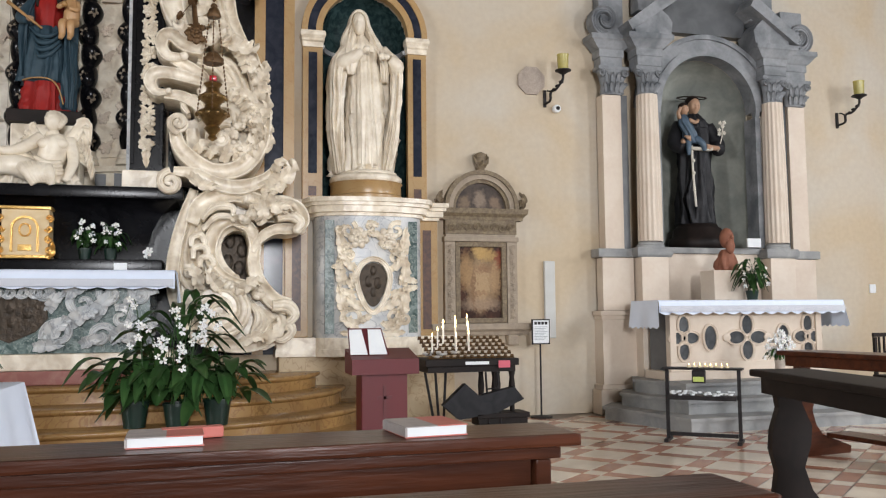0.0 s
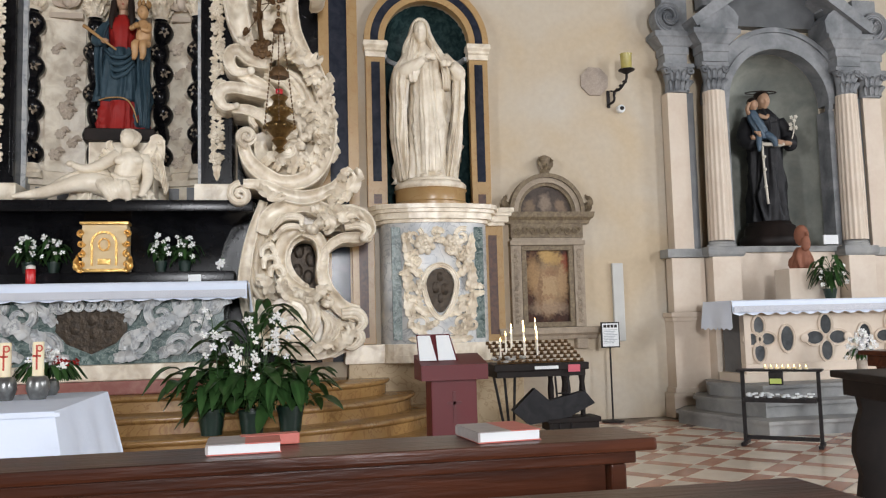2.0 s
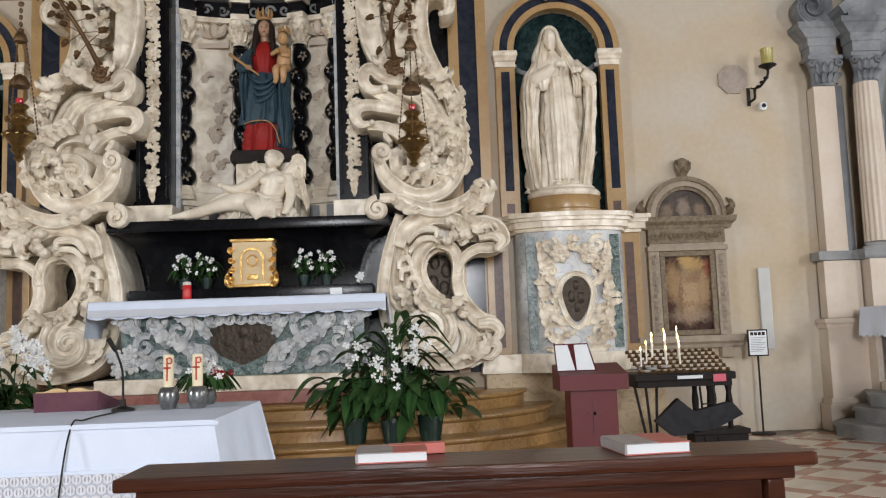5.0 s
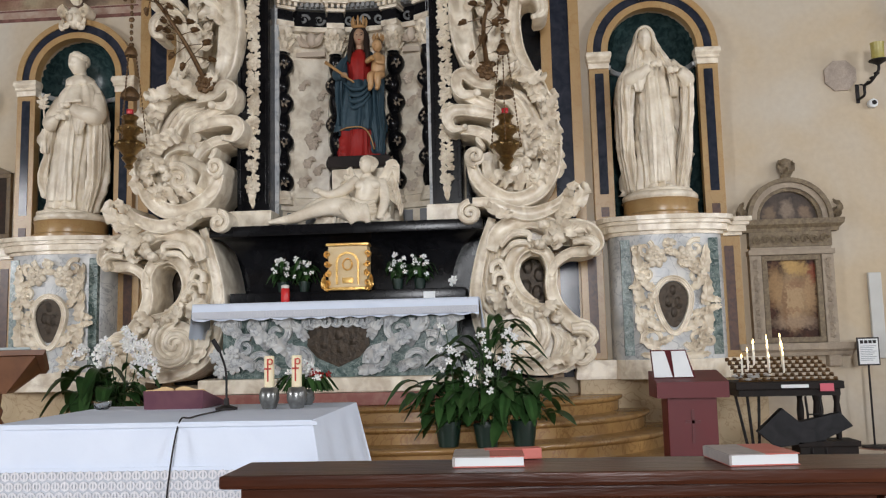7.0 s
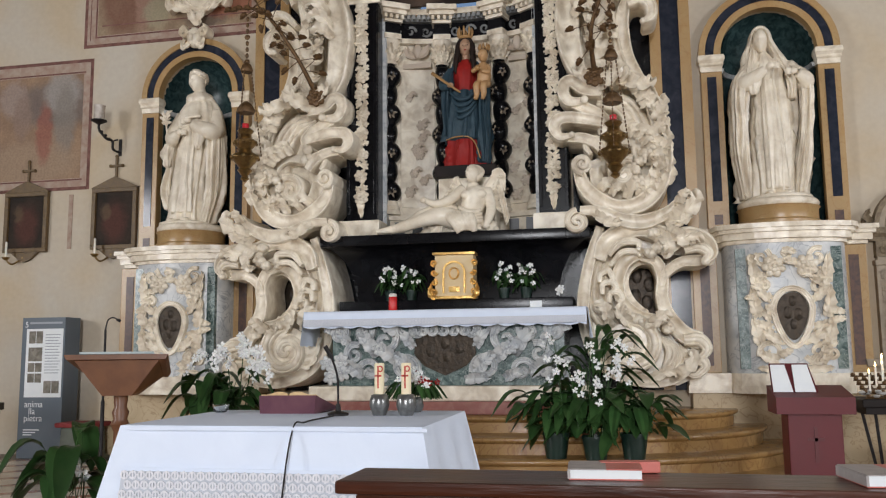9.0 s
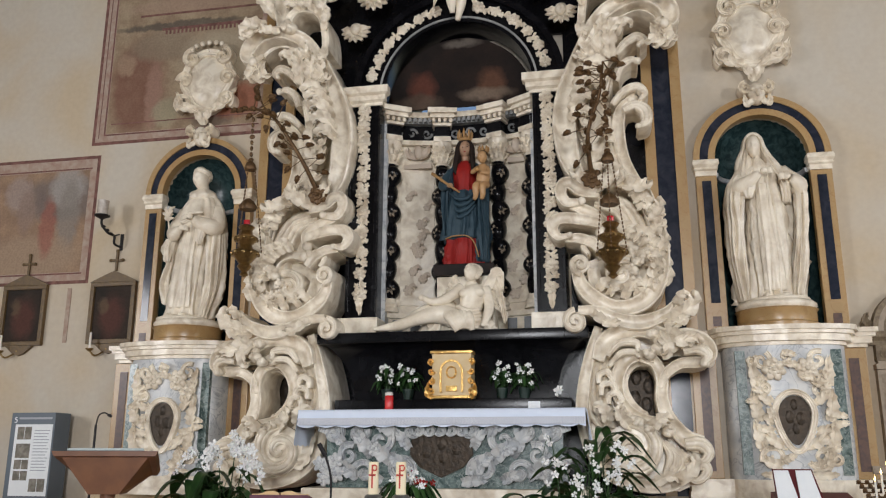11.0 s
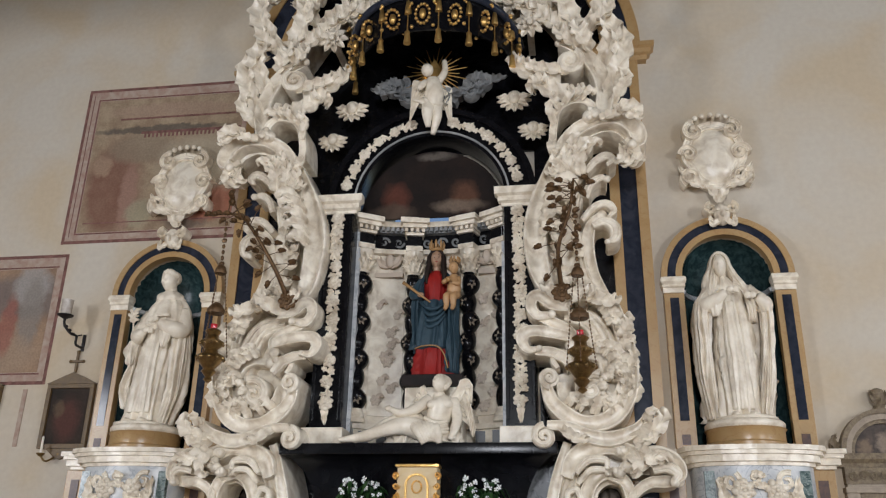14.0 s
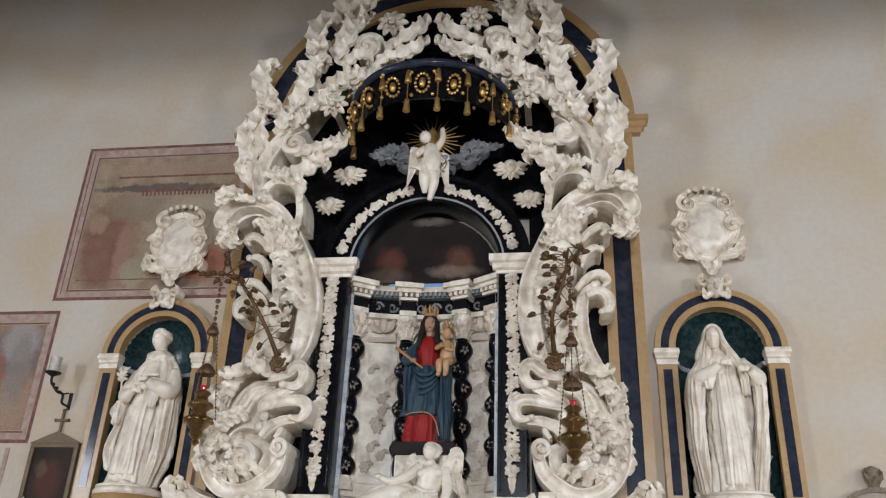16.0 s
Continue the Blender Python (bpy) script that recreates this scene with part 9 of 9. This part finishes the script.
pew_front(0.955, 2.75, -7.52, -7.25, 0.885, "kneeler_pew", "dark walnut pew front with a sloping book board")
pew_front(0.75, 2.83, -8.26, -8.02, 0.862, "kneeler_pew", "worn dark walnut pew front with plain book board")


def kneeler(ax, ay, bx, by, z, w, label, m):
    t = thing("kneeler_bench", label, "kneeler", (ax, ay, 0), group="kneelers")
    L_ = math.hypot(bx - ax, by - ay)
    t.matrix_world = pose(ax, ay, 0, 0, 0, math.degrees(math.atan2(by - ay, bx - ax)))
    part("top_board", boxed(-0.06, L_ + 0.06, -0.02, w, z - 0.04, z, bevel=0.012), m, t)
    part("fascia", boxed(0.0, L_, 0.02, 0.05, z - 0.13, z - 0.041, bevel=0.004), m, t)
    outline = [(-0.06, 0.0), (0.62, 0.0), (0.63, 0.06), (0.46, 0.12), (0.30, 0.18), (0.24, 0.26), (0.20, 0.38), (0.24, 0.50), (0.25, 0.60), (0.20, 0.72), (0.18, z - 0.041), (0.04, z - 0.041), (0.07, 0.70), (0.03, 0.58), (0.02, 0.48), (0.05, 0.36), (0.03, 0.24), (-0.03, 0.12), (-0.05, 0.05)]
    for x in (0.05, L_ - 0.1):
        b = rings(B(), [[(x, y, q) for y, q in outline], [(x + 0.055, y, q) for y, q in outline]])
        part("end_board", b, m, t)
    part("kneeling_board", boxed(0.11, L_ - 0.105, 0.34, 0.60, 0.15, 0.19, bevel=0.008), m, t)
    return t


kneeler(4.68, -5.62, 4.40, -7.0, 0.9, 0.32, "black-stained kneeler bench with scrolled ends", BLACKWOOD)
kneeler(6.50, -3.46, 6.67, -4.8, 0.89, 0.34, "dark walnut kneeler bench with scrolled ends", WOOD)
t = thing("slatted_chair", "dark wooden chair with a slatted back", "chair", (9.55, -1.6, 0))
for x in (-0.2, 0.2):
    for y, h in ((-0.2, 0.45), (0.2, 0.92)):
        part("leg", boxed(x - 0.018, x + 0.018, y - 0.018, y + 0.018, 0, h), BLACKWOOD, t)
part("seat", boxed(-0.23, 0.23, -0.23, 0.23, 0.452, 0.48, bevel=0.008), BLACKWOOD, t)
part("back_rail", boxed(-0.23, 0.23, 0.185, 0.215, 0.922, 0.97, bevel=0.006), BLACKWOOD, t)
for k in range(5):
    part("back_slat", boxed(-0.15 + 0.072 * k, -0.13 + 0.072 * k, 0.19, 0.21, 0.55, 0.92), BLACKWOOD, t)


def book(x, y, z, w, d, h, turn, label, second):
    t = thing("hymn_book", label, "book", (x, y, z), group="hymn books", turn=turn)
    part("page_block", boxed(0.004, w, 0.003, d - 0.003, 0.003, h - 0.003), PAPER, t)
    part("back_cover", boxed(0, w + 0.003, 0, d, 0, 0.0028), REDCOVER, t)
    part("front_cover", boxed(0, w * 0.52, 0, d, h - 0.0028, h, bevel=0.001), GREYCOVER, t)
    part("cover_band", boxed(w * 0.52, w + 0.003, 0, d, h - 0.0028, h), REDCOVER, t)
    part("spine", boxed(-0.003, 0.0035, 0, d, 0.003, h - 0.003), GREYCOVER, t)


book(1.56, -7.43, 0.886, 0.185, 0.17, 0.028, 2, "thick white hymn book with grey and red cover", 0)
book(2.265, -7.47, 0.886, 0.175, 0.20, 0.03, 6, "thick white hymn book lying on the pew", 0)
t = thing("red_booklet", "small red booklet lying on the pew", "booklet", (1.64, -7.30, 0.886), turn=8)
part("cover", boxed(0, 0.16, 0, 0.045, 0, 0.03, bevel=0.004), REDCOVER, t)

# ---- altar table in front ----
t = thing("altar_table", "wooden table under a white altar cloth", "table", (0.13, -5.52, 0))
part("table_top", boxed(-0.70, 0.70, -0.50, 0.50, 0.84, 0.888, bevel=0.006), WOOD, t)
for x in (-0.62, 0.62):
    for y in (-0.42, 0.42):
        part("leg", boxed(x - 0.03, x + 0.03, y - 0.03, y + 0.03, 0, 0.84), WOOD, t)
tc = thing("table_cloth", "long white linen cloth with a lace band", "altar cloth", (0.13, -5.52, 0))
b = B()


def fall(z):
    f = (0.9 - z) / 0.9
    return 0.725 + 0.20 * f, 0.53 + 0.16 * f


loops = []
for z in (0.9, 0.897, 0.88, 0.8, 0.7, 0.6, 0.45, 0.3, 0.15, 0.04):
    hx, hy = fall(z)
    if z == 0.9:
        hx, hy = hx - 0.02, hy - 0.02
    ring = []
    n = 48
    for side_ in range(4):
        for k in range(n):
            u = k / n * 2 - 1
            x, y = ((u * hx, -hy), (hx, u * hy), (-u * hx, hy), (-hx, -u * hy))[side_]
            f = (0.9 - z) * 0.03 * math.sin(u * 9 + side_ * 2)
            if side_ in (0, 2):
                y += f * (1 if side_ == 0 else -1)
            else:
                x += f
            ring.append((x, y, z))
    loops.append(ring)
rings(b, loops, caps=False)
top = [bm_v for bm_v in b.verts if bm_v.co.z > 0.8995]
b.faces.new(top)
part("linen", b, CLOTH, tc, smooth=True)
lb = B()
hx, hy = fall(0.7)
for z, off in ((0.705, 0.012), (0.885, 0.008)):
    box(lb, -hx + 0.10, hx - 0.02, -fall(z)[1] - off - 0.004, -fall(z)[1] - off, z - 0.008, z + 0.008)
part("hem_tape", lb, CLOTH, tc)
b = B()
rings(b, [[(-0.68, -fall(z)[1] - 0.014, z), (0.70, -fall(z)[1] - 0.014, z), (0.70, -fall(z)[1] - 0.010, z), (-0.68, -fall(z)[1] - 0.010, z)] for z in (0.40, 0.55, 0.696)])
part("lace_ground", b, LACEBACK, tc, "grey-blue lining behind the lace")
b = B()
for r in range(7):
    z = 0.68 - 0.042 * r
    for k in range(33):
        x = -0.66 + 0.042 * k + (0.021 if r % 2 else 0)
        y = -fall(z)[1] - 0.022
        ribbon(b, [(x + 0.017 * math.cos(q), z + 0.017 * math.sin(q)) for q in np.linspace(0, 2 * math.pi, 7)], (0.009,), y, 0.005, 9)
        prism(b, [(x - 0.004, z - 0.02), (x + 0.004, z - 0.02), (x + 0.004, z + 0.02), (x - 0.004, z + 0.02)], y, y + 0.005)
part("lace_band", b, LACE, tc, "white crocheted lace band", kind="stuff")

PEWTER = mat("mottled_pewter", (0.16, 0.16, 0.155), 0.3, metal=0.7, vary=(0.34, 0.35, 0.34), scale=26)
REDMARK = mat("red_wax_emblem", (0.48, 0.05, 0.03), 0.5)
for x in (0.478, 0.622):
    t = thing("altar_candle", "ivory candle with red emblem in a pewter holder", "candle", (x, -5.40, 0.9), group="altar candles")
    part("holder", lathe(B(), [(0.034, 0.001), (0.038, 0.01), (0.052, 0.05), (0.05, 0.08), (0.042, 0.105), (0.030, 0.11)], seg=20), PEWTER, t, smooth=True)
    c = part("candle", lathe(B(), [(0.026, 0.1105), (0.026, 0.262), (0.023, 0.27), (0.004, 0.268)], seg=20), WAX, t, smooth=True)
    b = B()
    box(b, -0.004, 0.004, -0.0285, -0.0262, 0.14, 0.255), box(b, -0.018, 0.018, -0.0285, -0.0262, 0.20, 0.209)
    ribbon(b, [(0.012 + 0.012 * math.cos(q), 0.24 + 0.014 * math.sin(q)) for q in np.linspace(0, 2 * math.pi, 9)], (0.006,), -0.0285, 0.003, 16)
    part("emblem", b, REDMARK, c)
t = thing("table_bouquet", "low bouquet of white and red flowers in a vase", "bouquet", (0.60, -5.14, 0.9))
part("vase", lathe(B(), [(0.04, 0.001), (0.055, 0.03), (0.05, 0.08)], seg=14), PEWTER, t, smooth=True)
b, c = B(), B()
for k in range(60):
    a, r = rr.uniform(0, 6.28), rr.uniform(0.0, 0.15)
    bloom(b if k % 4 else c, (r * math.cos(a), r * math.sin(a) * 0.7, 0.20 - r * 0.5 + rr.uniform(-.03, .03)), 0.022, rr)
part("white_flowers", b, PETAL, t, kind="stuff")
part("red_flowers", c, REDROBE, t, kind="stuff")
b = B()
for k in range(60):
    blade(b, (0, 0, 0.07), rr.uniform(0, 6.28), rr.uniform(0.1, 0.19), 0.035, 0.7)
part("greenery", b, LEAF, t, kind="stuff")
t = thing("missal", "open missal on a slanted violet bookstand", "book", (-0.06, -5.20, 0.9), turn=182)
b = rings(B(), [[(-0.17, -0.14, 0.0), (0.19, -0.14, 0.0), (0.17, 0.10, 0.0), (-0.14, 0.10, 0.0)], [(-0.20, -0.15, 0.02), (0.20, -0.15, 0.02), (0.16, 0.14, 0.10), (-0.16, 0.14, 0.10)]])
part("bookstand", b, mat("violet_leather", (0.13, 0.05, 0.07), 0.4, vary=(0.2, 0.09, 0.1), scale=9), t)
for s in (-1, 1):
    b = B()
    loops = []
    for k in range(9):
        u = k / 8
        x = s * (0.005 + 0.15 * u)
        h = 0.016 * math.sin(math.pi * min(1, u * 1.3 + 0.1)) + 0.004
        loops.append([(x, -0.13, 0.03 + h), (x, 0.12, 0.10 + h), (x, 0.12, 0.095), (x, -0.13, 0.024)])
    rings(b, loops)
    part("page_block", b, mat("aged_pages", (0.62, 0.42, 0.2), 0.7, vary=(0.7, 0.52, 0.28), scale=20), t, smooth=True)
t = thing("table_microphone", "black gooseneck microphone on a round foot", "microphone", (0.26, -5.42, 0.9))
part("foot", lathe(B(), [(0.055, 0.001), (0.055, 0.012), (0.015, 0.025), (0.012, 0.06)], seg=18), IRON, t, smooth=True)
part("gooseneck", tube(B(), [(0, 0, 0.06), (-0.005, 0, 0.2), (-0.03, -0.02, 0.30)], 0.006, 8, 14), IRON, t, smooth=True)
part("capsule", tube(B(), [(-0.03, -0.02, 0.30), (-0.06, -0.04, 0.36)], 0.012, 10, 3), IRON, t, smooth=True)
t = tube(B(), [(0.26, -5.47, 0.904), (0.262, -5.9, 0.905), (0.262, -6.062, 0.88), (0.25, -6.16, 0.55), (0.26, -6.3, 0.012)], 0.004, 6, 40)
single("microphone_cable", t, IRON, "thin black cable hanging over the cloth", "cable")
t = thing("glass_bowl", "small clear glass bowl on the table", "bowl", (-0.50, -5.22, 0.9))
GLASS = bpy.data.materials.new("clear_glass")
GLASS.use_nodes = True
g = GLASS.node_tree.nodes["Principled BSDF"]
g.inputs["Transmission Weight"].default_value, g.inputs["Roughness"].default_value, g.inputs["Base Color"].default_value = 1.0, 0.05, (0.93, 0.96, 0.97, 1)
part("bowl", lathe(B(), [(0.03, 0.001), (0.04, 0.01), (0.05, 0.045), (0.047, 0.045), (0.036, 0.014), (0.02, 0.008)], seg=20), GLASS, t, smooth=True)

# ---- left of the altar: lectern, microphone, stool, board ----
t = thing("wooden_lectern", "brown wooden lectern with an open book", "lectern", (-2.40, -3.2, 0), turn=196)
MIDWOOD = mat("red_brown_wood", (0.17, 0.07, 0.03), 0.4, vary=(0.11, 0.042, 0.02), scale=6, amount=0.7, fine=0.1, fscale=40)
b = rings(B(), [[(-0.33, -0.22, 1.04), (0.33, -0.22, 1.04), (0.40, 0.18, 1.20), (-0.40, 0.18, 1.20)], [(-0.35, -0.24, 1.08), (0.35, -0.24, 1.08), (0.42, 0.18, 1.24), (-0.42, 0.18, 1.24)]])
part("desk", b, MIDWOOD, t)
b = rings(B(), [[(-0.12, -0.1, 0.90), (0.12, -0.1, 0.90), (0.12, 0.12, 0.90), (-0.12, 0.12, 0.90)], [(-0.3, -0.18, 1.05), (0.3, -0.18, 1.05), (0.34, 0.16, 1.19), (-0.34, 0.16, 1.19)]])
part("bracket", b, MIDWOOD, t)
part("post", lathe(B(), [(0.06, 0.06), (0.06, 0.2), (0.09, 0.24), (0.05, 0.3), (0.05, 0.6), (0.08, 0.66), (0.055, 0.7), (0.07, 0.76), (0.05, 0.8), (0.06, 0.90)], seg=18), MIDWOOD, t, smooth=True)
part("foot", boxed(-0.22, 0.22, -0.2, 0.2, 0, 0.06, bevel=0.01), MIDWOOD, t)
b = rings(B(), [[(-0.26, -0.16, 1.116), (0.26, -0.16, 1.116), (0.30, 0.17, 1.244), (-0.30, 0.17, 1.244)], [(-0.26, -0.16, 1.135), (0.26, -0.16, 1.135), (0.30, 0.17, 1.262), (-0.30, 0.17, 1.262)]])
part("open_book", b, mat("blue_grey_pages", (0.38, 0.44, 0.44), 0.7, vary=(0.5, 0.54, 0.53), scale=12), t)
t = thing("microphone_stand", "tall thin black microphone stand", "microphone stand", (-2.53, -3.26, 0))
part("foot", lathe(B(), [(0.12, 0), (0.12, 0.02), (0.02, 0.04)], seg=18), IRON, t, smooth=True)
part("pole", lathe(B(), [(0.016, 0.04), (0.016, 0.85), (0.01, 0.86), (0.01, 1.45)], seg=10), IRON, t, smooth=True)
part("gooseneck", tube(B(), [(0, 0, 1.45), (0.02, 0, 1.53), (0.07, 0, 1.55), (0.12, -0.02, 1.53)], 0.006, 8, 16), IRON, t, smooth=True)
part("capsule", tube(B(), [(0.12, -0.02, 1.53), (0.15, -0.03, 1.52)], 0.013, 8, 3), IRON, t)
t = thing("information_board", "tall grey information board with pictures and text", "information board", (-5.26, -0.26, 0))
part("body", boxed(-0.30, 0.30, -0.15, 0.15, 0, 1.72, bevel=0.006), PANELGREY, t)
n = part("face", boxed(-0.23, 0.28, -0.156, -0.1505, 0.74, 1.58), PAPER, t, "pale printed panel")
DARKPIC = mat("dark_print", (0.13, 0.115, 0.09), 0.6, vary=(0.35, 0.32, 0.26), scale=16)
for x, z, w, h in ((-0.19, 1.40, 0.09, 0.15), (-0.09, 1.40, 0.09, 0.15), (-0.19, 1.18, 0.19, 0.17), (-0.19, 1.05, 0.09, 0.11), (-0.09, 1.05, 0.09, 0.11), (-0.19, 0.92, 0.09, 0.11), (-0.09, 0.92, 0.09, 0.11), (0.04, 0.79, 0.10, 0.15), (0.15, 0.79, 0.10, 0.15)):
    part("photograph", boxed(x, x + w, -0.160, -0.1562, z, z + h), DARKPIC, n)
for k in range(14):
    part("text_bar", boxed(0.04, 0.25 - 0.015 * (k % 3), -0.159, -0.1562, 1.50 - 0.036 * k, 1.51 - 0.036 * k), GREYINK, n)
part("text_bar", boxed(-0.19, 0.26, -0.155, -0.1505, 1.64, 1.665), GREYINK, t)


def words(text, x, z, size, parent, y=-0.1525):
    cu = bpy.data.curves.new("word", "FONT")
    cu.body, cu.size, cu.extrude = text, size, 0.0008
    o = new("lettering", cu)
    dep = bpy.context.evaluated_depsgraph_get()
    me = bpy.data.meshes.new_from_object(o.evaluated_get(dep))
    bpy.data.objects.remove(o)
    me.materials.append(PAPER)
    ob = new("lettering", me)
    ob.parent = parent
    ob.matrix_local = pose(x, y, z, 90)


for k, w in enumerate(("anima", "lla", "pietra")):
    words(w, -0.22 + (0.06 if k == 1 else 0), 0.62 - 0.085 * k, 0.11, t)
words("5", -0.26, 1.60, 0.10, t)
for k in range(3):
    part("text_bar", boxed(-0.22, 0.0 - 0.05 * k, -0.1535, -0.1505, 0.34 - 0.03 * k, 0.352 - 0.03 * k), PAPER, t)
t = thing("upholstered_stool", "wooden stool with a red velvet seat", "stool", (-4.56, -0.55, 0))
b = rings(B(), [[(x * f, y * f, z) for x, y in ((-0.25, -0.2), (0.25, -0.2), (0.25, 0.2), (-0.25, 0.2))] for f, z in ((1.0, 0), (1.0, 0.04), (0.8, 0.08), (0.74, 0.40))])
part("base", b, mat("grey_green_wood", (0.10, 0.11, 0.08), 0.5, vary=(0.06, 0.065, 0.05), scale=9), t)
part("cushion", boxed(-0.25, 0.25, -0.2, 0.2, 0.402, 0.46, bevel=0.025), VELVET, t, smooth=True)

# ---- floor stones ----
P_, BAND = 0.55, 0.155
ux, uy = math.cos(radians(40)), math.sin(radians(40))


def tile_mesh(w, d, m):
    b = boxed(0.004, w - 0.004, 0.004, d - 0.004, -0.03, 0.0)
    me = bpy.data.meshes.new("tile")
    b.to_mesh(me)
    b.free()
    me.materials.append(m)
    return me


SQ = P_ - BAND
KINDS = ((0, 0, SQ, SQ, CREAMTILE, "cream_tile"), (SQ, 0, BAND, SQ, REDTILE, "red_strip"), (0, SQ, SQ, BAND, REDTILE, "red_strip"), (SQ, SQ, BAND, BAND, CREAMTILE, "small_tile"))
MESHES = [tile_mesh(w, d, m) for _, _, w, d, m, _ in KINDS]
rest = [B(), B()]
for i in range(-40, 41):
    for j in range(-40, 41):
        ox, oy = i * P_, j * P_
        x, y = 5.06 + ox * ux - oy * uy, -3.19 + ox * uy + oy * ux
        if not (-9 < x < 12.4 and -9.5 < y < -0.75):
            continue
        near = 3.9 < x < 7.0 and -4.4 < y
        for k, (du, dv, w, d, m, nm) in enumerate(KINDS):
            px, py = x + du * ux - dv * uy, y + du * uy + dv * ux
            if near:
                o = new(nm, MESHES[k])
                o.parent = floor
                o.matrix_local = pose(px, py, 0, 0, 0, 40)
            else:
                bb = rest[0 if m is CREAMTILE else 1]
                vs = [bb.verts.new((px + a * ux - c * uy, py + a * uy + c * ux, 0.0)) for a, c in ((0.004, 0.004), (w - 0.004, 0.004), (w - 0.004, d - 0.004), (0.004, d - 0.004))]
                bb.faces.new(vs)
part("cream_paving", rest[0], CREAMTILE, floor, kind="stuff")
part("red_paving", rest[1], REDTILE, floor, kind="stuff")
